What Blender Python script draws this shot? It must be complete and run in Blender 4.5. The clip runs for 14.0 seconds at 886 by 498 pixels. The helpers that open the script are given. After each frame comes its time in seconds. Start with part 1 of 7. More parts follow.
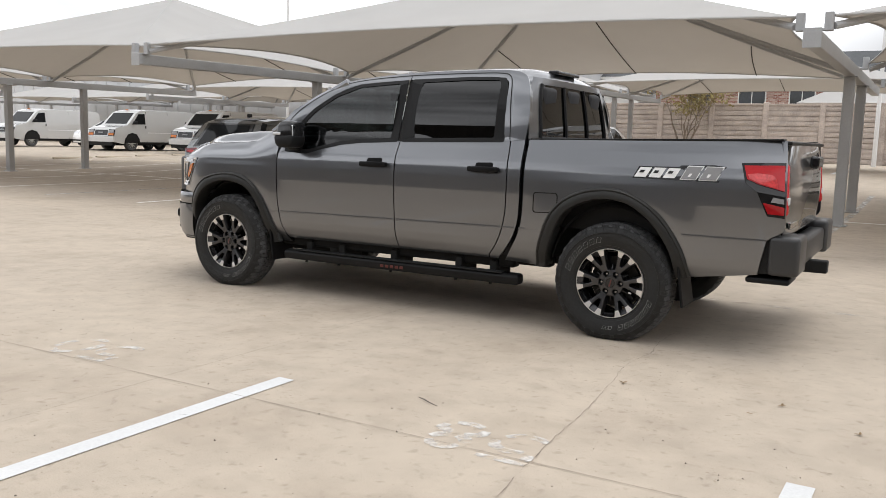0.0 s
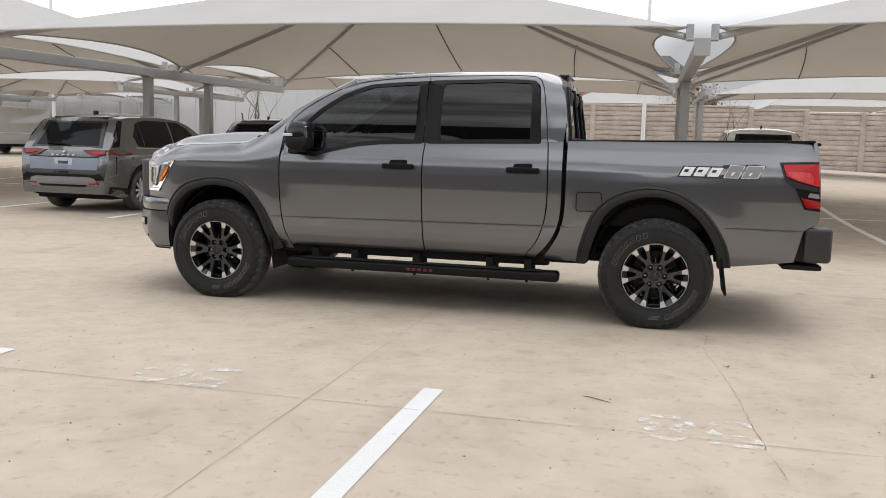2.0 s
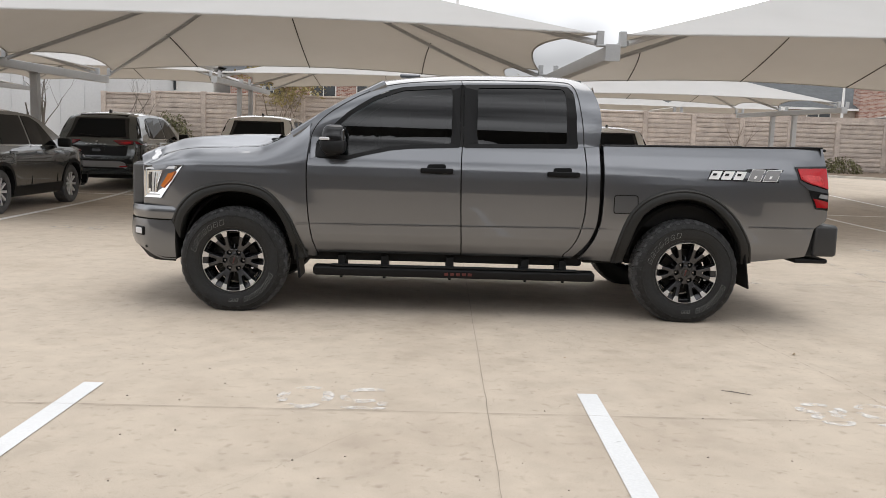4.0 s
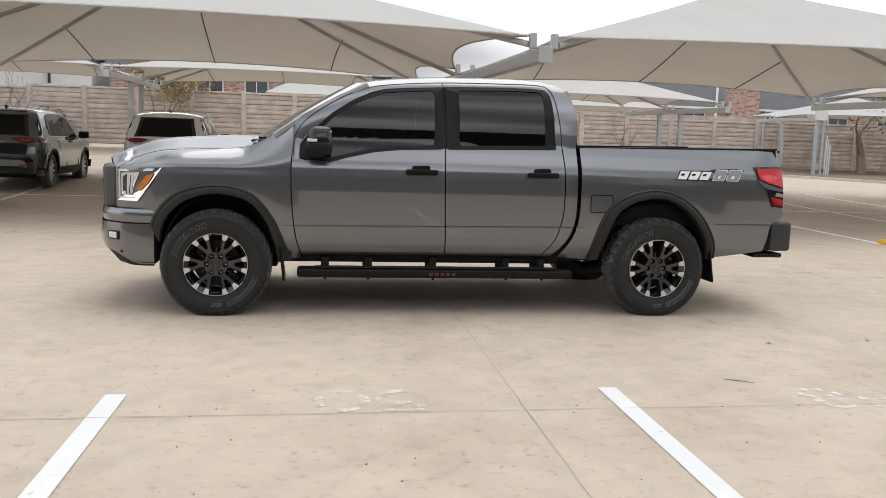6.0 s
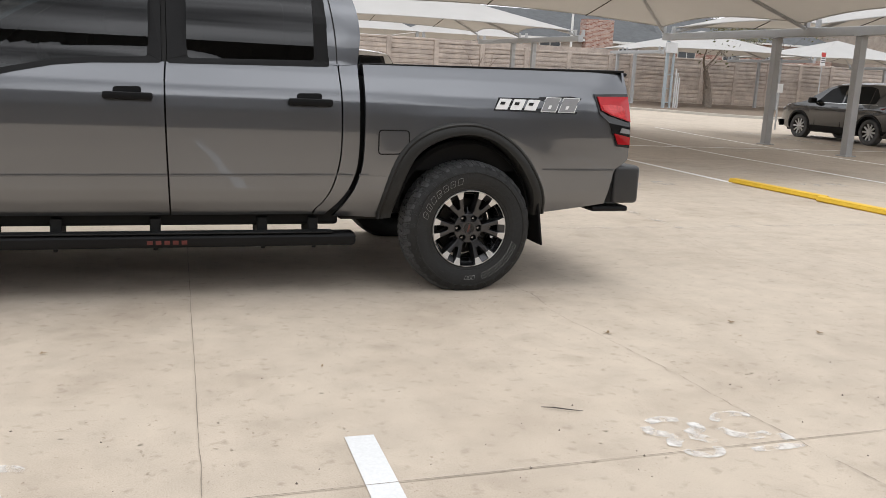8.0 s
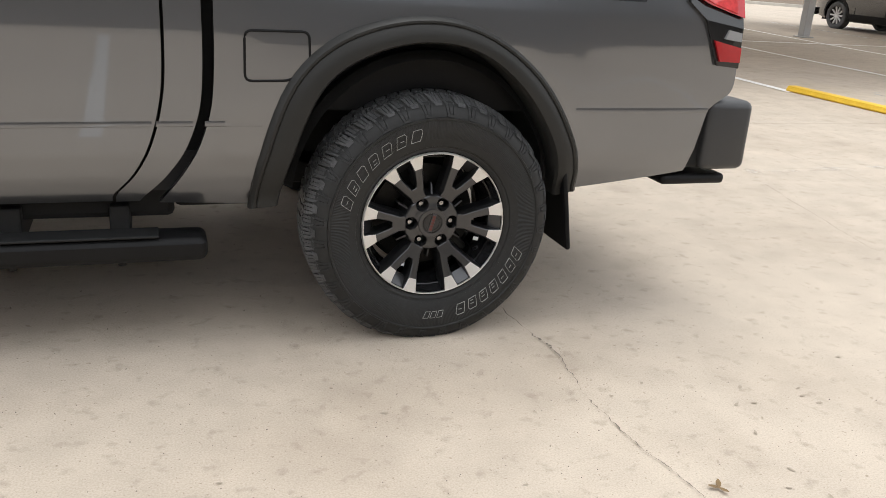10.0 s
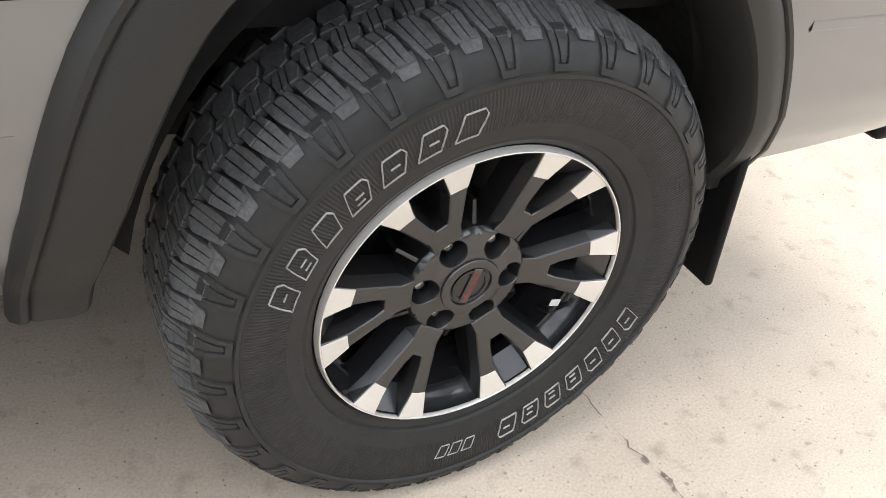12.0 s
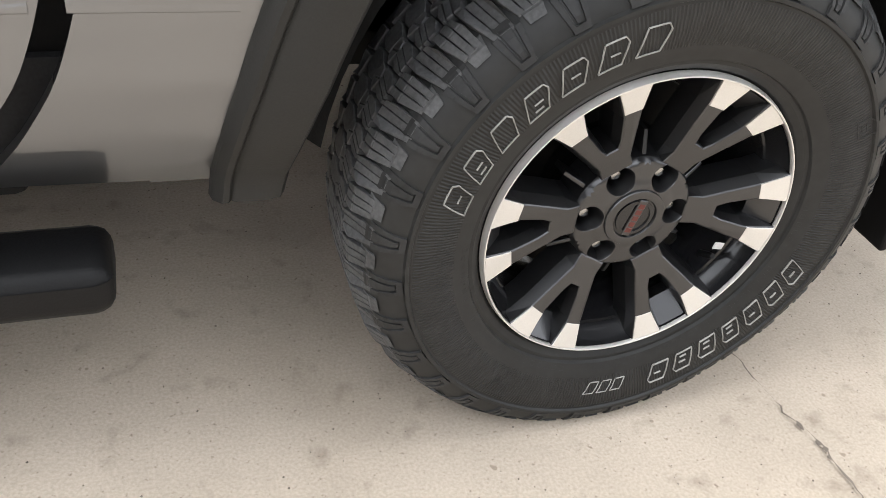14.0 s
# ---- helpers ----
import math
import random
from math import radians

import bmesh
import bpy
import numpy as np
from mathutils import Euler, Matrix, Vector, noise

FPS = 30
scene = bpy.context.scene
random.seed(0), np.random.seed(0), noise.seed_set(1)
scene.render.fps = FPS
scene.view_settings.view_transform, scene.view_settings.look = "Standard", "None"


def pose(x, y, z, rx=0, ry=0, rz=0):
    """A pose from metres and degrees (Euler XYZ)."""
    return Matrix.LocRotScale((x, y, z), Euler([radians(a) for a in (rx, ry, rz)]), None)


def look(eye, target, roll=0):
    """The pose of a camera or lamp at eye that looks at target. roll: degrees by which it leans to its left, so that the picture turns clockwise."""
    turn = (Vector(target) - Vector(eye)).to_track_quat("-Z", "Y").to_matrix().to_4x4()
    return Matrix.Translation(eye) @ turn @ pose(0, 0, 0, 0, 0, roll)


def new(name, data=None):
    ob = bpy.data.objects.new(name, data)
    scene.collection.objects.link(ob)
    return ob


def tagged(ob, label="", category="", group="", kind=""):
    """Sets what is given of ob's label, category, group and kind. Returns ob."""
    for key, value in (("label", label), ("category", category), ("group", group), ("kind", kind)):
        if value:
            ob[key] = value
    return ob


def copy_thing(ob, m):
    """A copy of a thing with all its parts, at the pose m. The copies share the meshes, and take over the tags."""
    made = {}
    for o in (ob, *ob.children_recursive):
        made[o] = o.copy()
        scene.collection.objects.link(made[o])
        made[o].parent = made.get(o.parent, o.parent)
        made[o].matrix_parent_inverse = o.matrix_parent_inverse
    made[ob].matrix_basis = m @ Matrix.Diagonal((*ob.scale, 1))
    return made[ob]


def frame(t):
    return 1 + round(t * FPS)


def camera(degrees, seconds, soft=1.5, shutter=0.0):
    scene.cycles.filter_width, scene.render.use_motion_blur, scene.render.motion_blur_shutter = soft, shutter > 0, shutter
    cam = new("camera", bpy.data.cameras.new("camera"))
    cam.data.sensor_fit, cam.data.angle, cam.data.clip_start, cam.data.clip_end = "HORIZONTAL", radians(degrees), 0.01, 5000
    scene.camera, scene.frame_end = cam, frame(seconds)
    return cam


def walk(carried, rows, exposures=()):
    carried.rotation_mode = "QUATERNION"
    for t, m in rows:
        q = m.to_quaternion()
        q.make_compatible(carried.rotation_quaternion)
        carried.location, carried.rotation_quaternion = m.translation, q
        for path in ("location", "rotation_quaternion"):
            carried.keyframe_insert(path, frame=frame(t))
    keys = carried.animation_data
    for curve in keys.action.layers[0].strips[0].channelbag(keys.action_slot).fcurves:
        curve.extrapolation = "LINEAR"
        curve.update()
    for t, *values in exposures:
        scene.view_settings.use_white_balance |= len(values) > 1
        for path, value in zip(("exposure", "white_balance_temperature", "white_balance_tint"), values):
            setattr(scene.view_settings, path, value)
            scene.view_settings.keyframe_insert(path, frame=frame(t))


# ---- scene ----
cam = camera(54.9, 14.0, soft=0.55)
PATH = [
    (0, (5.419, -5.669, 1.352), (4.44, -3.944, 1.096), 1.6),
    (0.5, (4.96, -5.957, 1.367), (4.097, -4.168, 1.128), 1.5),
    (1, (4.458, -6.136, 1.36), (3.731, -4.288, 1.126), 1.4),
    (1.5, (3.971, -6.334, 1.357), (3.383, -4.438, 1.113), 1.5),
    (2, (3.475, -6.44, 1.334), (3.013, -4.51, 1.085), 1.5),
    (2.5, (2.96, -6.541, 1.322), (2.61, -4.589, 1.069), 1.8),
    (3, (2.469, -6.576, 1.324), (2.273, -4.602, 1.07), 1.8),
    (3.2, (2.258, -6.581, 1.337), (2.117, -4.602, 1.081), 1.8),
    (5.3, (0.678, -6.718, 1.391), (0.944, -4.751, 1.146), 1.6),
    (5.5, (0.653, -6.709, 1.399), (0.94, -4.746, 1.148), 1.6),
    (6, (0.662, -6.645, 1.387), (0.984, -4.687, 1.135), 1.9),
    (6.5, (0.864, -6.367, 1.389), (1.222, -4.416, 1.133), 1.7),
    (7, (1.127, -5.971, 1.384), (1.606, -4.056, 1.065), 1.8),
    (7.5, (1.411, -5.482, 1.347), (1.998, -3.606, 0.977), 2.6),
    (8, (1.71, -4.952, 1.32), (2.341, -3.096, 0.923), 2.8),
    (8.2, (1.801, -4.721, 1.277), (2.457, -2.878, 0.861), 3.1),
    (10.3, (2.798, -2.22, 1.202), (3.435, -0.45, 0.522), 4.0),
    (10.5, (2.859, -2.017, 1.137), (3.49, -0.252, 0.437), 4.4),
    (11, (2.976, -1.503, 1.135), (3.594, 0.205, 0.296), 6.0),
    (11.5, (3.02, -1.078, 1.144), (3.716, 0.499, 0.131), 7.4),
    (12, (2.976, -0.775, 1.157), (3.876, 0.553, -0.038), 11.2),
    (12.5, (2.979, -0.69, 1.168), (3.918, 0.57, -0.069), 12.6),
    (13, (2.992, -0.742, 1.162), (3.864, 0.591, -0.048), 11.2),
    (13.5, (3.006, -0.846, 1.095), (3.706, 0.598, -0.098), 8.8),
    (14, (2.911, -0.861, 1.078), (3.517, 0.602, -0.145), 8.5),
]
walk(cam, [(t, look(eye, target, roll)) for t, eye, target, roll in PATH], ((0.0, 0.07, 6400, 10), (8.2, 0.16, 6350, 10), (10.3, 0.52, 6300, 9), (11.0, 0.70, 6300, 9), (11.8, 1.13, 6200, 9), (12.5, 1.14, 6150, 10), (14.0, 1.12, 6250, 9)))

WORLD = bpy.data.worlds.new("sky")
scene.world = WORLD
WORLD.use_nodes = True
wn, wl = WORLD.node_tree.nodes, WORLD.node_tree.links
wn.clear()
sky = wn.new("ShaderNodeTexSky")
sky.sky_type, sky.sun_disc = "NISHITA", False
sky.sun_elevation, sky.sun_rotation = radians(78), radians(20)
grey = wn.new("ShaderNodeHueSaturation")
grey.inputs["Saturation"].default_value = 0.12
pale = wn.new("ShaderNodeMix")
pale.data_type = "RGBA"
pale.inputs["Factor"].default_value = 0.75
pale.inputs["B"].default_value = (7.0, 7.0, 7.1, 1)
cloud_tc = wn.new("ShaderNodeTexCoord")
cloud = wn.new("ShaderNodeTexNoise")
cloud.inputs["Scale"].default_value, cloud.inputs["Detail"].default_value = 2.6, 3.0
cloud_map = wn.new("ShaderNodeMapRange")
cloud_map.inputs["From Min"].default_value, cloud_map.inputs["From Max"].default_value = 0.35, 0.65
cloud_map.inputs["To Min"].default_value, cloud_map.inputs["To Max"].default_value = 0.38, 1.55
streak = wn.new("ShaderNodeMapping")
streak.inputs["Scale"].default_value = (0.8, 0.8, 1.7)
# an overcast sky is brightest overhead
split = wn.new("ShaderNodeSeparateXYZ")
rise = wn.new("ShaderNodeMapRange")
rise.inputs["From Min"].default_value, rise.inputs["From Max"].default_value = 0.0, 0.9
rise.inputs["To Min"].default_value, rise.inputs["To Max"].default_value = 1.35, 1.5
both = wn.new("ShaderNodeMath")
both.operation = "MULTIPLY"
cloud_mix = wn.new("ShaderNodeVectorMath")
cloud_mix.operation = "SCALE"
bgn, wout = wn.new("ShaderNodeBackground"), wn.new("ShaderNodeOutputWorld")
bgn.inputs["Strength"].default_value = 0.134
wl.new(sky.outputs[0], grey.inputs["Color"])
wl.new(grey.outputs[0], pale.inputs["A"])
wl.new(cloud_tc.outputs["Generated"], streak.inputs["Vector"])
wl.new(streak.outputs[0], cloud.inputs["Vector"])
wl.new(cloud_tc.outputs["Generated"], split.inputs[0])
wl.new(split.outputs["Z"], rise.inputs["Value"])
wl.new(cloud.outputs[0], cloud_map.inputs["Value"])
wl.new(cloud_map.outputs[0], both.inputs[0])
wl.new(rise.outputs[0], both.inputs[1])
wl.new(pale.outputs["Result"], cloud_mix.inputs[0])
wl.new(both.outputs[0], cloud_mix.inputs["Scale"])
wl.new(cloud_mix.outputs[0], bgn.inputs["Color"])
wl.new(bgn.outputs[0], wout.inputs[0])

sun = new("sun", bpy.data.lights.new("sun", "SUN"))
sun.data.energy, sun.data.angle, sun.data.color = 1.0, radians(40), (1.0, 0.96, 0.9)
sun.matrix_world = look((2.5, 3.5, 22), (0, 0, 0))

# ---- materials ----
def shader(name, colour, rough=0.6, metal=0.0, vary=0.15, scale=6.0, fine=60.0, bump=0.0, coat=0.0, island=0.0, tint=None, spec=0.5):
    """A surface with two scales of colour variation, fine relief and uneven gloss."""
    m = bpy.data.materials.new(name)
    m.use_nodes = True
    nt = m.node_tree
    b = nt.nodes["Principled BSDF"]
    b.inputs["Roughness"].default_value, b.inputs["Metallic"].default_value = rough, metal
    b.inputs["Coat Weight"].default_value = coat
    b.inputs["Coat Roughness"].default_value = 0.025
    b.inputs["Coat IOR"].default_value = 1.75
    b.inputs["Specular IOR Level"].default_value = spec
    tc = nt.nodes.new("ShaderNodeTexCoord")
    n1, n2 = nt.nodes.new("ShaderNodeTexNoise"), nt.nodes.new("ShaderNodeTexNoise")
    for n, s in ((n1, scale), (n2, fine)):
        n.inputs["Scale"].default_value, n.inputs["Detail"].default_value = s, 4.0
        nt.links.new(tc.outputs["Object"], n.inputs["Vector"])
    add = nt.nodes.new("ShaderNodeMath")
    add.operation = "ADD"
    nt.links.new(n1.outputs[0], add.inputs[0])
    nt.links.new(n2.outputs[0], add.inputs[1])
    ramp = nt.nodes.new("ShaderNodeMapRange")
    ramp.inputs["From Min"].default_value, ramp.inputs["From Max"].default_value = 0.7, 1.3
    nt.links.new(add.outputs[0], ramp.inputs["Value"])
    mix = nt.nodes.new("ShaderNodeMix")
    mix.data_type = "RGBA"
    other = tint or colour
    mix.inputs["A"].default_value = (*[c * (1 - vary) for c in other], 1)
    mix.inputs["B"].default_value = (*[min(1, c * (1 + vary)) for c in colour], 1)
    nt.links.new(ramp.outputs[0], mix.inputs["Factor"])
    last = mix.outputs["Result"]
    if island:
        info = nt.nodes.new("ShaderNodeObjectInfo")
        geo = nt.nodes.new("ShaderNodeNewGeometry")
        rnd = nt.nodes.new("ShaderNodeMath")
        rnd.operation = "ADD"
        nt.links.new(info.outputs["Random"], rnd.inputs[0])
        nt.links.new(geo.outputs["Random Per Island"], rnd.inputs[1])
        mr = nt.nodes.new("ShaderNodeMapRange")
        mr.inputs["From Max"].default_value = 2.0
        mr.inputs["To Min"].default_value, mr.inputs["To Max"].default_value = 1 - island, 1 + island
        nt.links.new(rnd.outputs[0], mr.inputs["Value"])
        sc = nt.nodes.new("ShaderNodeVectorMath")
        sc.operation = "SCALE"
        nt.links.new(last, sc.inputs[0])
        nt.links.new(mr.outputs[0], sc.inputs["Scale"])
        last = sc.outputs[0]
    nt.links.new(last, b.inputs["Base Color"])
    if bump:
        bp = nt.nodes.new("ShaderNodeBump")
        bp.inputs["Strength"].default_value, bp.inputs["Distance"].default_value = bump, 0.01
        nt.links.new(n2.outputs[0], bp.inputs["Height"])
        nt.links.new(bp.outputs[0], b.inputs["Normal"])
    return m


def glass_shader(name, tint, rough=0.015, ior=1.5):
    """Tinted glass: a clear tinted body under a glossy face."""
    m = bpy.data.materials.new(name)
    m.use_nodes = True
    nt = m.node_tree
    nt.nodes.clear()
    out = nt.nodes.new("ShaderNodeOutputMaterial")
    tr, gl, mx, fr = (nt.nodes.new(k) for k in ("ShaderNodeBsdfTransparent", "ShaderNodeBsdfGlossy", "ShaderNodeMixShader", "ShaderNodeFresnel"))
    tr.inputs["Color"].default_value = (*tint, 1)
    gl.inputs["Roughness"].default_value = rough
    fr.inputs["IOR"].default_value = ior
    nt.links.new(fr.outputs[0], mx.inputs[0])
    nt.links.new(tr.outputs[0], mx.inputs[1])
    nt.links.new(gl.outputs[0], mx.inputs[2])
    nt.links.new(mx.outputs[0], out.inputs[0])
    return m


# ---- mesh helpers ----
def mesh_of(name, verts, faces, material, smooth=False, sharp=40):
    me = bpy.data.meshes.new(name)
    me.from_pydata([tuple(v) for v in verts], [], faces)
    me.materials.append(material)
    if smooth:
        me.polygons.foreach_set("use_smooth", [True] * len(me.polygons))
        me.set_sharp_from_angle(angle=radians(sharp))
    me.update()
    return me


def part(name, bm, material, parent=None, label="", smooth=False, sharp=40):
    """Links a bmesh, or (verts, faces), as one mesh object under a thing or a part."""
    if isinstance(bm, tuple):
        me = mesh_of(name, bm[0], bm[1], material, smooth, sharp)
    else:
        bmesh.ops.recalc_face_normals(bm, faces=bm.faces)
        me = bpy.data.meshes.new(name)
        bm.to_mesh(me)
        bm.free()
        me.materials.append(material)
        if smooth:
            me.polygons.foreach_set("use_smooth", [True] * len(me.polygons))
            me.set_sharp_from_angle(angle=radians(sharp))
    ob = new(name, me)
    if parent is not None:
        ob.parent = parent
    if label:
        ob["label"] = label
    return ob


def thing(name, m, label, category, group="", kind=""):
    e = new(name)
    e.empty_display_size = 0.2
    e.matrix_world = m
    return tagged(e, label, category, group, kind)


def join(*pieces):
    vs, fs = [], []
    for v, f in pieces:
        k = len(vs)
        vs += [tuple(p) for p in v]
        fs += [tuple(i + k for i in q) for q in f]
    return vs, fs


def box(x0, x1, y0, y1, z0, z1):
    v = [(x, y, z) for z in (z0, z1) for x, y in ((x0, y0), (x1, y0), (x1, y1), (x0, y1))]
    return v, [(3, 2, 1, 0), (4, 5, 6, 7), (0, 1, 5, 4), (1, 2, 6, 5), (2, 3, 7, 6), (3, 0, 4, 7)]


def bevel_box(x0, x1, y0, y1, z0, z1, r=0.02, seg=2):
    bm = bmesh.new()
    v, f = box(x0, x1, y0, y1, z0, z1)
    bv = [bm.verts.new(p) for p in v]
    for q in f:
        bm.faces.new([bv[i] for i in q])
    bmesh.ops.bevel(bm, geom=bm.edges[:], offset=r, segments=seg, affect="EDGES", profile=0.5)
    return bm


def as_data(bm):
    bm.verts.index_update()
    d = [tuple(v.co) for v in bm.verts], [tuple(v.index for v in f.verts) for f in bm.faces]
    bm.free()
    return d


def rbox(*a, **k):
    return as_data(bevel_box(*a, **k))


def move(data, m):
    return [tuple(m @ Vector(v)) for v in data[0]], data[1]


def lathe(profile, n=48, axis="y", a0=0.0, a1=math.tau):
    """Turns (radius, depth) pairs round the y axis."""
    full = abs(a1 - a0 - math.tau) < 1e-6
    cols = n if full else n + 1
    v, f = [], []
    for i in range(cols):
        a = a0 + (a1 - a0) * i / n
        for r, d in profile:
            p = (r * math.cos(a), d, r * math.sin(a))
            v.append(p if axis == "y" else (p[0], p[2], d))
    k = len(profile)
    for i in range(n):
        j = (i + 1) % cols
        for q in range(k - 1):
            f.append((i * k + q, i * k + q + 1, j * k + q + 1, j * k + q))
    return v, f


def tube(points, r, n=8):
    """A round bar along points."""
    pts = [Vector(p) for p in points]
    v, f = [], []
    for i, p in enumerate(pts):
        d = (pts[min(i + 1, len(pts) - 1)] - pts[max(i - 1, 0)]).normalized()
        up = Vector((0, 0, 1)) if abs(d.z) < 0.95 else Vector((1, 0, 0))
        a = d.cross(up).normalized()
        b = d.cross(a)
        rr = r[i] if isinstance(r, (list, tuple)) else r
        for k in range(n):
            t = math.tau * k / n
            v.append(tuple(p + rr * (math.cos(t) * a + math.sin(t) * b)))
    for i in range(len(pts) - 1):
        for k in range(n):
            f.append((i * n + k, i * n + (k + 1) % n, (i + 1) * n + (k + 1) % n, (i + 1) * n + k))
    f.append(tuple(range(n))[::-1])
    f.append(tuple((len(pts) - 1) * n + k for k in range(n)))
    return v, f


def sheet(fn, nu, nv):
    """A grid of fn(u, v), u and v from 0 to 1."""
    v = [fn(i / nu, j / nv) for j in range(nv + 1) for i in range(nu + 1)]
    f = [(j * (nu + 1) + i, j * (nu + 1) + i + 1, (j + 1) * (nu + 1) + i + 1, (j + 1) * (nu + 1) + i) for j in range(nv) for i in range(nu)]
    return v, f


def interp(x, table):
    """Smoothly eased value at x in a table of (x, value)."""
    if x <= table[0][0]:
        return table[0][1]
    for (a, p), (b, q) in zip(table, table[1:]):
        if x <= b:
            return p + (q - p) * (x - a) / (b - a)
    return table[-1][1]


def spline(x, table):
    """Catmull-Rom through a table of (x, value)."""
    n = len(table)
    if x <= table[0][0]:
        return table[0][1]
    if x >= table[-1][0]:
        return table[-1][1]
    for i in range(n - 1):
        (a, p), (b, q) = table[i], table[i + 1]
        if x <= b:
            h = b - a
            t = (x - a) / h
            m0 = (q - table[i - 1][1]) / (b - table[i - 1][0]) if i else (q - p) / h
            m1 = (table[i + 2][1] - p) / (table[i + 2][0] - a) if i + 2 < n else (q - p) / h
            return (2 * t**3 - 3 * t * t + 1) * p + (t**3 - 2 * t * t + t) * h * m0 + (3 * t * t - 2 * t**3) * q + (t**3 - t * t) * h * m1
    return table[-1][1]


def ease(a, b, x):
    t = min(1, max(0, (x - a) / (b - a)))
    return t * t * (3 - 2 * t)


def ground_z(x, y):
    """The lot climbs gently towards the wall behind, most behind the truck."""
    return 0.6 * ease(9, 27, y) * (1 - ease(2, 27, x)) * (0.5 + 0.5 * ease(-24, -10, x))

# ---- surfaces of the lot ----
def concrete():
    m = shader("concrete", (0.53, 0.455, 0.368), rough=0.85, vary=0.06, scale=0.35, fine=5.0, tint=(0.49, 0.42, 0.34))
    nt = m.node_tree
    b = nt.nodes["Principled BSDF"]
    base = b.inputs["Base Color"].links[0].from_socket
    tc = nt.nodes.new("ShaderNodeTexCoord")

    def spots(scale, lo, hi, colour, prev, detail=3.0, kind="noise"):
        n = nt.nodes.new("ShaderNodeTexNoise")
        n.inputs["Scale"].default_value, n.inputs["Detail"].default_value = scale, detail
        nt.links.new(tc.outputs["Object"], n.inputs["Vector"])
        mr = nt.nodes.new("ShaderNodeMapRange")
        mr.inputs["From Min"].default_value, mr.inputs["From Max"].default_value = lo, hi
        nt.links.new(n.outputs[0], mr.inputs["Value"])
        mx = nt.nodes.new("ShaderNodeMix")
        mx.data_type, mx.blend_type = "RGBA", "MULTIPLY"
        mx.inputs["B"].default_value = (*colour, 1)
        nt.links.new(mr.outputs[0], mx.inputs["Factor"])
        nt.links.new(prev, mx.inputs["A"])
        return mx.outputs["Result"], n

    c, _ = spots(0.9, 0.50, 0.78, (0.84, 0.82, 0.80), base, 6.0)
    c, _ = spots(2.7, 0.56, 0.74, (0.86, 0.85, 0.84), c, 8.0)
    c, _ = spots(7.0, 0.52, 0.80, (0.92, 0.915, 0.91), c, 5.0)
    c, _ = spots(40.0, 0.757, 0.785, (0.66, 0.63, 0.60), c, 1.0)
    c, _ = spots(17.0, 0.58, 0.76, (0.74, 0.72, 0.70), c, 6.0)
    c, _ = spots(95.0, 0.66, 0.76, (0.64, 0.61, 0.58), c, 2.0)
    c, n = spots(190.0, 0.35, 0.70, (0.82, 0.81, 0.80), c, 3.0)
    nt.links.new(c, b.inputs["Base Color"])
    bp = nt.nodes.new("ShaderNodeBump")
    bp.inputs["Strength"].default_value, bp.inputs["Distance"].default_value = 0.25, 0.002
    nt.links.new(n.outputs[0], bp.inputs["Height"])
    nt.links.new(bp.outputs[0], b.inputs["Normal"])
    return m


def worn_paint(name, colour, lo, hi, scale):
    """Paint on concrete, worn through in patches."""
    m = shader(name, colour, rough=0.75, vary=0.07, scale=2, fine=70, bump=0.08)
    nt = m.node_tree
    b = nt.nodes["Principled BSDF"]
    n = nt.nodes.new("ShaderNodeTexNoise")
    n.inputs["Scale"].default_value, n.inputs["Detail"].default_value = scale, 6
    tc = nt.nodes.new("ShaderNodeTexCoord")
    nt.links.new(tc.outputs["Object"], n.inputs["Vector"])
    mr = nt.nodes.new("ShaderNodeMapRange")
    mr.inputs["From Min"].default_value, mr.inputs["From Max"].default_value = lo, hi
    nt.links.new(n.outputs[0], mr.inputs["Value"])
    nt.links.new(mr.outputs[0], b.inputs["Alpha"])
    return m


CONCRETE = concrete()
WHITE_LINE = worn_paint("white_line_paint", (0.655, 0.66, 0.66), 0.13, 0.31, 16)
# the same white, brightened and warmed to offset the shade under the canopies
SHADE_LIFTED_LINE = worn_paint("shade_lifted_line_paint", (0.84, 0.82, 0.79), 0.13, 0.31, 16)
CREAM_LINE = worn_paint("cream_line_paint", (0.74, 0.66, 0.46), 0.2, 0.4, 9)
FADED_LINE = worn_paint("faded_line_paint", (0.66, 0.65, 0.63), 0.34, 0.62, 9)
FAINT_LINE = worn_paint("faint_line_paint", (0.6, 0.56, 0.5), 0.45, 1.0, 4)
JOINT = shader("joint_filler", (0.24, 0.205, 0.165), rough=0.9, vary=0.3, scale=8)
CRACK = shader("crack_shade", (0.17, 0.14, 0.115), rough=0.95, vary=0.3, scale=8)
YELLOW = shader("yellow_paint", (0.72, 0.45, 0.03), rough=0.7, vary=0.12, scale=7, fine=50, bump=0.2)
KERB = shader("kerb_concrete", (0.45, 0.42, 0.37), rough=0.9, vary=0.15, scale=3, fine=60, bump=0.3)
STEEL = shader("grey_painted_steel", (0.40, 0.405, 0.41), rough=0.45, vary=0.06, scale=2, fine=40, bump=0.03)


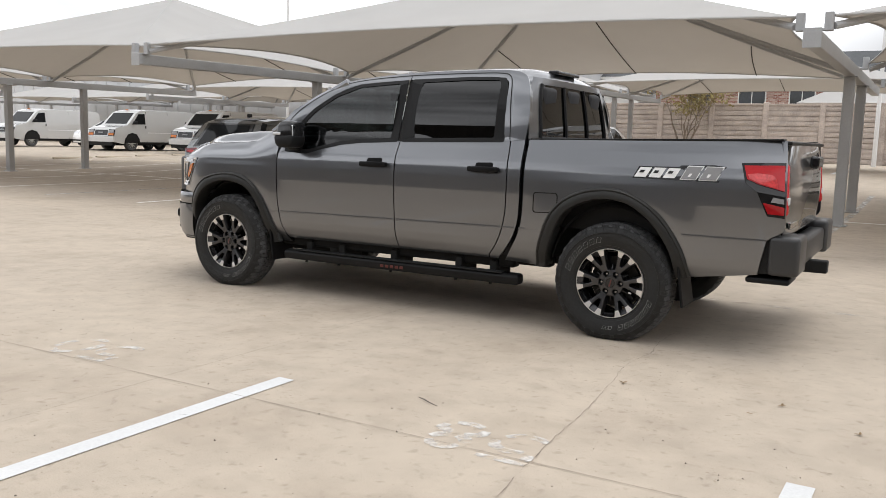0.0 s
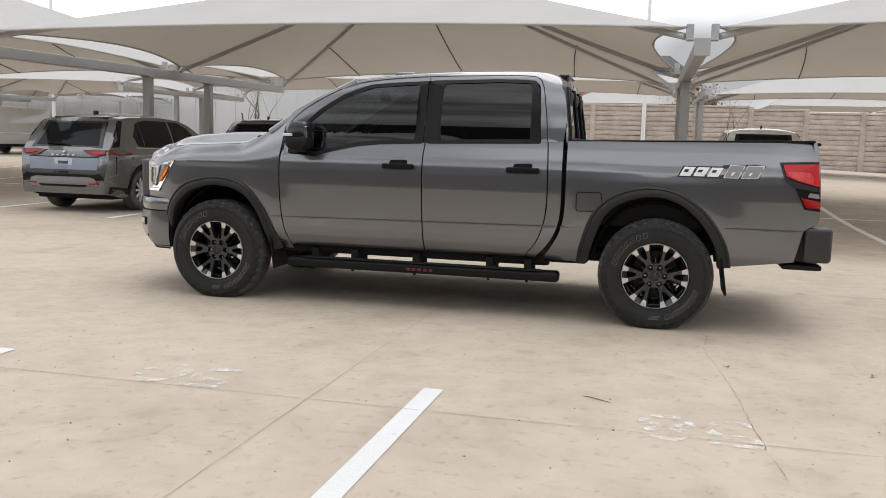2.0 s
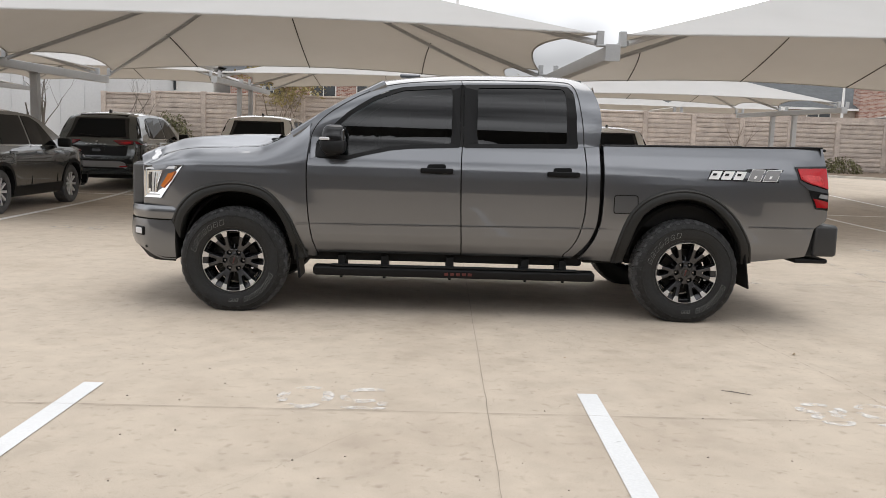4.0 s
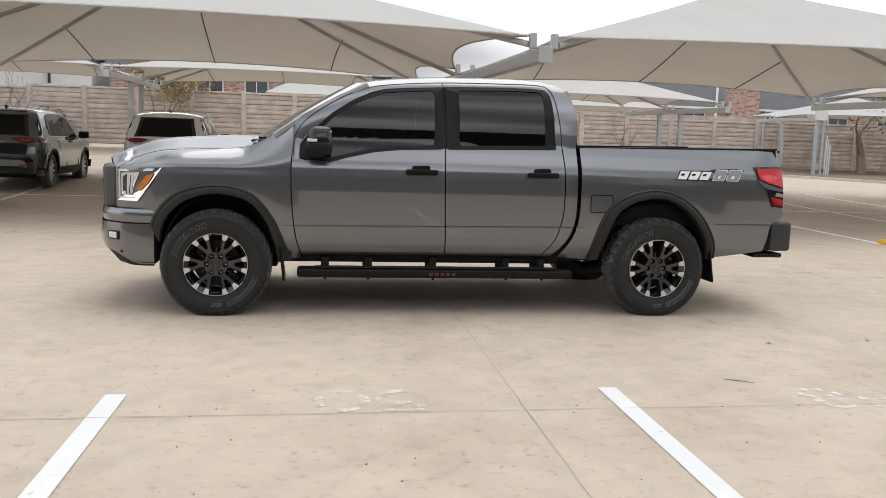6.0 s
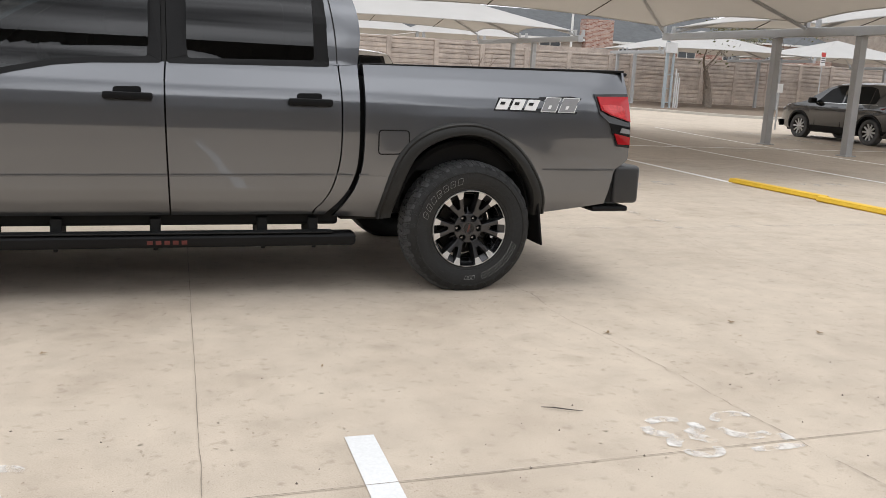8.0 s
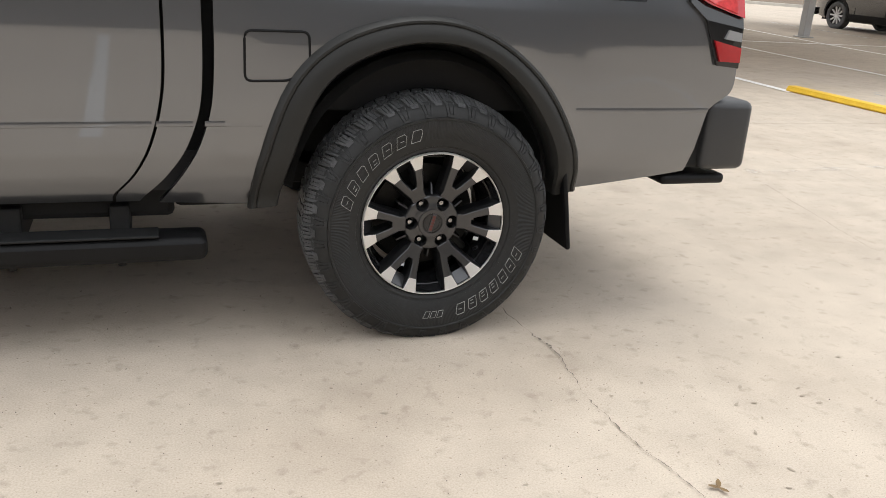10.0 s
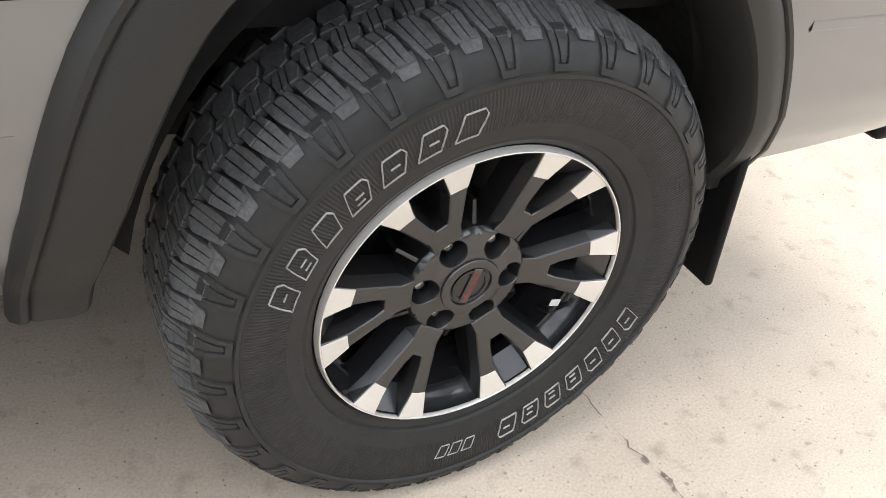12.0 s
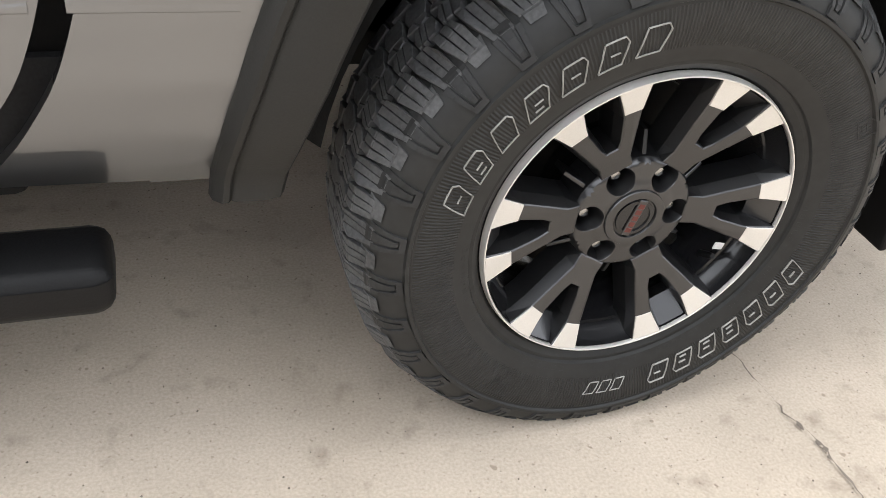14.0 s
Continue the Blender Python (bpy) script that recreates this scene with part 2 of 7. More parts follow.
def fabric():
    m = bpy.data.materials.new("canopy_fabric")
    m.use_nodes = True
    nt = m.node_tree
    nt.nodes.clear()
    out = nt.nodes.new("ShaderNodeOutputMaterial")
    df, tl, mx = (nt.nodes.new(k) for k in ("ShaderNodeBsdfDiffuse", "ShaderNodeBsdfTranslucent", "ShaderNodeMixShader"))
    tc, n, n2 = nt.nodes.new("ShaderNodeTexCoord"), nt.nodes.new("ShaderNodeTexNoise"), nt.nodes.new("ShaderNodeTexNoise")
    n.inputs["Scale"].default_value, n.inputs["Detail"].default_value = 0.7, 5
    n2.inputs["Scale"].default_value, n2.inputs["Detail"].default_value = 160, 1
    cr = nt.nodes.new("ShaderNodeMix")
    cr.data_type = "RGBA"
    cr.inputs["A"].default_value, cr.inputs["B"].default_value = (0.50, 0.495, 0.485, 1), (0.59, 0.585, 0.575, 1)
    nt.links.new(tc.outputs["Object"], n.inputs["Vector"])
    nt.links.new(tc.outputs["Object"], n2.inputs["Vector"])
    nt.links.new(n.outputs[0], cr.inputs["Factor"])
    nt.links.new(cr.outputs["Result"], df.inputs["Color"])
    tl.inputs["Color"].default_value = (0.50, 0.43, 0.35, 1)
    mx.inputs[0].default_value = 0.22
    bp = nt.nodes.new("ShaderNodeBump")
    bp.inputs["Strength"].default_value, bp.inputs["Distance"].default_value = 0.2, 0.01
    nt.links.new(n2.outputs[0], bp.inputs["Height"])
    nt.links.new(bp.outputs[0], df.inputs["Normal"])
    nt.links.new(df.outputs[0], mx.inputs[1])
    nt.links.new(tl.outputs[0], mx.inputs[2])
    nt.links.new(mx.outputs[0], out.inputs[0])
    return m


FABRIC = fabric()
SEAM = shader("fabric_seam", (0.07, 0.06, 0.055), rough=0.8, vary=0.2)

# ---- ground ----
def spread(lo, hi, step, far):
    a = [lo + step * i for i in range(int((hi - lo) / step) + 1)]
    g, k = [], step
    while k < far:
        k *= 1.7
        g.append(k)
    return [lo - v for v in reversed(g)] + a + [hi + v for v in g]


gx, gy = spread(-60, 60, 2.0, 1800), spread(-40, 60, 1.0, 1800)
gv = [(x, y, ground_z(x, y)) for y in gy for x in gx]
gf = [(j * len(gx) + i, j * len(gx) + i + 1, (j + 1) * len(gx) + i + 1, (j + 1) * len(gx) + i) for j in range(len(gy) - 1) for i in range(len(gx) - 1)]
tagged(part("ground", (gv, gf), CONCRETE, smooth=True), "beige concrete parking lot with stains and cracks", "ground", kind="structure")


def strip(points, width, lift=0.004):
    """A flat band laid on the ground along points; width may vary."""
    v, f = [], []
    n = len(points)
    for i, (x, y) in enumerate(points):
        dx, dy = points[min(i + 1, n - 1)][0] - points[max(i - 1, 0)][0], points[min(i + 1, n - 1)][1] - points[max(i - 1, 0)][1]
        d = math.hypot(dx, dy)
        w = (width[i] if isinstance(width, list) else width) / 2
        for s in (-1, 1):
            px, py = x - s * dy / d * w, y + s * dx / d * w
            v.append((px, py, ground_z(px, py) + lift))
    for i in range(n - 1):
        f.append((2 * i, 2 * i + 1, 2 * i + 3, 2 * i + 2))
    return v, f


def line(x0, y0, x1, y1, step=1.0):
    n = max(1, int(math.hypot(x1 - x0, y1 - y0) / step))
    return [(x0 + (x1 - x0) * i / n, y0 + (y1 - y0) * i / n) for i in range(n + 1)]


def marking(pts, width, material, label, lift=0.004):
    return tagged(part("parking_line", strip(pts, width, lift), material), label, "parking line", "painted stall lines", "structure")


for x in (-5.65, -2.98, -0.305, 2.398, 5.07, 7.74):
    marking(line(x, -2.07, x - 0.13, -7.9), 0.11, WHITE_LINE, "white painted stall line on the concrete")
for i, x in enumerate((-24.2, -21.4, -18.6, -15.7, -12.85, -10.2, -7.5, -4.82, -1.95, 0.95, 3.95, 6.88, 9.62, 12.55, 15.35, 18.2, 21.0, 24.0)):
    lean = 0.045 * max(-1.0, min(1.0, x / 8))
    marking(line(x, 5.4, x + 12 * lean, 17.5), 0.12, SHADE_LIFTED_LINE if i % 5 else FADED_LINE, "thin white stall line under the canopies", 0.005)
marking(line(-22, 11.6, 24, 11.6), 0.12, SHADE_LIFTED_LINE, "white line across the heads of the stalls", 0.006)
marking(line(-22.5, 14.6, -20.95, 19.8), 0.13, CREAM_LINE, "pale cream line at the edge of the drive aisle", 0.005)
for i in range(-6, 3):
    x = 5.3 + 2.667 * i
    marking(line(x, 24.5, x, 34), 0.12, WHITE_LINE, "thin white stall line under the canopies", 0.005)

# ---- shade canopies ----
def canopy_frame(x, yf, yb, zf, zb, posts, name="canopy_frame"):
    """A steel T frame: two square posts and a long beam with fabric brackets."""
    g = ground_z(x, posts[0])
    t = thing(name, pose(x, posts[0], g), "grey painted steel canopy frame with two square posts", "canopy frame", "canopy frames")

    def beam_z(y):
        return zf + (zb - zf) * (y - yf) / (yb - yf) - g

    for y in posts:
        gz = ground_z(x, y) - g
        part("post", bevel_box(-0.09, 0.09, y - posts[0] - 0.09, y - posts[0] + 0.09, gz, beam_z(y) - 0.28, 0.015), STEEL, t)
        part("base_plate", bevel_box(-0.15, 0.15, y - posts[0] - 0.15, y - posts[0] + 0.15, gz, gz + 0.025, 0.006, 1), STEEL, t)
        part("cap_plate", bevel_box(-0.125, 0.125, y - posts[0] - 0.125, y - posts[0] + 0.125, beam_z(y) - 0.28, beam_z(y) - 0.263, 0.005, 1), STEEL, t)
    a, b = yf - 0.14 - posts[0], yb + 0.2 - posts[0]
    za, zb2 = beam_z(yf - 0.14), beam_z(yb + 0.2)
    v, f = rbox(-0.085, 0.085, a, b, -0.265, -0.07, r=0.012)
    v = [(p[0], p[1], p[2] + za + (zb2 - za) * (p[1] - a) / (b - a)) for p in v]
    part("beam", (v, f), STEEL, t)
    part("end_plate", bevel_box(-0.105, 0.105, a - 0.012, a, za - 0.285, za - 0.05, 0.005, 1), STEEL, t)
    for y in (yf, (yf + yb) / 2 + 0.1, yb):
        for s in (-1, 1):
            yy = y - posts[0]
            v, f = rbox(s * 0.16 - 0.05, s * 0.16 + 0.05, yy - 0.05, yy + 0.05, beam_z(y) - 0.08, beam_z(y) + 0.14, r=0.01)
            part("bracket", (v, f), STEEL, t)
            part("bracket_arm", bevel_box(min(0, s * 0.2), max(0, s * 0.2), yy - 0.06, yy + 0.06, beam_z(y) - 0.075, beam_z(y) - 0.05, 0.004, 1), STEEL, t)
    return t


def canopy(x0, x1, yf, yb, zf, zb, top, name="shade_canopy"):
    """One tensioned hip canopy: six fabric panels to one apex, hollow edges, rafters and seams."""
    xc, yc = (x0 + x1) / 2, (yf + yb) / 2
    t = thing(name, pose(xc, yc, 0), "light grey fabric shade canopy stretched to a peak", "shade canopy", "shade canopies")
    zm = (zf + zb) / 2
    a, b = x0 - xc + 0.22, x1 - xc - 0.22
    f, k = yf - yc, yb - yc
    ap = Vector((0, 0, top))
    FL, FR, BL, BR, ML, MR = (Vector(p) for p in ((a, f, zf + .1), (b, f, zf + .1), (a, k, zb + .1), (b, k, zb + .1), (a, 0.1, zm + .03), (b, 0.1, zm + .03)))

    def panel(p, q, hollow, seams=()):
        def at(s, r):
            e = p.lerp(q, s)
            e = e.lerp(ap, hollow * 4 * s * (1 - s))
            v = e.lerp(ap, r)
            v.z -= 0.9 * r * (1 - r) * (0.35 + 0.65 * 4 * s * (1 - s)) * 0.55
            return v
        part("fabric_panel", sheet(lambda u, v: tuple(at(u, v)), 20, 12), FABRIC, t, smooth=True, sharp=80)
        part("hem", tube([at(i / 20, 0.0) for i in range(21)], 0.018, 6), FABRIC, t, smooth=True)
        for c in seams:
            end = 1 - abs(c) / abs(p.x)
            pts = []
            for i in range(11):
                r = end * i / 10
                s = (c / (1 - r) - p.x) / (q.x - p.x) if r < 1 else 0.5
                pts.append(at(min(1, max(0, s)), min(r, 0.97)) - Vector((0, 0, 0.02)))
            part("seam", tube(pts, 0.014, 5), SEAM, t)

    panel(FL, FR, 0.07)
    panel(BR, BL, 0.10, (-3.3, 0.02, 3.3))
    panel(ML, FL, 0.075)
    panel(BL, ML, 0.08)
    panel(FR, MR, 0.075)
    panel(MR, BR, 0.08)
    for c in (FL, FR, BL, BR, ML, MR):
        pts = []
        for i in range(13):
            r = i / 12
            v = c.lerp(ap, r)
            v.z -= 0.9 * r * (1 - r) * 0.35 * 0.55 + 0.07 * (1 - r) + 0.05
            pts.append(v)
        part("rafter", tube(pts, 0.045, 8), STEEL, t, smooth=True)
    return t


ROW1 = [-30.6, -18.95, -7.55, 4.05, 16.2, 27.8]
POSTS1 = {16.2: (10.25, 12.95), -18.95: (10.45, 13.1)}
for x in ROW1:
    canopy_frame(x, 5.6, 17.8, 2.83, 2.95, POSTS1.get(x, (10.85, 13.55)))
for a, b in zip(ROW1, ROW1[1:]):
    canopy(a, b, 5.6, 17.8, 2.83, 2.97, 5.0)
ROW2 = [-28.4, -17.2, -6.0, 5.25, 16.5]
for x in ROW2:
    r = ground_z(x, 26)
    canopy_frame(x, 24.2, 34.4, 2.85 + r, 2.95 + r, (28.2, 30.4))
for a, b in zip(ROW2, ROW2[1:]):
    r = ground_z((a + b) / 2, 26)
    canopy(a, b, 24.2, 34.4, 2.85 + ground_z(b, 26), 2.95 + r, 4.6 + r)

ROW3 = [-61.0, -50.0, -39.0, -28.0]
for x in ROW3:
    canopy_frame(x, 36.2, 45.4, 3.5, 3.6, (40.0, 42.2))
for a, b in zip(ROW3, ROW3[1:]):
    canopy(a, b, 36.2, 45.4, 3.5, 3.6, 5.2)

# ---- pickup truck ----
def car_paint(name, colour, flake=0.12, metal=0.85, rough=0.27):
    m = shader(name, colour, rough=rough, metal=metal, vary=0.05, scale=0.8, fine=1500, coat=1.0)
    return m


PAINT = car_paint("gunmetal_paint", (0.160, 0.166, 0.178), metal=0.9, rough=0.30)
TRIM = shader("black_textured_plastic", (0.007, 0.007, 0.0074), rough=0.5, spec=0.22, vary=0.2, scale=4, fine=300, bump=0.08)
MATT_BLACK = shader("matt_black_plastic", (0.006, 0.006, 0.0065), rough=0.55, spec=0.15, vary=0.15)
GLOSS_BLACK = shader("gloss_black", (0.012, 0.012, 0.013), rough=0.12, vary=0.1)
DARK = shader("underbody_black", (0.005, 0.005, 0.005), rough=0.8, vary=0.3, scale=5)
LINER = shader("felt_liner", (0.005, 0.005, 0.005), rough=0.75, vary=0.4, scale=9, fine=70, bump=0.3)
RUBBER = shader("tyre_rubber", (0.082, 0.082, 0.083), rough=0.50, spec=0.22, vary=0.35, scale=14, fine=160, bump=0.10)
FLARE = shader("grey_black_flare_plastic", (0.024, 0.0235, 0.0220), rough=0.42, spec=0.22, vary=0.12, scale=4, fine=400, bump=0.06)
LUG = shader("shoulder_rubber", (0.032, 0.032, 0.0322), rough=0.45, spec=0.18, vary=0.25, scale=12, fine=120, bump=0.04)
ALLOY = shader("dark_grey_alloy", (0.088, 0.088, 0.091), rough=0.30, metal=0.9, vary=0.06, scale=6, fine=700, bump=0.02)
MACHINED = shader("machined_alloy", (0.72, 0.70, 0.67), rough=0.32, metal=0.55, vary=0.04, scale=14, fine=400, bump=0.03)
IRON = shader("brake_iron", (0.03, 0.029, 0.027), rough=0.5, metal=0.8, vary=0.2, scale=12)
CHROME = shader("chrome", (0.7, 0.7, 0.7), rough=0.12, metal=1.0, vary=0.03)
NUT = shader("dull_chrome", (0.38, 0.38, 0.38), rough=0.25, metal=1.0, vary=0.05)
MARK = shader("raised_outline_white", (0.30, 0.295, 0.28), rough=0.6, vary=0.12, scale=30)
RED_MARK = shader("red_mark", (0.11, 0.02, 0.015), rough=0.5, vary=0.1)
DECAL_WHITE = shader("decal_white", (0.8, 0.8, 0.8), rough=0.35, vary=0.03)
PLASTER = shader("sticker_white", (0.5, 0.5, 0.5), rough=0.5, vary=0.1)
DECAL_GREY = shader("decal_grey", (0.24, 0.24, 0.245), rough=0.4, vary=0.05)
TINT = glass_shader("tinted_glass", (0.05, 0.062, 0.064), ior=1.64)
TINT_DARK = glass_shader("privacy_glass", (0.012, 0.014, 0.016), ior=1.64)
CLEAR = glass_shader("clear_glass", (0.75, 0.8, 0.78))
LENS = glass_shader("lamp_lens", (0.85, 0.87, 0.88))
RED_LENS = shader("red_lamp_lens", (0.46, 0.012, 0.018), rough=0.08, vary=0.10, scale=9, spec=0.45)
PINK_LENS = shader("pale_red_lens", (0.62, 0.07, 0.075), rough=0.1, vary=0.25, scale=25, spec=0.45)
DARK_RED = shader("smoked_red_lens", (0.34, 0.010, 0.014), rough=0.08, vary=0.1, scale=9)
AMBER = shader("amber_lens", (0.58, 0.16, 0.02), rough=0.2, vary=0.1, scale=40)
LED = shader("led_strip_white", (0.66, 0.67, 0.69), rough=0.25, vary=0.03)
SMOKE = shader("smoked_lens", (0.03, 0.03, 0.032), rough=0.1, vary=0.2, scale=30)
BUMPER = shader("dark_bumper_grey", (0.035, 0.035, 0.036), rough=0.38, spec=0.5, vary=0.1, scale=4, fine=300, bump=0.04)
SATIN = shader("satin_grey_trim", (0.11, 0.11, 0.112), rough=0.4, metal=0.3, vary=0.08)
SEAT = shader("dark_upholstery", (0.03, 0.03, 0.032), rough=0.8, vary=0.2, scale=10, fine=200, bump=0.1)
LINING = shader("cabin_lining", (0.16, 0.155, 0.15), rough=0.85, vary=0.1)


def sidewall_rubber():
    """Rubber whose sidewall band carries fine radial ribs."""
    m = shader("ribbed_sidewall_rubber", (0.0225, 0.0225, 0.0220), rough=0.5, spec=0.27, vary=0.2, scale=7, fine=60)
    nt = m.node_tree
    b = nt.nodes["Principled BSDF"]
    tc, sep = nt.nodes.new("ShaderNodeTexCoord"), nt.nodes.new("ShaderNodeSeparateXYZ")
    nt.links.new(tc.outputs["Object"], sep.inputs[0])

    def math_node(op, *ins):
        n = nt.nodes.new("ShaderNodeMath")
        n.operation = op
        for i, v in enumerate(ins):
            if isinstance(v, (int, float)):
                n.inputs[i].default_value = v
            else:
                nt.links.new(v, n.inputs[i])
        return n.outputs[0]

    x, z = sep.outputs["X"], sep.outputs["Z"]
    ang = math_node("ARCTAN2", z, x)
    ribs = math_node("SINE", math_node("MULTIPLY", ang, 420.0))
    r = math_node("SQRT", math_node("ADD", math_node("MULTIPLY", x, x), math_node("MULTIPLY", z, z)))
    band = math_node("MULTIPLY", math_node("GREATER_THAN", r, 0.288), math_node("LESS_THAN", r, 0.345))
    h = math_node("MULTIPLY", ribs, band)
    bp = nt.nodes.new("ShaderNodeBump")
    bp.inputs["Strength"].default_value, bp.inputs["Distance"].default_value = 0.55, 0.0012
    nt.links.new(h, bp.inputs["Height"])
    nt.links.new(bp.outputs[0], b.inputs["Normal"])
    return m


SIDEWALL = sidewall_rubber()
HUB_Z, WBASE, YC = 0.393, 3.55, 0.98

# -- wheel --
SIDE_PROFILE = [(0.240, -0.022), (0.247, -0.034), (0.256, -0.040), (0.262, -0.0405), (0.264, -0.046), (0.285, -0.054), (0.310, -0.060), (0.335, -0.0615), (0.349, -0.060), (0.351, -0.0635), (0.356, -0.0635), (0.358, -0.058), (0.375, -0.053), (0.390, -0.042), (0.401, -0.027), (0.4075, 0.000)]


def wall_y(r):
    return interp(r, [(a, d) for a, d in SIDE_PROFILE])


def squash(v):
    """The tyre stands flat on the ground."""
    out = []
    for x, y, z in v:
        if z < -HUB_Z:
            z = -HUB_Z + (z + HUB_Z) * 0.02
        elif z < -0.25:
            k = (-z - 0.25) / 0.14
            y += (y - 0.078) * 0.06 * k * k
        out.append((x, y, z))
    return out


def on_tyre(a, r, y):
    return (r * math.cos(a), y, r * math.sin(a))


PITCH = math.tau / 32


def clip_poly(poly, p, n):
    """The side of a convex outline that lies along n from p."""
    out = []
    for a, b in zip(poly, poly[1:] + poly[:1]):
        da, db = ((q[0] - p[0]) * n[0] + (q[1] - p[1]) * n[1] for q in (a, b))
        if da >= 0:
            out.append(a)
        if da * db < 0:
            t = da / (da - db)
            out.append((a[0] + (b[0] - a[0]) * t, a[1] + (b[1] - a[1]) * t))
    return out


def sliced(poly, cuts, gap=0.0016):
    """An outline cut by thin slots, each through a point in a direction (degrees)."""
    pieces = [poly]
    for x, y, deg in cuts:
        n = (-math.sin(radians(deg)), math.cos(radians(deg)))
        nxt = []
        for q in pieces:
            for s in (1, -1):
                m = (n[0] * s, n[1] * s)
                c = clip_poly(q, (x + m[0] * gap / 2, y + m[1] * gap / 2), m)
                if len(c) > 2:
                    nxt.append(c)
        pieces = nxt
    return pieces


def tread_solid(a, poly, r0=0.400, r1=0.4190, ch=0.0013):
    """A tread block over an (along, across) outline in metres, set at angle a."""
    n = len(poly)
    cx, cy = sum(q[0] for q in poly) / n, sum(q[1] for q in poly) / n
    v, f = [], []
    for r, k in ((r0, -0.001), (r1 - ch, 0.0), (r1, ch)):
        for x, y in poly:
            d = math.hypot(x - cx, y - cy) or 1
            x2, y2 = x + (cx - x) * k / d, y + (cy - y) * k / d
            dip = 0.0
            if y2 < 0.012:
                dip = 0.0105 * ((0.012 - y2) / 0.03) ** 1.6
            if y2 > 0.144:
                dip = 0.0105 * ((y2 - 0.144) / 0.03) ** 1.6
            v.append(on_tyre(a - x2 / 0.42, r - dip, y2))
    for k in (0, n):
        for i in range(n):
            j = (i + 1) % n
            f.append((k + i, k + j, k + n + j, k + n + i))
    f.append(tuple(range(2 * n, 3 * n)))
    return v, f


def wall_plate(a0, a1, b0, b1, r0, r1, lift, steps=5):
    """A raised plate on the sidewall: angles a0, a1 at radius r0, b0, b1 at r1."""
    v, f = [], []
    for i in range(steps + 1):
        t = i / steps
        r = r0 + (r1 - r0) * t
        e0, e1 = a0 + (b0 - a0) * t, a1 + (b1 - a1) * t
        y = wall_y(r)
        c = 0.0012 / 0.38
        v += [on_tyre(e0, r, y + 0.003), on_tyre(e0 + c, r, y - lift), on_tyre(e1 - c, r, y - lift), on_tyre(e1, r, y + 0.003)]
    for i in range(steps):
        for k in range(3):
            f.append((i * 4 + k, i * 4 + k + 1, i * 4 + 5 + k, i * 4 + 4 + k))
    n = len(v)
    f += [(3, 2, 1, 0), (n - 4, n - 3, n - 2, n - 1)]
    return v, f


W = PITCH * 0.42


def skew(poly, k, dx=0.0, dy=0.0):
    return [(x * W + k * y + dx * W, y + dy) for x, y in poly]


SHOULDER_A = skew([(0.035, 0.029), (0.005, 0.004), (0.055, -0.036), (0.425, -0.036), (0.470, 0.004), (0.430, 0.026)], -0.22)
SHOULDER_B = skew([(0.040, 0.026), (0.010, 0.002), (0.050, -0.030), (0.420, -0.030), (0.460, 0.002), (0.435, 0.029)], -0.22, 0.5)
HEX = [(0.060, 0.0335), (-0.005, 0.051), (0.055, 0.0700), (0.400, 0.0672), (0.465, 0.0505), (0.405, 0.0315)]
MIDDLE_A, MIDDLE_B = skew(HEX, 0.20, 0.10), skew(HEX, 0.20, 0.60, 0.002)
KNOT = [(0.02, 0.0755), (0.17, 0.0725), (0.33, 0.0700), (0.46, 0.0735), (0.45, 0.0835), (0.27, 0.0872), (0.06, 0.0855)]
CENTRE_A, CENTRE_B = skew(KNOT, 0.3, -0.12), skew(KNOT, 0.3, 0.38)


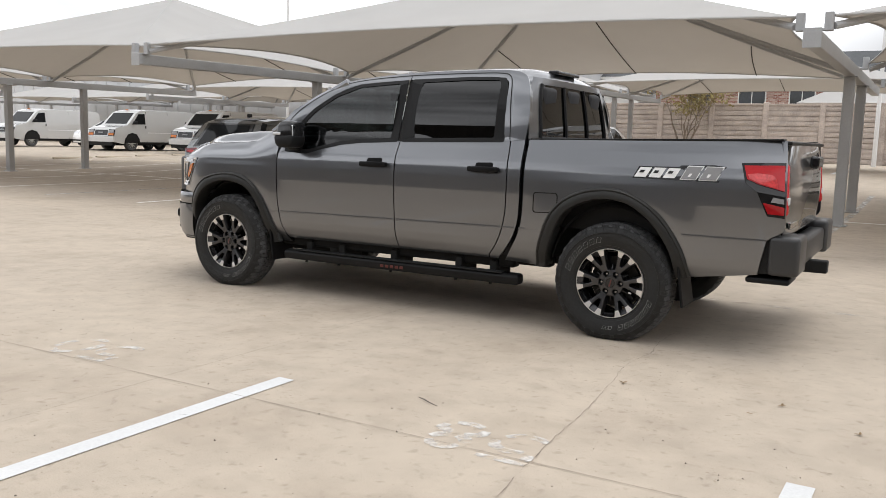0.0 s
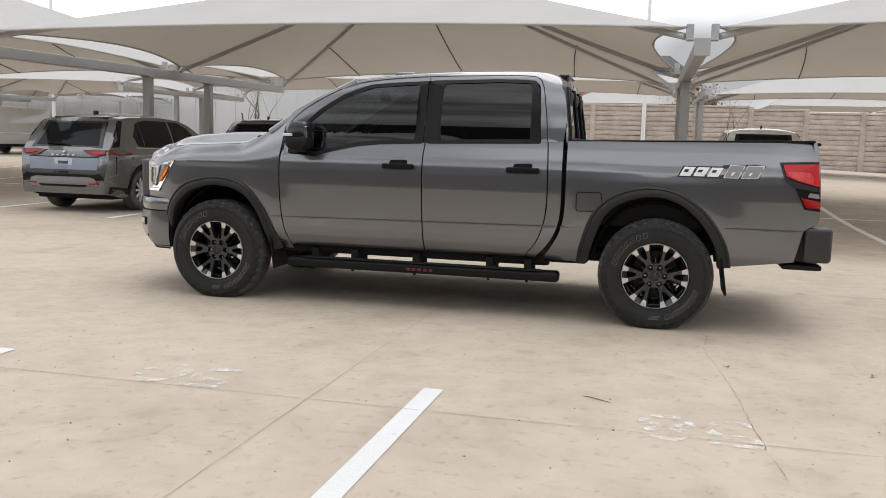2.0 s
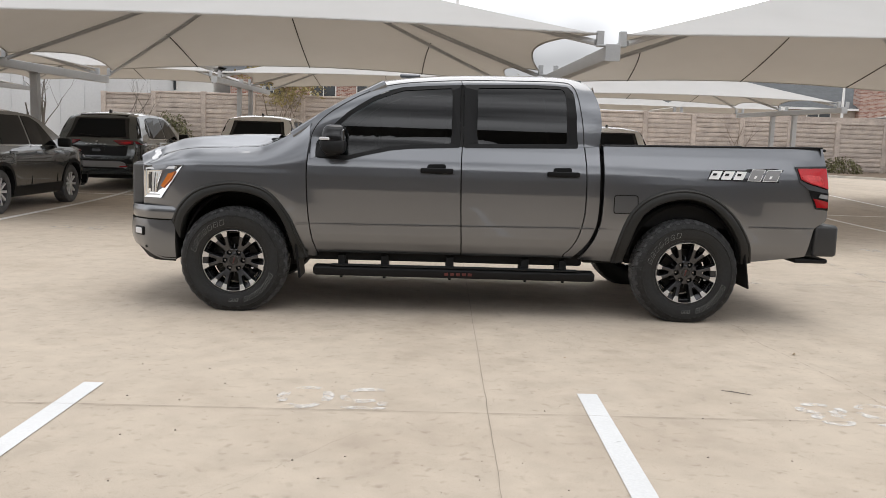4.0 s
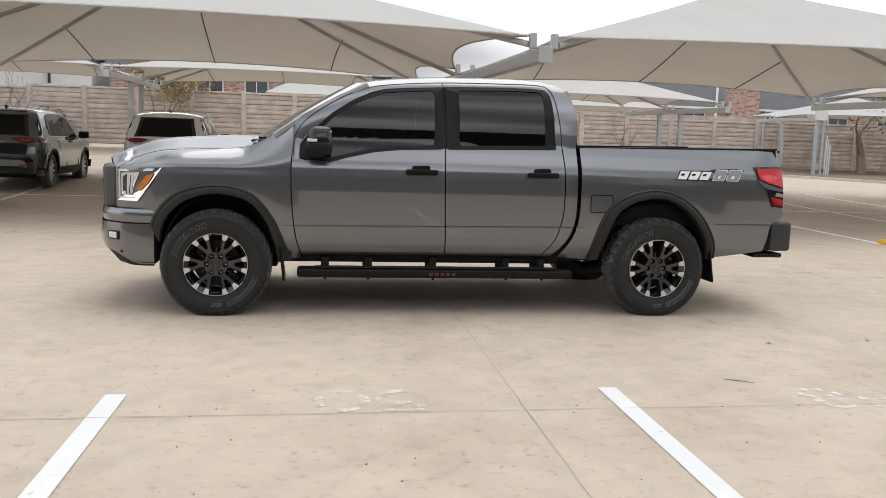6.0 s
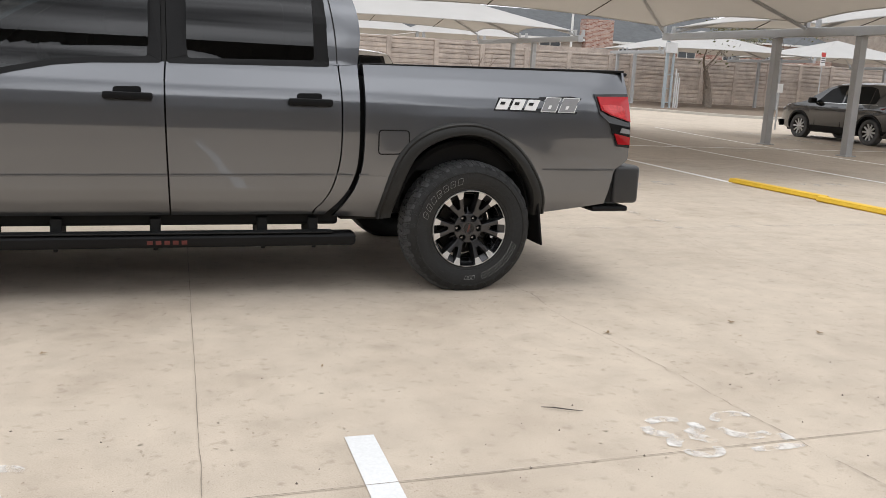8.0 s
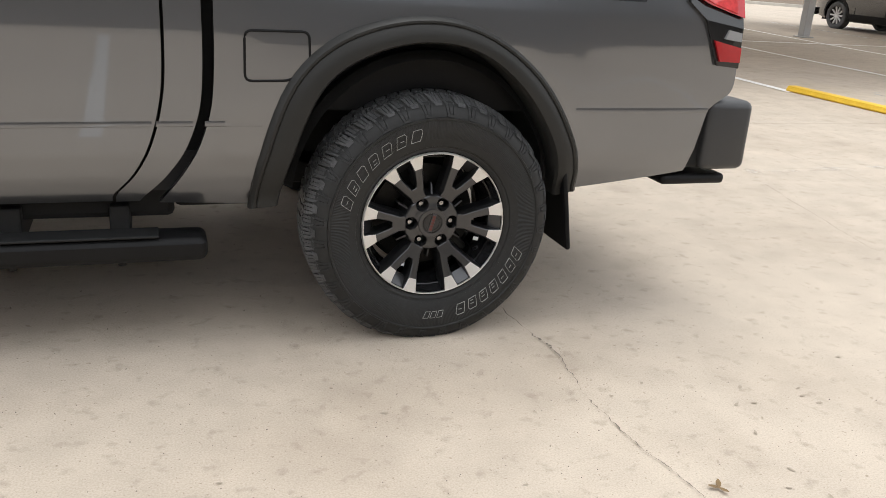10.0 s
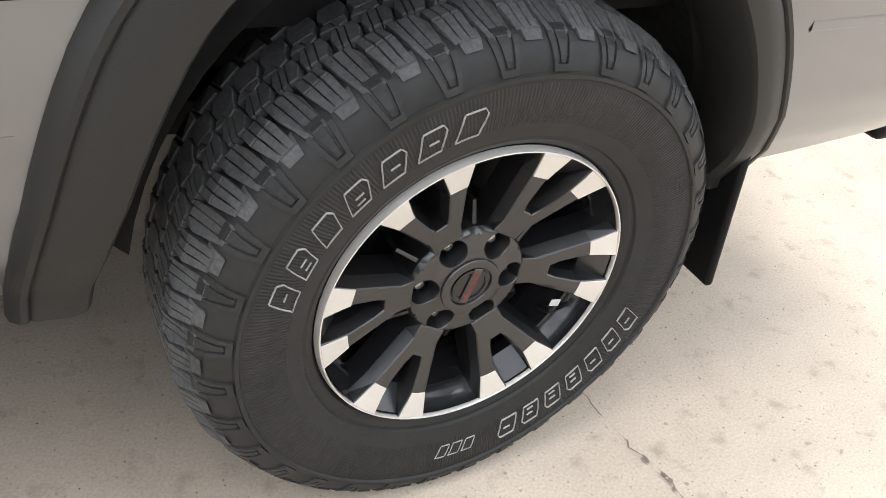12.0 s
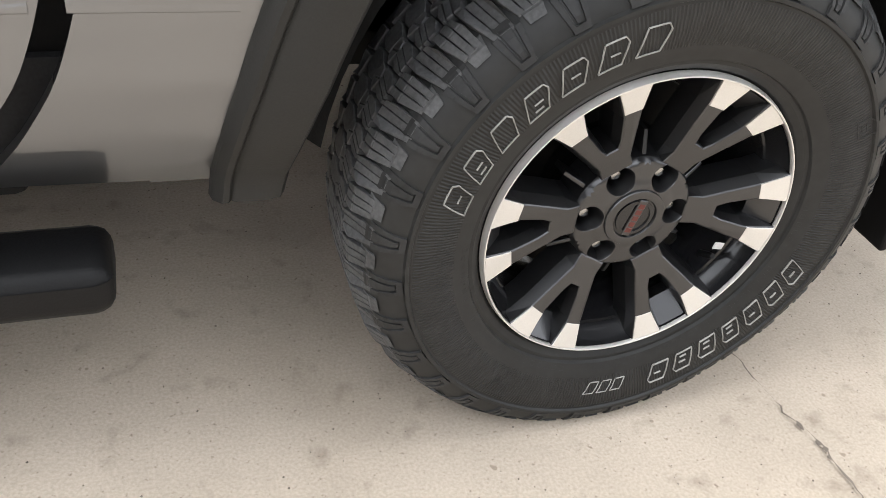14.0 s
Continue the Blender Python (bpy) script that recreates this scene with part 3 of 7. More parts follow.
def build_tyre():
    body = SIDE_PROFILE + [(0.4075, 0.156), (0.401, 0.182), (0.390, 0.196), (0.36, 0.212), (0.31, 0.217), (0.26, 0.2), (0.24, 0.18)]
    v, f = lathe(body, 160)
    tyre = (squash(v), f)
    shoulder, rest, lugs = [], [], []
    far = lambda poly: [(0.45 * W - x, 0.156 - y) for x, y in poly]
    for i in range(32):
        a = PITCH * i
        for poly, cuts in ((SHOULDER_A, [(0.17 * W, 0.0, 101), (0.32 * W, 0.0, 99)]), (SHOULDER_B, [(0.67 * W, 0.0, 101), (0.82 * W, 0.0, 99), (0.74 * W, 0.004, 6)])):
            d = join(*[tread_solid(a, q) for q in sliced(poly, cuts)])
            shoulder.append((squash(d[0]), d[1]))
            rest += [tread_solid(a, q) for q in sliced(far(poly), cuts[:0])]
        for poly, cuts in ((MIDDLE_A, [(0.36 * W, 0.05, 78), (0.47 * W, 0.05, 78)]), (MIDDLE_B, [(0.84 * W, 0.05, 78), (0.98 * W, 0.05, 78)])):
            rest += [tread_solid(a, q) for q in sliced(poly, cuts)]
            rest += [tread_solid(a, q) for q in sliced(far(poly), [])]
        for poly, cuts in ((CENTRE_A, [(0.41 * W, 0.078, 110)]), (CENTRE_B, [(0.91 * W, 0.078, 110)])):
            rest += [tread_solid(a, q) for q in sliced(poly, cuts, 0.0016)]
        c = a - 0.36 * PITCH
        w, b, g = 0.290 * PITCH, 0.170 * PITCH, 0.016 * PITCH
        bars = [wall_plate(c - b, c - b * 0.42, c - w, c - w * 0.50, 0.3630, 0.406, 0.0036),
                wall_plate(c + b * 0.42, c + b, c + w * 0.50, c + w, 0.3630, 0.406, 0.0036),
                wall_plate(c - b * 0.42 + g, c + b * 0.42 - g, c - w * 0.50 + g, c + w * 0.50 - g, 0.3690, 0.406, 0.0030),
                wall_plate(c - b, c + b, c - b, c + b, 0.3590, 0.3670, 0.0036, 1)]
        lugs.append(join(*bars))
        d = c + 0.5 * PITCH
        rest.append(wall_plate(d - 0.15 * PITCH, d + 0.17 * PITCH, d - 0.20 * PITCH, d + 0.20 * PITCH, 0.392, 0.404, 0.0045, 3))
    tb = join(*rest)
    return tyre, (squash(tb[0]), tb[1]), shoulder, [(squash(q), w) for q, w in lugs]


def outline_mark(a, da, r0, r1, slant, w=0.0022, bar=0, lift=0.0030, cut=0.0):
    """A hollow leaning block on the sidewall; bar adds a stroke inside, cut opens a corner."""
    def P(s, q):
        r = r0 + (r1 - r0) * q
        aa = a + da * (s - 0.5) + slant * (q - 0.5)
        return aa, r

    def stroke(p, q, width):
        (s0, q0), (s1, q1) = p, q
        n = 5
        v, f = [], []
        L = math.hypot((s1 - s0) * da * 0.31, (q1 - q0) * (r1 - r0))
        nx, ny = -(q1 - q0) * (r1 - r0) / L * width / 2, (s1 - s0) * da * 0.31 / L * width / 2
        for i in range(n + 1):
            t = i / n
            s, qq = s0 + (s1 - s0) * t, q0 + (q1 - q0) * t
            aa, r = P(s, qq)
            for k, up in ((-1, 0.0), (-0.6, lift), (0.6, lift), (1, 0.0)):
                r2, a2 = r + ny * k, aa + nx * k / 0.31
                v.append(on_tyre(a2, r2, wall_y(r2) + 0.0008 - up))
        for i in range(n):
            for k in range(3):
                f.append((i * 4 + k, i * 4 + k + 1, i * 4 + 5 + k, i * 4 + 4 + k))
        return v, f

    c = cut
    corners = [(0, 0), (1, 0), (1, 1 - c), (1 - c, 1), (0, 1)] if c else [(0, 0), (1, 0), (1, 1), (0, 1)]
    st = [stroke(p, q, w) for p, q in zip(corners, corners[1:] + corners[:1])]
    if bar:
        st += [stroke((0.35, 0.5), (0.75, 0.5), w)]
    if bar == 2:
        st += [stroke((0.35, 0.22), (0.75, 0.22), w)]
    return join(*st)


def build_marks():
    ms = []
    for i in range(7):
        a = radians(163 - 9.6 * i)
        ms.append(outline_mark(a, -0.104, 0.291, 0.328, -0.05, w=0.0019, cut=0.22, bar=(1, 2, 0, 2, 1, 1, 0)[i]))
    for i in range(7):
        a = radians(-20 - 8.4 * i)
        ms.append(outline_mark(a, -0.098, 0.293, 0.327, -0.05, w=0.0019, cut=0.22, bar=(1, 1, 1, 2, 2, 2, 1)[i]))
    small = []
    for i in range(3):
        ms.append(outline_mark(radians(-84 - 4.4 * i), -0.055, 0.297, 0.318, -0.03, w=0.0018, lift=0.002))
    plain = [outline_mark(radians(28), 0.09, 0.325, 0.352, 0.0, w=0.0022, lift=0.0015, bar=2, cut=0.3),
             outline_mark(radians(236), 0.09, 0.315, 0.338, 0.02, w=0.0022, lift=0.0015, bar=2)]
    for i in range(60):
        if i % 9 < 7:
            small.append(outline_mark(radians(180 + 3.1 * i), 0.024, 0.268, 0.275, 0.0, w=0.0010, lift=0.001))
    sv, sf = join(*small)
    return [(squash(q), w) for q, w in ms], [(squash(q), w) for q, w in plain], (squash(sv), sf)


def face_y(r):
    return -0.004 - 0.036 * max(0, min(1, (r - 0.07) / 0.165)) ** 1.1


def extruded(outline, a, top, deep, inset=0.004, flare=0.004, wide=(), slope=()):
    """A solid over a (radial, across) outline turned to angle a; top(r) is its face, deep its depth."""
    c = Vector((sum(p[0] for p in outline) / len(outline), sum(p[1] for p in outline) / len(outline)))
    n = len(outline)
    rings = []
    nrm = []
    for i in range(n):
        p, q = Vector(outline[i - 1]), Vector(outline[(i + 1) % n])
        d = (q - p).normalized()
        nrm.append(Vector((d.y, -d.x)))
    levels = [(-inset, 0.0, ()), (0, inset * 0.8, ())]
    if wide:
        levels.append((0, 0.020, slope))
    levels.append((flare, deep, wide))
    for off, dy, table in levels:
        ring = []
        for q, (p, m) in enumerate(zip(outline, nrm)):
            o = table[q] if table else off
            r, t = p[0] + m.x * o, p[1] + m.y * o
            ring.append((r * math.cos(a) - t * math.sin(a), top(p[0]) + dy, r * math.sin(a) + t * math.cos(a)))
        rings.append(ring)
    v = [p for ring in rings for p in ring]
    f = [tuple(range(n))]
    for k in range(0, n * (len(rings) - 1), n):
        for i in range(n):
            j = (i + 1) % n
            f.append((k + i, k + n + i, k + n + j, k + j))
    return v, f


RIM_R = 0.2368


def on_rim(t, r=RIM_R):
    return (math.sqrt(r * r - t * t), t)


HALF_SPOKE = [(0.0880, 0.0240), (0.110, 0.0242), (0.148, 0.0380), (0.190, 0.0530), on_rim(0.0722), on_rim(0.0480), on_rim(0.0235), (0.206, 0.0252), (0.188, 0.0250), (0.150, 0.0150), (0.136, 0.0085)]
SPOKE = [(r, -t) for r, t in HALF_SPOKE] + HALF_SPOKE[::-1]
SLOPE = [0.004, 0.007, 0.007, 0.007, 0.006, 0.0, 0.0, 0.0050, 0.0050, 0.0045, 0.0030]
SLOPE = SLOPE + SLOPE[::-1]
DRAFT = [0.007, 0.011, 0.011, 0.010, 0.009, 0.0, 0.0, 0.0070, 0.0070, 0.0060, 0.0035]
DRAFT = DRAFT + DRAFT[::-1]
WELL_R, WELL_C = 0.0208, 0.0705


def hub_top(r):
    return interp(r, [(0.047, -0.0125), (0.056, -0.0115), (0.064, -0.0085), (0.088, -0.0072), (0.0915, -0.0050), (0.0945, 0.003)])


def hub_sector(a):
    """A sixth of the hub face with one deep round well in it."""
    lim = math.pi / 6

    def inside(x, y):
        r, t = math.hypot(x, y), math.atan2(y, x)
        return 0.047 <= r <= 0.0945 and abs(t) <= lim + 1e-9

    dirs = sorted([math.tau * k / 40 for k in range(40)] + [math.atan2(r * math.sin(t), r * math.cos(t) - WELL_C) % math.tau for r in (0.0471, 0.0944) for t in (lim, -lim)])
    rings = [[] for _ in range(7)]
    for d in dirs:
        cx, cy = math.cos(d), math.sin(d)
        lo, hi = 0.0, 0.08
        for _ in range(30):
            m = (lo + hi) / 2
            if inside(WELL_C + cx * m, cy * m):
                lo = m
            else:
                hi = m
        edge = max(lo, WELL_R + 0.0002)
        for k, (dist, y) in enumerate([(0.001, 0.034), (WELL_R * 0.9, 0.034), (WELL_R, 0.002), (WELL_R + 0.0012, None), (WELL_R + (edge - WELL_R) * 0.45, None), (WELL_R + (edge - WELL_R) * 0.75, None), (edge, None)]):
            dist = min(dist, edge)
            x, t = WELL_C + cx * dist, cy * dist
            yy = hub_top(math.hypot(x, t)) + (0.002 if k == 2 else 0.0) if y is None or k == 2 else y
            rings[k].append((x * math.cos(a) - t * math.sin(a), yy, x * math.sin(a) + t * math.cos(a)))
    n = len(dirs)
    v = [p for r in rings for p in r]
    f = [(k * n + i, k * n + (i + 1) % n, (k + 1) * n + (i + 1) % n, (k + 1) * n + i) for k in range(6) for i in range(n)]
    f.append(tuple(range(n)))
    return v, f


def pickup_wheel(parent, m, name="wheel"):
    w = new(name)
    w.parent = parent
    w.matrix_local = m
    tyre, tread, shoulder, lugs = build_tyre()
    part("tyre", tyre, SIDEWALL, w, "black all-terrain tyre with raised outlined shapes", smooth=True, sharp=25)
    tagged(part("tread", tread, RUBBER, w), kind="stuff")
    for d in shoulder:
        part("shoulder_block", d, RUBBER, w)
    for d in lugs:
        part("sidewall_lug", d, LUG, w)
    outlined, plain, fine = build_marks()
    for d in outlined:
        part("outlined_mark", d, MARK, w)
    for d in plain:
        part("moulded_mark", d, LUG, w)
    tagged(part("fine_moulding", fine, LUG, w), kind="stuff")
    rim = new("rim")
    rim.parent = w
    rim["label"] = "dark grey alloy rim with machined spoke tips"
    part("lip", lathe([(0.2366, -0.030), (0.2366, -0.0405), (0.2372, -0.0418), (0.2390, -0.0418), (0.2398, -0.0400), (0.2425, -0.030)], 96), MACHINED, rim, smooth=True, sharp=25)
    part("barrel", lathe([(0.2345, -0.036), (0.2335, -0.020), (0.226, -0.008), (0.222, 0.004), (0.2185, 0.006), (0.216, 0.03), (0.205, 0.05), (0.200, 0.10), (0.205, 0.17), (0.225, 0.19)], 96), GLOSS_BLACK, rim, smooth=True, sharp=30)
    for k in range(6):
        a = math.tau * k / 6
        v, f = extruded(SPOKE, a, face_y, 0.058, 0.0020, 0.010, DRAFT, SLOPE)
        part("spoke", (v, f), ALLOY, rim)
        for s in (-1, 1):
            tip = [(0.1885, 0.0515), on_rim(0.0708, 0.2366), on_rim(0.0480, 0.2366), on_rim(0.0252, 0.2366), (0.207, 0.0266), (0.1935, 0.0265)]
            tip = [(r, s * t) for r, t in tip]
            if s > 0:
                tip = tip[::-1]
            part("machined_tip", extruded(tip, a, lambda r: face_y(r) - 0.0012, 0.004, 0.0006, 0.0004), MACHINED, rim)
        part("pocket_web", extruded([(0.202, -0.0215), (0.2345, -0.0225), (0.2345, 0.0225), (0.202, 0.0215)], a, lambda r: face_y(r) + 0.007 + (0.2345 - r) * 0.75, 0.020, 0.001, 0.001), ALLOY, rim)
        b = a + math.tau / 12
        part("rib", extruded([(0.085, -0.0035), (0.128, -0.003), (0.128, 0.003), (0.085, 0.0035)], b, lambda r: 0.004 + (r - 0.085) * 0.35, 0.03, 0.001, 0.001), ALLOY, rim)
        c, s2 = math.cos(a), math.sin(a)
        part("hub_segment", hub_sector(a), ALLOY, rim, smooth=True, sharp=35)
        part("lug_nut", move(lathe([(0.0105, 0.034), (0.0105, 0.018), (0.0095, 0.012), (0.0070, 0.0085), (0.0, 0.0075)], 18), pose(WELL_C * c, 0, WELL_C * s2)), NUT, rim, "chromed lug nut", smooth=True)
    part("hub_wall", lathe([(0.102, 0.05), (0.0950, 0.012), (0.0943, 0.003)], 60), ALLOY, rim, smooth=True, sharp=30)
    cap = part("centre_cap", lathe([(0.0475, 0.0), (0.0472, -0.0150), (0.0462, -0.0165), (0.0405, -0.0172), (0.0345, -0.0165), (0.0330, -0.0130), (0.0, -0.0130)], 48), ALLOY, rim, "dark centre cap with a small red emblem bar", smooth=True, sharp=25)
    part("cap_recess", lathe([(0.0329, -0.0134), (0.0, -0.0134)], 40), GLOSS_BLACK, cap)
    part("emblem_ring", lathe([(0.0300, -0.0130), (0.0295, -0.0155), (0.0245, -0.0155), (0.0240, -0.0130)], 40), GLOSS_BLACK, cap, smooth=True)
    part("emblem_bar", move(rbox(-0.0310, 0.0310, -0.0168, -0.0125, -0.0070, 0.0070, r=0.001, seg=1), pose(0, 0, 0, 0, 105, 0)), ALLOY, cap)
    for k in range(5):
        part("emblem_mark", move(rbox(-0.0040, 0.0040, -0.0174, -0.0160, -0.0050, 0.0050, r=0.0006, seg=1), pose(0, 0, 0, 0, 105, 0) @ pose(-0.0208 + 0.0104 * k, 0, 0)), RED_MARK, cap)
    part("valve_stem", move(tube([(0, 0.0, 0), (0, -0.022, 0), (0, -0.034, 0)], [0.006, 0.006, 0.0045], 10), pose(0.195 * math.cos(radians(-33)), 0.012, 0.195 * math.sin(radians(-33)), -30, 0, 0)), TRIM, rim)
    part("balance_sticker", move(rbox(-0.009, 0.009, -0.0425, -0.0405, -0.006, 0.006, r=0.0005, seg=1), pose(0.148, 0.005, -0.052, 0, 12, 0)), PLASTER, rim)
    part("brake_disc", lathe([(0.0, 0.075), (0.10, 0.075), (0.105, 0.095), (0.175, 0.095), (0.175, 0.125), (0.05, 0.125)], 48), IRON, w, smooth=True, sharp=30)
    part("brake_caliper", move(rbox(-0.05, 0.05, 0.055, 0.17, 0.11, 0.19, r=0.015), pose(0, 0, 0, 0, 140, 0)), IRON, w)
    part("back_plate", lathe([(0.19, 0.15), (0.0, 0.15)], 32), DARK, w)
    return w


# -- side surface --
SECTION = [(0.40, 0.115), (0.46, 0.066), (0.50, 0.036), (0.56, 0.002), (0.63, -0.0165), (0.70, -0.0205), (0.76, -0.0225), (0.85, -0.025), (0.98, -0.027), (1.08, -0.024), (1.15, -0.016), (1.20, -0.004), (1.25, 0.018), (1.30, 0.040), (1.36, 0.063), (1.42, 0.082), (1.50, 0.115)]


def skin(x, z):
    """How far in (y) the near side of the body lies at x, z."""
    y = interp(z, SECTION)
    if x < -0.22:
        y += 0.30 * ((-0.22 - x) / 0.62) ** 2.1
    if x > 4.30:
        y += 0.035 * ((x - 4.30) / 0.35) ** 2
    # fuller hips round the wheels
    for c in (0.02, 3.53):
        d = math.hypot(x - c, (z - 0.45))
        y -= 0.009 * math.exp(-((d - 0.55) / 0.16) ** 2) * (0.15 + 0.85 * ease(0.64, 0.80, z) * (1 - ease(1.10, 1.28, z)))
    return y


def fender_skin(x, z):
    y = skin(x, min(z, 1.12))
    if z > 1.12:
        top = spline(x, FENDER_TOP)
        k = (z - 1.12) / max(0.03, top - 1.12)
        y += 0.125 * max(0, k) ** 1.9
    return y


def both_sides(data):
    v, f = data
    return [(p[0], 2 * YC - p[1], p[2]) for p in v], [tuple(reversed(q)) for q in f]


def panel(xl, xr, zb, zt, nu, nv, fn, back=0.03):
    rows = []
    for j in range(nv + 1):
        row = []
        for i in range(nu + 1):
            u, w = i / nu, j / nv
            z = 0.95
            for _ in range(30):
                x = xl(z) + (xr(z) - xl(z)) * u
                z = 0.65 * z + 0.35 * (zb(x) + (zt(x) - zb(x)) * w)
            row.append((x, fn(x, z), z))
        rows.append(row)
    v = [p for r in rows for p in r]
    f = [(j * (nu + 1) + i, j * (nu + 1) + i + 1, (j + 1) * (nu + 1) + i + 1, (j + 1) * (nu + 1) + i) for j in range(nv) for i in range(nu)]
    loop = [i for i in range(nu + 1)] + [j * (nu + 1) + nu for j in range(1, nv + 1)] + [nv * (nu + 1) + i for i in range(nu - 1, -1, -1)] + [j * (nu + 1) for j in range(nv - 1, 0, -1)]
    k = len(v)
    v += [(v[i][0], v[i][1] + back, v[i][2]) for i in loop]
    n = len(loop)
    for q in range(n):
        f.append((loop[(q + 1) % n], loop[q], k + q, k + (q + 1) % n))
    return v, f


def tab(*t):
    t = sorted(t)
    return lambda x: spline(x, t)


def lin(*t):
    t = sorted(t)
    return lambda x: interp(x, t)


FENDER_TOP = [(-0.80, 1.09), (-0.70, 1.13), (-0.60, 1.19), (-0.39, 1.245), (0.0, 1.27), (0.20, 1.285), (0.30, 1.325), (0.40, 1.375), (0.50, 1.43), (0.57, 1.485)]
F_OUT = [(-0.49, 0.70), (-0.42, 0.83), (-0.28, 0.95), (-0.07, 1.005), (0.13, 1.0), (0.29, 0.93), (0.43, 0.76), (0.52, 0.56), (0.575, 0.435)]
F_IN = [(-0.415, 0.55), (-0.375, 0.72), (-0.255, 0.855), (-0.08, 0.925), (0.10, 0.925), (0.26, 0.865), (0.37, 0.73), (0.435, 0.56), (0.465, 0.41)]
R_OUT = [(2.962, 0.449), (2.985, 0.60), (3.07, 0.84), (3.22, 0.985), (3.45, 1.05), (3.67, 1.02), (3.88, 0.885), (4.03, 0.67), (4.085, 0.48)]
R_IN = [(3.052, 0.462), (3.082, 0.60), (3.17, 0.82), (3.30, 0.925), (3.48, 0.972), (3.66, 0.945), (3.82, 0.83), (3.945, 0.65), (3.99, 0.47)]


def arch_floor(outer, inner, lo, hi):
    """The lower edge of the sheet over a wheel: halfway under the flare."""
    mid = [((a[0] * 0.45 + b[0] * 0.55), (a[1] * 0.45 + b[1] * 0.55)) for a, b in zip(outer, inner)]
    return lin((mid[0][0] - 0.03, lo), *[(x, z) for x, z in mid], (mid[-1][0] + 0.03, hi))


def curve_pts(pts, sub=6):
    out = []
    n = len(pts)
    for i in range(n - 1):
        p0, p1, p2, p3 = (Vector(pts[max(0, i - 1)]), Vector(pts[i]), Vector(pts[i + 1]), Vector(pts[min(n - 1, i + 2)]))
        for k in range(sub):
            t = k / sub
            out.append(0.5 * ((2 * p1) + (p2 - p0) * t + (2 * p0 - 5 * p1 + 4 * p2 - p3) * t * t + (3 * p1 - p0 - 3 * p2 + p3) * t**3))
    out.append(Vector(pts[-1]))
    return out


def flare(outer, inner, fn):
    o, i = curve_pts(outer), curve_pts(inner)
    rows = []
    for a, b in zip(o, i):
        row = []
        for k, out in ((0.0, -0.002), (0.04, 0.014), (0.16, 0.026), (0.24, 0.026), (0.28, 0.022), (0.34, 0.027), (0.7, 0.036), (0.93, 0.034), (1.0, 0.024), (1.0, -0.03), (0.98, -0.10)):
            p = a.lerp(b, k)
            row.append((p.x, fn(p.x, max(0.49, p.y)) - out, p.y))
        rows.append(row)
    n = len(rows[0])
    v = [p for r in rows for p in r]
    f = [(q * n + k, q * n + k + 1, (q + 1) * n + k + 1, (q + 1) * n + k) for q in range(len(rows) - 1) for k in range(n - 1)]
    f += [tuple(range(n)), tuple((len(rows) - 1) * n + k for k in range(n - 1, -1, -1))]
    return v, f


def on_skin(poly, fn, out, deep=0.012):
    """A plate over an (x, z) outline that lies on the side surface."""
    n = len(poly)
    v = [(x, fn(x, z) - out, z) for x, z in poly] + [(x, fn(x, z) - out + deep, z) for x, z in poly]
    f = [tuple(range(n))] + [(i, n + i, n + (i + 1) % n, (i + 1) % n) for i in range(n)]
    return v, f


def lean_y(z):
    """The upper body leans in towards the roof."""
    return 0.063 + (z - 1.36) * 0.10 + max(0, z - 1.36) ** 3 * 1.15 if z > 1.36 else interp(z, SECTION)


truck = thing("pickup_truck", pose(0, 0, 0), "dark grey crew cab pickup truck with black flares on the concrete", "pickup truck")
BELT = lin((0.56, 1.23), (0.66, 1.205), (0.86, 1.205), (1.0, 1.245), (1.2, 1.29), (1.38, 1.31), (1.76, 1.325), (2.72, 1.35), (2.9, 1.355))
BED_TOP = lin((2.8, 1.362), (4.7, 1.402))
D_FRONT = tab((1.35, 0.58), (1.14, 0.562), (0.85, 0.572), (0.60, 0.605), (0.44, 0.655))
D_MID = tab((1.36, 1.757), (1.23, 1.747), (0.9, 1.752), (0.5, 1.768))
D_REAR = tab((1.37, 2.708), (1.19, 2.722), (0.95, 2.727), (0.80, 2.718), (0.66, 2.682), (0.57, 2.635), (0.50, 2.575))
CAB_END = tab((1.40, 2.828), (1.1, 2.835), (0.80, 2.83), (0.66, 2.79), (0.56, 2.725), (0.48, 2.65))
BED_FRONT = tab((1.40, 2.862), (1.1, 2.868), (0.80, 2.862), (0.66, 2.825), (0.56, 2.77), (0.46, 2.70))
BED_END = tab((1.42, 4.612), (1.30, 4.628), (1.20, 4.638), (0.90, 4.652), (0.83, 4.642), (0.795, 4.585), (0.775, 4.555), (0.70, 4.535), (0.55, 4.505))
SILL = lin((0.5, 0.472), (2.7, 0.478))
front_floor = lin((-0.76, 0.705), (-0.50, 0.70), (-0.46, 0.70), (-0.40, 0.76), (-0.28, 0.90), (-0.08, 0.96), (0.11, 0.96), (0.28, 0.895), (0.40, 0.75), (0.475, 0.56), (0.52, 0.44), (0.60, 0.435))
rear_floor = lin((2.70, 0.468), (2.99, 0.455), (3.0, 0.50), (3.04, 0.66), (3.12, 0.83), (3.26, 0.95), (3.47, 1.008), (3.665, 0.98), (3.85, 0.855), (3.99, 0.66), (4.03, 0.49), (4.10, 0.487), (4.53, 0.548), (4.60, 0.556))
FENDER_EDGE = lambda z: D_FRONT(z) - 0.009
door_gap = 0.009

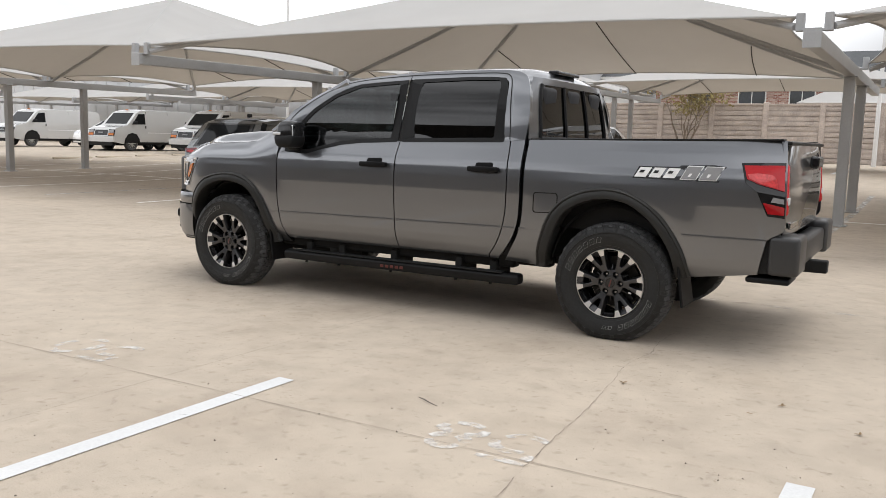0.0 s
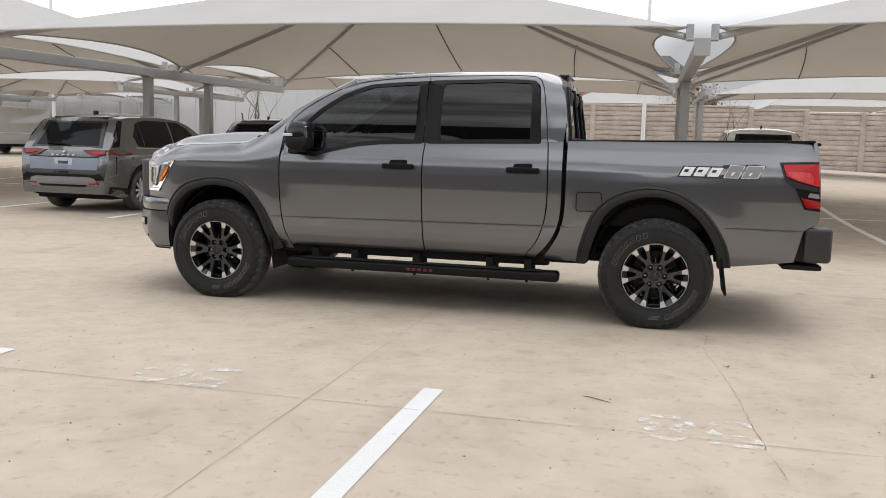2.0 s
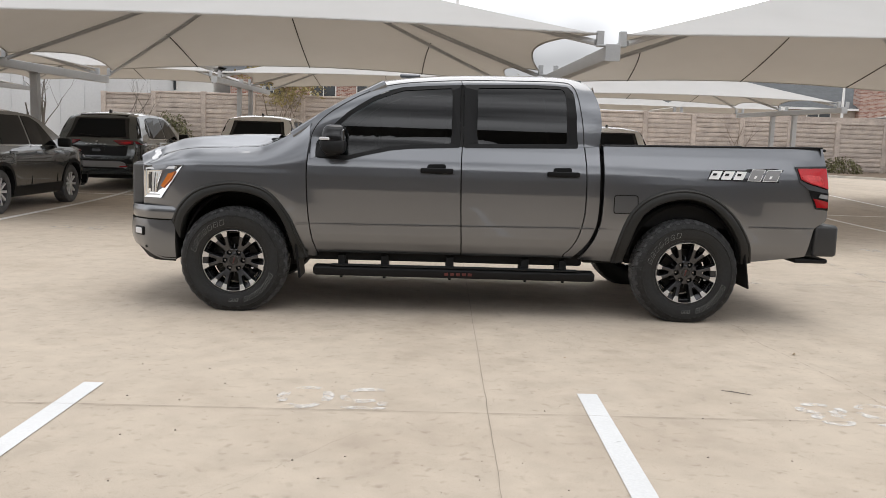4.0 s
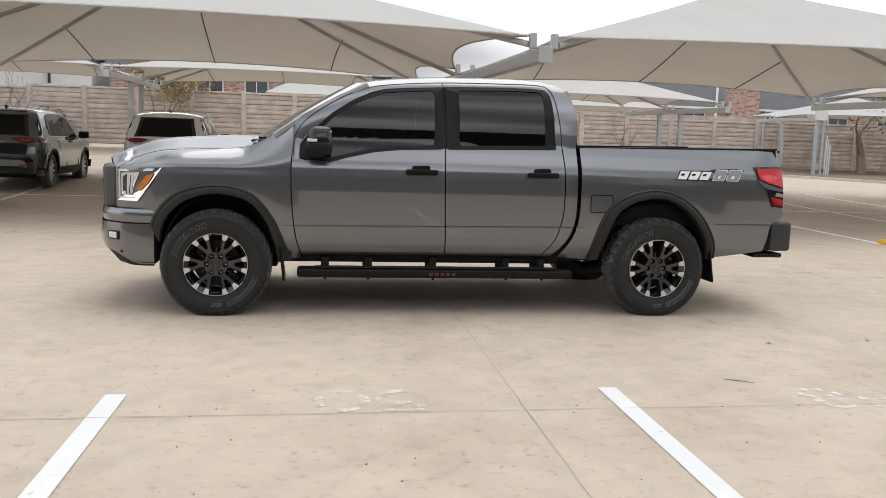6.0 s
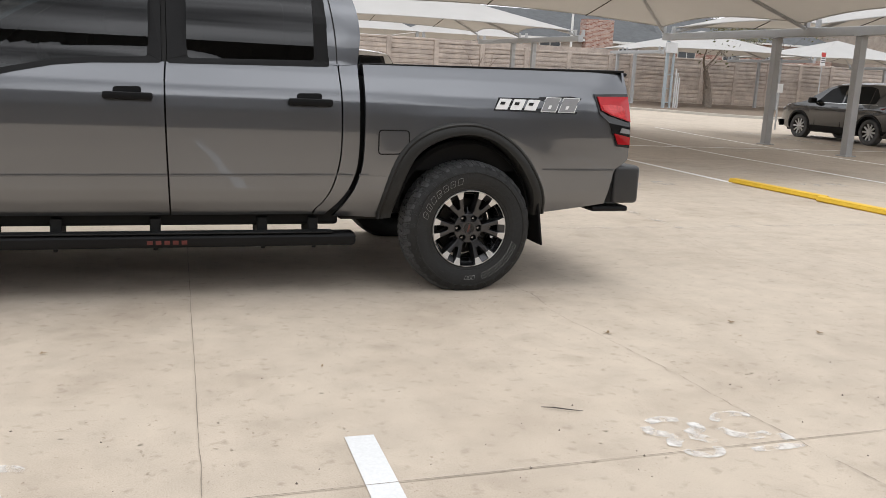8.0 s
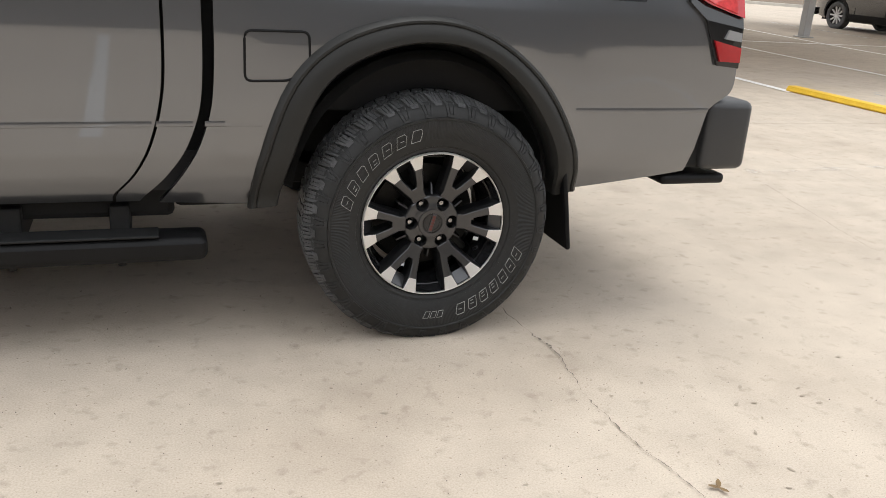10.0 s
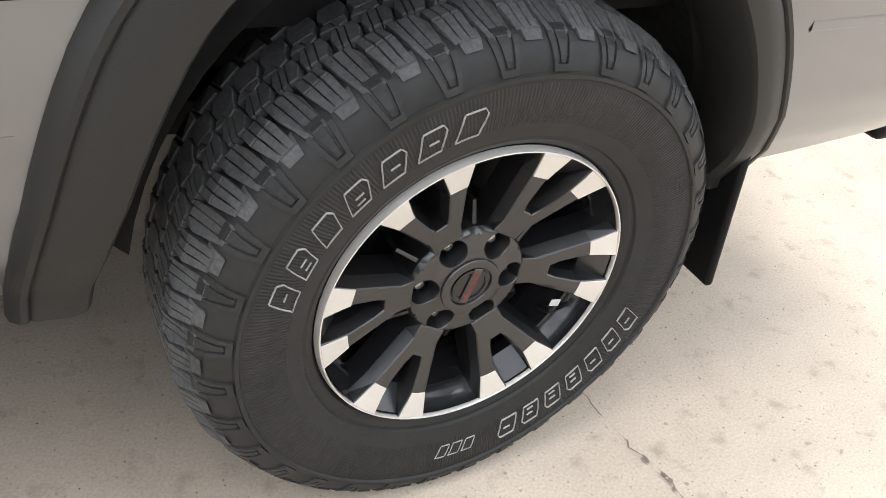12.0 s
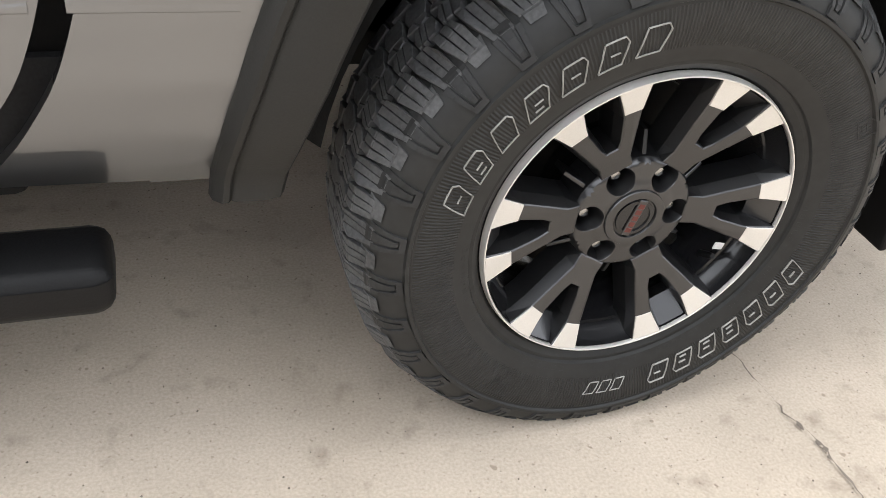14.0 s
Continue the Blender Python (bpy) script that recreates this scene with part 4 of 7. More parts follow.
side_parts = [
    ("front_fender", panel(lambda z: -0.76, FENDER_EDGE, front_floor, lambda x: spline(x, FENDER_TOP), 60, 44, fender_skin), PAINT, ""),
    ("front_door", panel(D_FRONT, D_MID, SILL, BELT, 40, 56, skin), PAINT, ""),
    ("rear_door", panel(lambda z: D_MID(z) + door_gap, D_REAR, SILL, BELT, 36, 56, skin), PAINT, ""),
    ("cab_corner", panel(lambda z: D_REAR(z) + door_gap, CAB_END, lin((2.5, 0.475), (2.9, 0.475)), lambda x: 1.362, 8, 50, skin), PAINT, ""),
    ("bed_side", panel(BED_FRONT, BED_END, rear_floor, BED_TOP, 80, 50, skin), PAINT, ""),
    ("front_flare", flare(F_OUT, F_IN, skin), FLARE, "black plastic wheel arch flare"),
    ("rear_flare", flare(R_OUT, R_IN, skin), FLARE, "black plastic wheel arch flare"),
]
side_ob = {}
for nm, data, mt, lb in side_parts:
    side_ob[nm] = part(nm, data, mt, truck, lb, smooth=True, sharp=32)
    part(nm, both_sides(data), mt, truck, lb, smooth=True, sharp=32)

# the bed side in front of the rear wheel, down to the flare
lip = sorted((o[1], (o[0] + i[0]) / 2) for o, i in zip(R_OUT[:4], R_IN[:4]))
lower = sheet(lambda u, w: (2.895 + (interp(0.456 + 0.50 * w, lip) - 2.895) * u, skin(2.895 + (interp(0.456 + 0.50 * w, lip) - 2.895) * u, 0.456 + 0.50 * w) - 0.0015, 0.456 + 0.50 * w), 16, 40)
part("bed_side_lower", lower, PAINT, truck, smooth=True, sharp=50)
part("bed_side_lower", both_sides(lower), PAINT, truck, smooth=True, sharp=50)

# the crease low on the flanks: a fine ledge that looks up
CREASE = lin((0.4, 0.69), (2.6, 0.714), (3.0, 0.717), (4.0, 0.762), (4.7, 0.762))


def ledge(x0, x1, n):
    prof = [(-0.0015, 0.0), (0.0, 0.0026), (0.0012, 0.0028), (0.0150, 0.0002)]
    xs = [x0 + (x1 - x0) * i / n for i in range(n + 1)]
    rows = [[(x, skin(x, CREASE(x) + dz) - o, CREASE(x) + dz) for dz, o in prof] for x in xs]
    return [p for r in rows for p in r], [(4 * i + k, 4 * i + 4 + k, 4 * i + 5 + k, 4 * i + 1 + k) for i in range(n) for k in range(3)]


for x0, x1 in ((0.478, D_FRONT(0.697) - 0.010), (D_FRONT(0.697) + 0.001, D_MID(0.697) - 0.001), (D_MID(0.697) + 0.010, D_REAR(0.697) - 0.001), (D_REAR(0.697) + 0.010, CAB_END(0.697)), (BED_FRONT(0.697), 3.00), (4.02, 4.548)):
    for fn in (lambda d: d, both_sides):
        part("crease", fn(ledge(x0, x1, 24)), PAINT, truck, smooth=True, sharp=50)

# lower black sill behind the steps
sill = join(rbox(0.5, 2.75, 0.13, 0.24, 0.40, 0.52, r=0.02), rbox(2.75, 3.04, 0.13, 0.24, 0.43, 0.54, r=0.02))
part("sill_panel", sill, DARK, truck)
part("sill_panel", both_sides(sill), DARK, truck)
part("gap_seal", box(2.60, 2.90, 0.095, 0.13, 0.50, 1.30), DARK, truck)
part("gap_seal", both_sides(box(2.60, 2.90, 0.095, 0.13, 0.50, 1.30)), DARK, truck)

# greenhouse: painted frame, black surround and glass
OUTER = [(0.565, 1.20), (0.565, 1.30), (0.565, 1.40), (0.615, 1.525), (0.735, 1.605), (0.95, 1.728), (1.20, 1.812), (1.70, 1.868), (2.29, 1.885), (2.58, 1.882), (2.70, 1.86), (2.77, 1.81), (2.825, 1.68), (2.845, 1.52), (2.828, 1.36)]
INNER = [(0.622, 1.212), (0.620, 1.29), (0.655, 1.375), (0.725, 1.44), (0.865, 1.57), (1.06, 1.695), (1.28, 1.775), (1.70, 1.808), (2.30, 1.828), (2.52, 1.826), (2.605, 1.80), (2.632, 1.74), (2.645, 1.60), (2.652, 1.48), (2.660, 1.348)]
oc, ic = curve_pts(OUTER, 6), curve_pts(INNER, 6)
rows = []
for a, b in zip(oc, ic):
    rows.append([(a.x, lean_y(a.y) + 0.045, a.y - 0.012), (a.x, lean_y(a.y), a.y)] + [((a.lerp(b, k)).x, lean_y((a.lerp(b, k)).y) - 0.004 * math.sin(math.pi * k), (a.lerp(b, k)).y) for k in (0.15, 0.3, 0.5, 0.7, 0.85)] + [(b.x, lean_y(b.y), b.y), (b.x, lean_y(b.y) + 0.02, b.y)])
nr = len(rows[0])
frame_mesh = ([p for r in rows for p in r], [(q * nr + k, (q + 1) * nr + k, (q + 1) * nr + k + 1, q * nr + k + 1) for q in range(len(rows) - 1) for k in range(nr - 1)])
part("cab_frame", frame_mesh, PAINT, truck, smooth=True, sharp=50)
part("cab_frame", both_sides(frame_mesh), PAINT, truck, smooth=True, sharp=50)


def groove(pts, width=0.007):
    """A dark shut line lying on the upper body."""
    c = curve_pts(pts, 5)
    v, f = [], []
    for i, p in enumerate(c):
        d = (c[min(i + 1, len(c) - 1)] - c[max(i - 1, 0)]).normalized()
        for s in (-1, 1):
            x, z = p.x - s * d.y * width / 2, p.y + s * d.x * width / 2
            v.append((x, lean_y(z) - 0.0055, z))
    return v, [(2 * i, 2 * i + 1, 2 * i + 3, 2 * i + 2) for i in range(len(c) - 1)]


door_line = [(0.578, 1.24), (0.578, 1.34), (0.60, 1.42), (0.66, 1.505), (0.78, 1.60), (0.99, 1.72), (1.23, 1.80), (1.72, 1.846), (2.29, 1.860), (2.53, 1.858), (2.615, 1.835), (2.655, 1.76), (2.685, 1.60), (2.70, 1.48), (2.708, 1.36)]
for fn in (lambda d: d, both_sides):
    part("door_seal", fn(groove(door_line)), DARK, truck)
    part("door_seal", fn(groove([(1.742, 1.845), (1.748, 1.81)])), DARK, truck)


def window(outer, inner, glass, depth=0.006):
    """Black surround between two outlines and a pane inside it."""
    o, i = outer, inner
    n = len(o)
    v = [(x, lean_y(z) - 0.002, z) for x, z in o] + [(x, lean_y(z) - 0.001, z) for x, z in i] + [(x, lean_y(z) + 0.014, z) for x, z in i]
    f = []
    for q in range(n):
        r = (q + 1) % n
        f += [(q, r, n + r, n + q), (n + q, n + r, 2 * n + r, 2 * n + q)]
    return v, f


def pane_sheet(x0, x1, low, high, depth=0.006):
    def at(u, w):
        x = x0 + (x1 - x0) * u
        z = low(x) + (high(x) - low(x)) * w
        return (x, lean_y(z) + depth, z)
    return sheet(at, 24, 12)


def rounded(pts, r=0.03, seg=4):
    out = []
    n = len(pts)
    for k in range(n):
        p, a, b = Vector(pts[k]), Vector(pts[k - 1]), Vector(pts[(k + 1) % n])
        u, w = (a - p), (b - p)
        ru = min(r, u.length * 0.45, w.length * 0.45)
        s, e = p + u.normalized() * ru, p + w.normalized() * ru
        for i in range(seg + 1):
            t = i / seg
            out.append(tuple((1 - t) ** 2 * s + 2 * t * (1 - t) * p + t * t * e))
    return out


w1o = rounded([(0.622, 1.212), (0.86, 1.197), (1.0, 1.237), (1.2, 1.282), (1.38, 1.302), (1.738, 1.318), (1.735, 1.812), (1.28, 1.779), (1.06, 1.699), (0.865, 1.574), (0.725, 1.444), (0.622, 1.33)], 0.02)
w1i = rounded([(0.655, 1.245), (0.86, 1.232), (1.0, 1.268), (1.2, 1.315), (1.38, 1.335), (1.665, 1.348), (1.668, 1.783), (1.29, 1.752), (1.075, 1.673), (0.885, 1.548), (0.745, 1.414), (0.655, 1.31)], 0.02)
w2o = rounded([(1.768, 1.318), (2.664, 1.34), (2.648, 1.60), (2.63, 1.74), (2.59, 1.822), (2.30, 1.832), (1.764, 1.815)], 0.02)
w2i = rounded([(1.875, 1.352), (2.575, 1.372), (2.572, 1.60), (2.565, 1.76), (2.545, 1.802), (2.30, 1.806), (1.873, 1.79)], 0.02)
for fn in (lambda d: d, both_sides):
    for o, i, mt, pane in ((w1o, w1i, TINT, pane_sheet(0.65, 1.672, lin((0.65, 1.24), (0.86, 1.228), (1.0, 1.264), (1.2, 1.311), (1.38, 1.331), (1.68, 1.345)), lin((0.65, 1.32), (0.745, 1.42), (0.885, 1.553), (1.075, 1.678), (1.29, 1.757), (1.68, 1.789)))), (w2o, w2i, TINT_DARK, pane_sheet(1.87, 2.578, lin((1.87, 1.349), (2.58, 1.368)), lin((1.87, 1.795), (2.30, 1.811), (2.53, 1.809), (2.58, 1.76))))):
        sur = window(o, i, mt)
        s = part("window_surround", fn(sur), GLOSS_BLACK if fn is both_sides else TRIM, truck, "black window surround")
        part("window_pane", fn(pane), mt, s, "dark tinted side window", smooth=True)
    part("pillar_cover", fn(join(on_skin([(1.74, 1.32), (1.765, 1.32), (1.762, 1.815), (1.737, 1.813)], lambda x, z: lean_y(z), -0.004, 0.01))), DARK, truck)

# roof, windshield, rear window
roof_edge = [(p.x, p.y) for p in oc if 1.12 <= p.x and p.y > 1.77]


def roof_at(u, w):
    i = w * (len(roof_edge) - 1)
    k = min(int(i), len(roof_edge) - 2)
    x = roof_edge[k][0] + (roof_edge[k + 1][0] - roof_edge[k][0]) * (i - k)
    z = roof_edge[k][1] + (roof_edge[k + 1][1] - roof_edge[k][1]) * (i - k)
    y0 = lean_y(z)
    y = y0 + (2 * YC - 2 * y0) * u
    c = 1 - abs(2 * u - 1) ** 2.6
    return (x - 0.09 * c * (1 - w), y, z + 0.055 * c - 0.004)


part("roof", sheet(roof_at, 28, 40), PAINT, truck, smooth=True)


def shield_at(u, w):
    top = roof_at(u, 0)
    bx = 0.43 - 0.17 * (1 - abs(2 * u - 1) ** 2)
    by = 0.105 + (2 * YC - 0.21) * u
    p = Vector((bx, by, 1.372)).lerp(Vector(top), w)
    p.x -= 0.035 * math.sin(math.pi * w)
    return tuple(p)


part("windshield", sheet(shield_at, 20, 12), CLEAR, truck, "clear laminated windshield", smooth=True)
for side in (0.0, 1.0):
    part("a_pillar_inner", tube([shield_at(side, k / 8) for k in range(9)], 0.035, 8), PAINT, truck, smooth=True)
part("cowl", join(rbox(0.24, 0.50, 0.22, 1.74, 1.28, 1.352, r=0.02)), TRIM, truck, "black cowl below the windshield")
part("wiper", tube([(0.33, 0.5, 1.375), (0.40, 0.55, 1.392), (0.46, 1.05, 1.425)], 0.008, 6), TRIM, truck)
part("wiper", tube([(0.31, 1.1, 1.375), (0.37, 1.15, 1.392), (0.43, 1.6, 1.41)], 0.008, 6), TRIM, truck)


def back_at(u, w, out=0.0):
    zz = 1.33 + 0.50 * w
    y0 = lean_y(zz) + 0.02
    return (2.845 - 0.055 * max(0, w - 0.2) / 0.8 + 0.03 * (1 - abs(2 * u - 1) ** 3) + out, y0 + (2 * YC - 2 * y0) * u, zz)


bf = []
for a0, a1, b0, b1 in ((0, 0.1, 0, 1), (0.9, 1, 0, 1), (0.1, 0.9, 0, 0.1), (0.1, 0.9, 0.9, 1)):
    bf.append(sheet(lambda u, w: back_at(a0 + (a1 - a0) * u, b0 + (b1 - b0) * w), 8, 8))
part("cab_back", join(*bf), PAINT, truck, smooth=True)
for a0, a1 in ((0.1, 0.365), (0.365, 0.635), (0.635, 0.9)):
    part("rear_window", sheet(lambda u, w: back_at(a0 + (a1 - a0) * u, 0.1 + 0.8 * w, -0.004), 6, 6), TINT_DARK, truck, "dark sliding rear window", smooth=True)
for a in (0.1, 0.365, 0.635, 0.9):
    part("window_bar", tube([back_at(a, 0.1 + 0.8 * k / 6, 0.002) for k in range(7)], 0.014, 6), TRIM, truck)
part("window_bar", tube([back_at(0.1 + 0.8 * k / 8, 0.1, 0.002) for k in range(9)], 0.012, 6), TRIM, truck)
part("brake_lamp", rbox(2.70, 2.785, 0.74, 1.22, 1.885, 1.915, r=0.012), SMOKE, truck, "dark high brake lamp on the roof edge")
part("roof_fin", join(move(rbox(-0.09, 0.09, -0.025, 0.025, 0.0, 0.035, r=0.015), pose(1.32, 0.98, 1.905))), PAINT, truck)

# hood
HOOD_EDGE = lambda x: spline(max(x, -0.80), FENDER_TOP) + 0.003
HOOD_MID = lin((-0.90, 1.10), (-0.87, 1.16), (-0.78, 1.215), (-0.65, 1.265), (-0.50, 1.31), (-0.33, 1.335), (0.02, 1.362), (0.38, 1.37))


def hood_at(u, w):
    k = 1 - abs(2 * u - 1) ** 3
    x = (-0.752 - 0.138 * k) + (1.052 + 0.138 * k) * w
    y0 = fender_skin(max(x, -0.76), spline(max(x, -0.8), FENDER_TOP)) + 0.008
    y = y0 + (2 * YC - 2 * y0) * u
    d = abs(2 * u - 1)
    c = ease(0, 0.28, 1 - d)
    ridge = 0.014 * math.exp(-((d - 0.66) / 0.10) ** 2) * ease(-0.8, -0.4, x)
    return (x, y, HOOD_EDGE(x) * (1 - c) + HOOD_MID(x) * c + ridge)


part("hood", sheet(hood_at, 44, 40), PAINT, truck, smooth=True)


def hood_lip(u, w):
    x, y, z = hood_at(u, 0.0)
    return (x + 0.035 * w * w, y, z + (min(z - 0.03, 1.065) - z) * w)


part("hood_lip", sheet(hood_lip, 44, 6), PAINT, truck, smooth=True)

# front end
def nose(s):
    """Plan of the front end: s from 0 at the near wheel arch to 1 at the middle."""
    return (spline(s, [(0, -0.455), (0.15, -0.57), (0.30, -0.69), (0.35, -0.735), (0.5, -0.855), (0.7, -0.93), (1, -0.97)]), spline(s, [(0, 0.0), (0.15, 0.022), (0.30, 0.066), (0.35, 0.105), (0.5, 0.235), (0.7, 0.5), (1, YC)]))


def nose_sheet(z0, z1, bulge, out=0.0, cut=None, tuck=0.0):
    def at(u, w):
        s = u * 2 if u <= 0.5 else (1 - u) * 2
        x, y = nose(s)
        b = bulge * math.sin(math.pi * min(1, w)) + out - tuck * max(0.0, 1 - w / 0.45) ** 2
        x -= b * ease(0, 0.5, s) * 1.0
        y -= b * (1 - ease(0.0, 0.6, s))
        if u > 0.5:
            y = 2 * YC - y
        low = z0 if cut is None else cut(s)
        return (x, y, low + (z1 - low) * w)
    return sheet(at, 48, 10)


part("front_bumper", nose_sheet(0.375, 0.69, 0.008, 0.0, lambda s: 0.385 + 0.095 * ease(0.12, 0.5, s), 0.018), PAINT, truck, smooth=True)
part("bumper_top", nose_sheet(0.70, 0.80, 0.010, -0.012), PAINT, truck, smooth=True)
part("bumper_gap", nose_sheet(0.66, 0.74, 0.0, -0.03), DARK, truck)


def chin_at(u, w):
    """The black lip under the bumper runs back as it goes down."""
    s = u * 2 if u <= 0.5 else (1 - u) * 2
    x, y = nose(s)
    rise = 0.10 * ease(0.12, 0.5, s)
    back = (0.012 + 0.95 * rise * (1 - w)) + 0.012 * (1 - w)
    x, y = x + back * ease(0, 0.5, s), y + back * (1 - ease(0.0, 0.6, s))
    return (x, y if u <= 0.5 else 2 * YC - y, 0.372 + (0.03 + rise) * w)


part("chin", sheet(chin_at, 48, 6), DARK, truck, "black lower bumper lip", smooth=True)
for fn in (lambda d: d, both_sides):
    part("splash_guard", fn(rbox(-0.52, -0.447, 0.03, 0.40, 0.385, 0.74, r=0.01)), DARK, truck)
    part("parking_sensor", fn(move(lathe([(0.0, -0.004), (0.011, -0.003), (0.012, 0.01)], 12), pose(-0.705, 0.079, 0.475, 0, 0, -42))), TRIM, truck)
part("grille", rbox(-0.885, -0.70, 0.32, 1.64, 0.79, 1.13, r=0.03), GLOSS_BLACK, truck, "gloss black front grille")
for k in range(4):
    part("grille_bar", rbox(-0.90, -0.87, 0.40, 1.56, 0.83 + 0.075 * k, 0.86 + 0.075 * k, r=0.008), TRIM, truck)
for fn in (lambda d: d, both_sides):
    side = fn(rbox(-0.86, -0.76, 0.235, 0.33, 0.79, 1.12, r=0.02))
    part("grille_surround", side, SATIN, truck)
    lamp = part("fog_lamp", fn(move(rbox(-0.07, 0.07, -0.012, 0.02, -0.035, 0.035, r=0.012), pose(-0.768, 0.130, 0.595, 0, 0, -47))), TRIM, truck)
    part("lens", fn(move(rbox(-0.048, 0.055, -0.018, 0.0, -0.024, 0.024, r=0.008), pose(-0.768, 0.130, 0.595, 0, 0, -47))), LED, lamp)
    head = fn(on_skin([(-0.745, 1.105), (-0.385, 1.125), (-0.47, 0.99), (-0.575, 0.86), (-0.745, 0.855)], fender_skin, 0.006, 0.03))
    hl = part("headlight", head, SMOKE, truck, "headlight with white light strip and amber marker")
    part("light_strip", fn(on_skin([(-0.738, 1.096), (-0.45, 1.110), (-0.462, 1.092), (-0.722, 1.078), (-0.722, 0.888), (-0.592, 0.890), (-0.578, 0.868), (-0.738, 0.866)], fender_skin, 0.012, 0.01)), LED, hl)
    part("reflector", fn(on_skin([(-0.712, 1.066), (-0.565, 1.078), (-0.605, 0.98), (-0.625, 0.902), (-0.712, 0.902)], fender_skin, 0.010, 0.01)), CHROME, hl)
    part("reflector", fn(on_skin([(-0.66, 1.060), (-0.58, 1.068), (-0.645, 0.90), (-0.69, 0.90)], fender_skin, 0.0125, 0.01)), LED, hl)
    for k in range(5):
        q = 0.022 * k
        part("reflector_fin", fn(on_skin([(-0.702 + q, 1.055), (-0.694 + q, 1.056), (-0.678 + q * 0.55, 0.908), (-0.686 + q * 0.55, 0.908)], fender_skin, 0.0138, 0.004)), SMOKE if k % 2 else CHROME, hl)
    part("projector", fn(on_skin([(-0.700, 1.04), (-0.665, 1.045), (-0.665, 0.98), (-0.675, 0.93), (-0.700, 0.93)], fender_skin, 0.0145, 0.01)), SMOKE, hl)
    part("marker", fn(on_skin([(-0.515, 1.052), (-0.455, 1.072), (-0.495, 1.005), (-0.560, 0.940), (-0.582, 0.955)], fender_skin, 0.011, 0.01)), AMBER, hl)
    part("lens", fn(on_skin([(-0.745, 1.103), (-0.39, 1.122), (-0.475, 0.99), (-0.578, 0.862), (-0.743, 0.857)], fender_skin, 0.018, 0.004)), LENS, hl)
    # tail lamp
    tl = part("tail_light", fn(on_skin([(4.365, 1.252), (4.50, 1.258), (4.626, 1.262), (4.643, 1.05), (4.648, 0.915), (4.545, 0.925), (4.475, 1.075), (4.40, 1.13)], skin, 0.012, 0.03)), GLOSS_BLACK, truck, "red and smoked tail light")
    part("red_lens", fn(on_skin([(4.385, 1.238), (4.623, 1.245), (4.637, 1.085), (4.48, 1.125), (4.41, 1.155)], skin, 0.019, 0.01)), RED_LENS, tl)
    part("red_lens", fn(on_skin([(4.515, 1.01), (4.641, 0.985), (4.644, 0.935), (4.55, 0.94)], skin, 0.019, 0.01)), DARK_RED, tl)
    part("red_lens", fn(on_skin([(4.412, 1.185), (4.47, 1.192), (4.56, 1.185), (4.585, 1.16), (4.60, 1.10), (4.49, 1.130), (4.425, 1.158)], skin, 0.0215, 0.006)), PINK_LENS, tl)
    lv, lf = rbox(4.585, 4.660, 0.018, 0.095, 0.93, 1.252, r=0.018, seg=3)
    part("rear_lens", fn(([(x - 0.10 * max(0, z - 1.0) ** 1.2, y + 0.9 * max(0, z - 1.09) ** 1.7, z) for x, y, z in lv], lf)), RED_LENS, tl, smooth=True)
    part("rear_lens", fn(rbox(4.600, 4.6625, 0.034, 0.090, 0.995, 1.045, r=0.008, seg=2)), LED, tl)
    part("clear_lens", fn(on_skin([(4.575, 1.045), (4.636, 1.035), (4.639, 1.005), (4.56, 1.015)], skin, 0.018, 0.01)), DECAL_GREY, tl)
    # handles
    for hx in (1.435, 2.415):
        cup = on_skin(rounded([(hx + 0.055, 1.115), (hx + 0.19, 1.115), (hx + 0.20, 1.19), (hx + 0.05, 1.185)], 0.025), skin, 0.002, 0.01)
        h = part("door_handle", fn(cup), MATT_BLACK, truck, "black pull handle with dark cup")
        bar = rbox(hx, hx + 0.255, skin(hx, 1.14) - 0.042, skin(hx, 1.14) - 0.012, 1.118, 1.158, r=0.012)
        part("pull", fn(bar), MATT_BLACK, h, smooth=True)
        part("foot", fn(rbox(hx + 0.005, hx + 0.05, skin(hx, 1.14) - 0.02, skin(hx, 1.14) + 0.01, 1.122, 1.154, r=0.008)), MATT_BLACK, h)
        part("foot", fn(rbox(hx + 0.205, hx + 0.25, skin(hx, 1.14) - 0.02, skin(hx, 1.14) + 0.01, 1.122, 1.154, r=0.008)), MATT_BLACK, h)
    # mirror
    def housing(d):
        out = []
        for x, y, z in d[0]:
            q = (z - 1.24) / 0.225
            front = 0.672 + 0.075 * max(0, q - 0.45) ** 1.5 + 0.05 * max(0, 0.35 - q) * 2.0
            out.append((front + (0.865 - 0.03 * max(0, 0.3 - q) - front) * (x - 0.65) / 0.205, y + 0.03 * q, z))
        return out, d[1]

    mi = part("door_mirror", fn(housing(rbox(0.655, 0.85, -0.215, -0.02, 1.275, 1.465, r=0.045, seg=4))), GLOSS_BLACK, truck, "gloss black door mirror with white repeater", smooth=True)
    part("glass", fn(rbox(0.842, 0.860, -0.18, -0.025, 1.30, 1.43, r=0.006)), CHROME, mi)
    part("shell", fn(housing(rbox(0.650, 0.855, -0.222, -0.012, 1.245, 1.362, r=0.04, seg=4))), TRIM, mi, smooth=True)
    part("repeater", fn(rbox(0.676, 0.75, -0.212, -0.09, 1.348, 1.370, r=0.006)), LED, mi)
    part("arm", fn(rbox(0.70, 0.80, -0.06, 0.10, 1.225, 1.29, r=0.02, seg=3)), TRIM, mi, smooth=True)
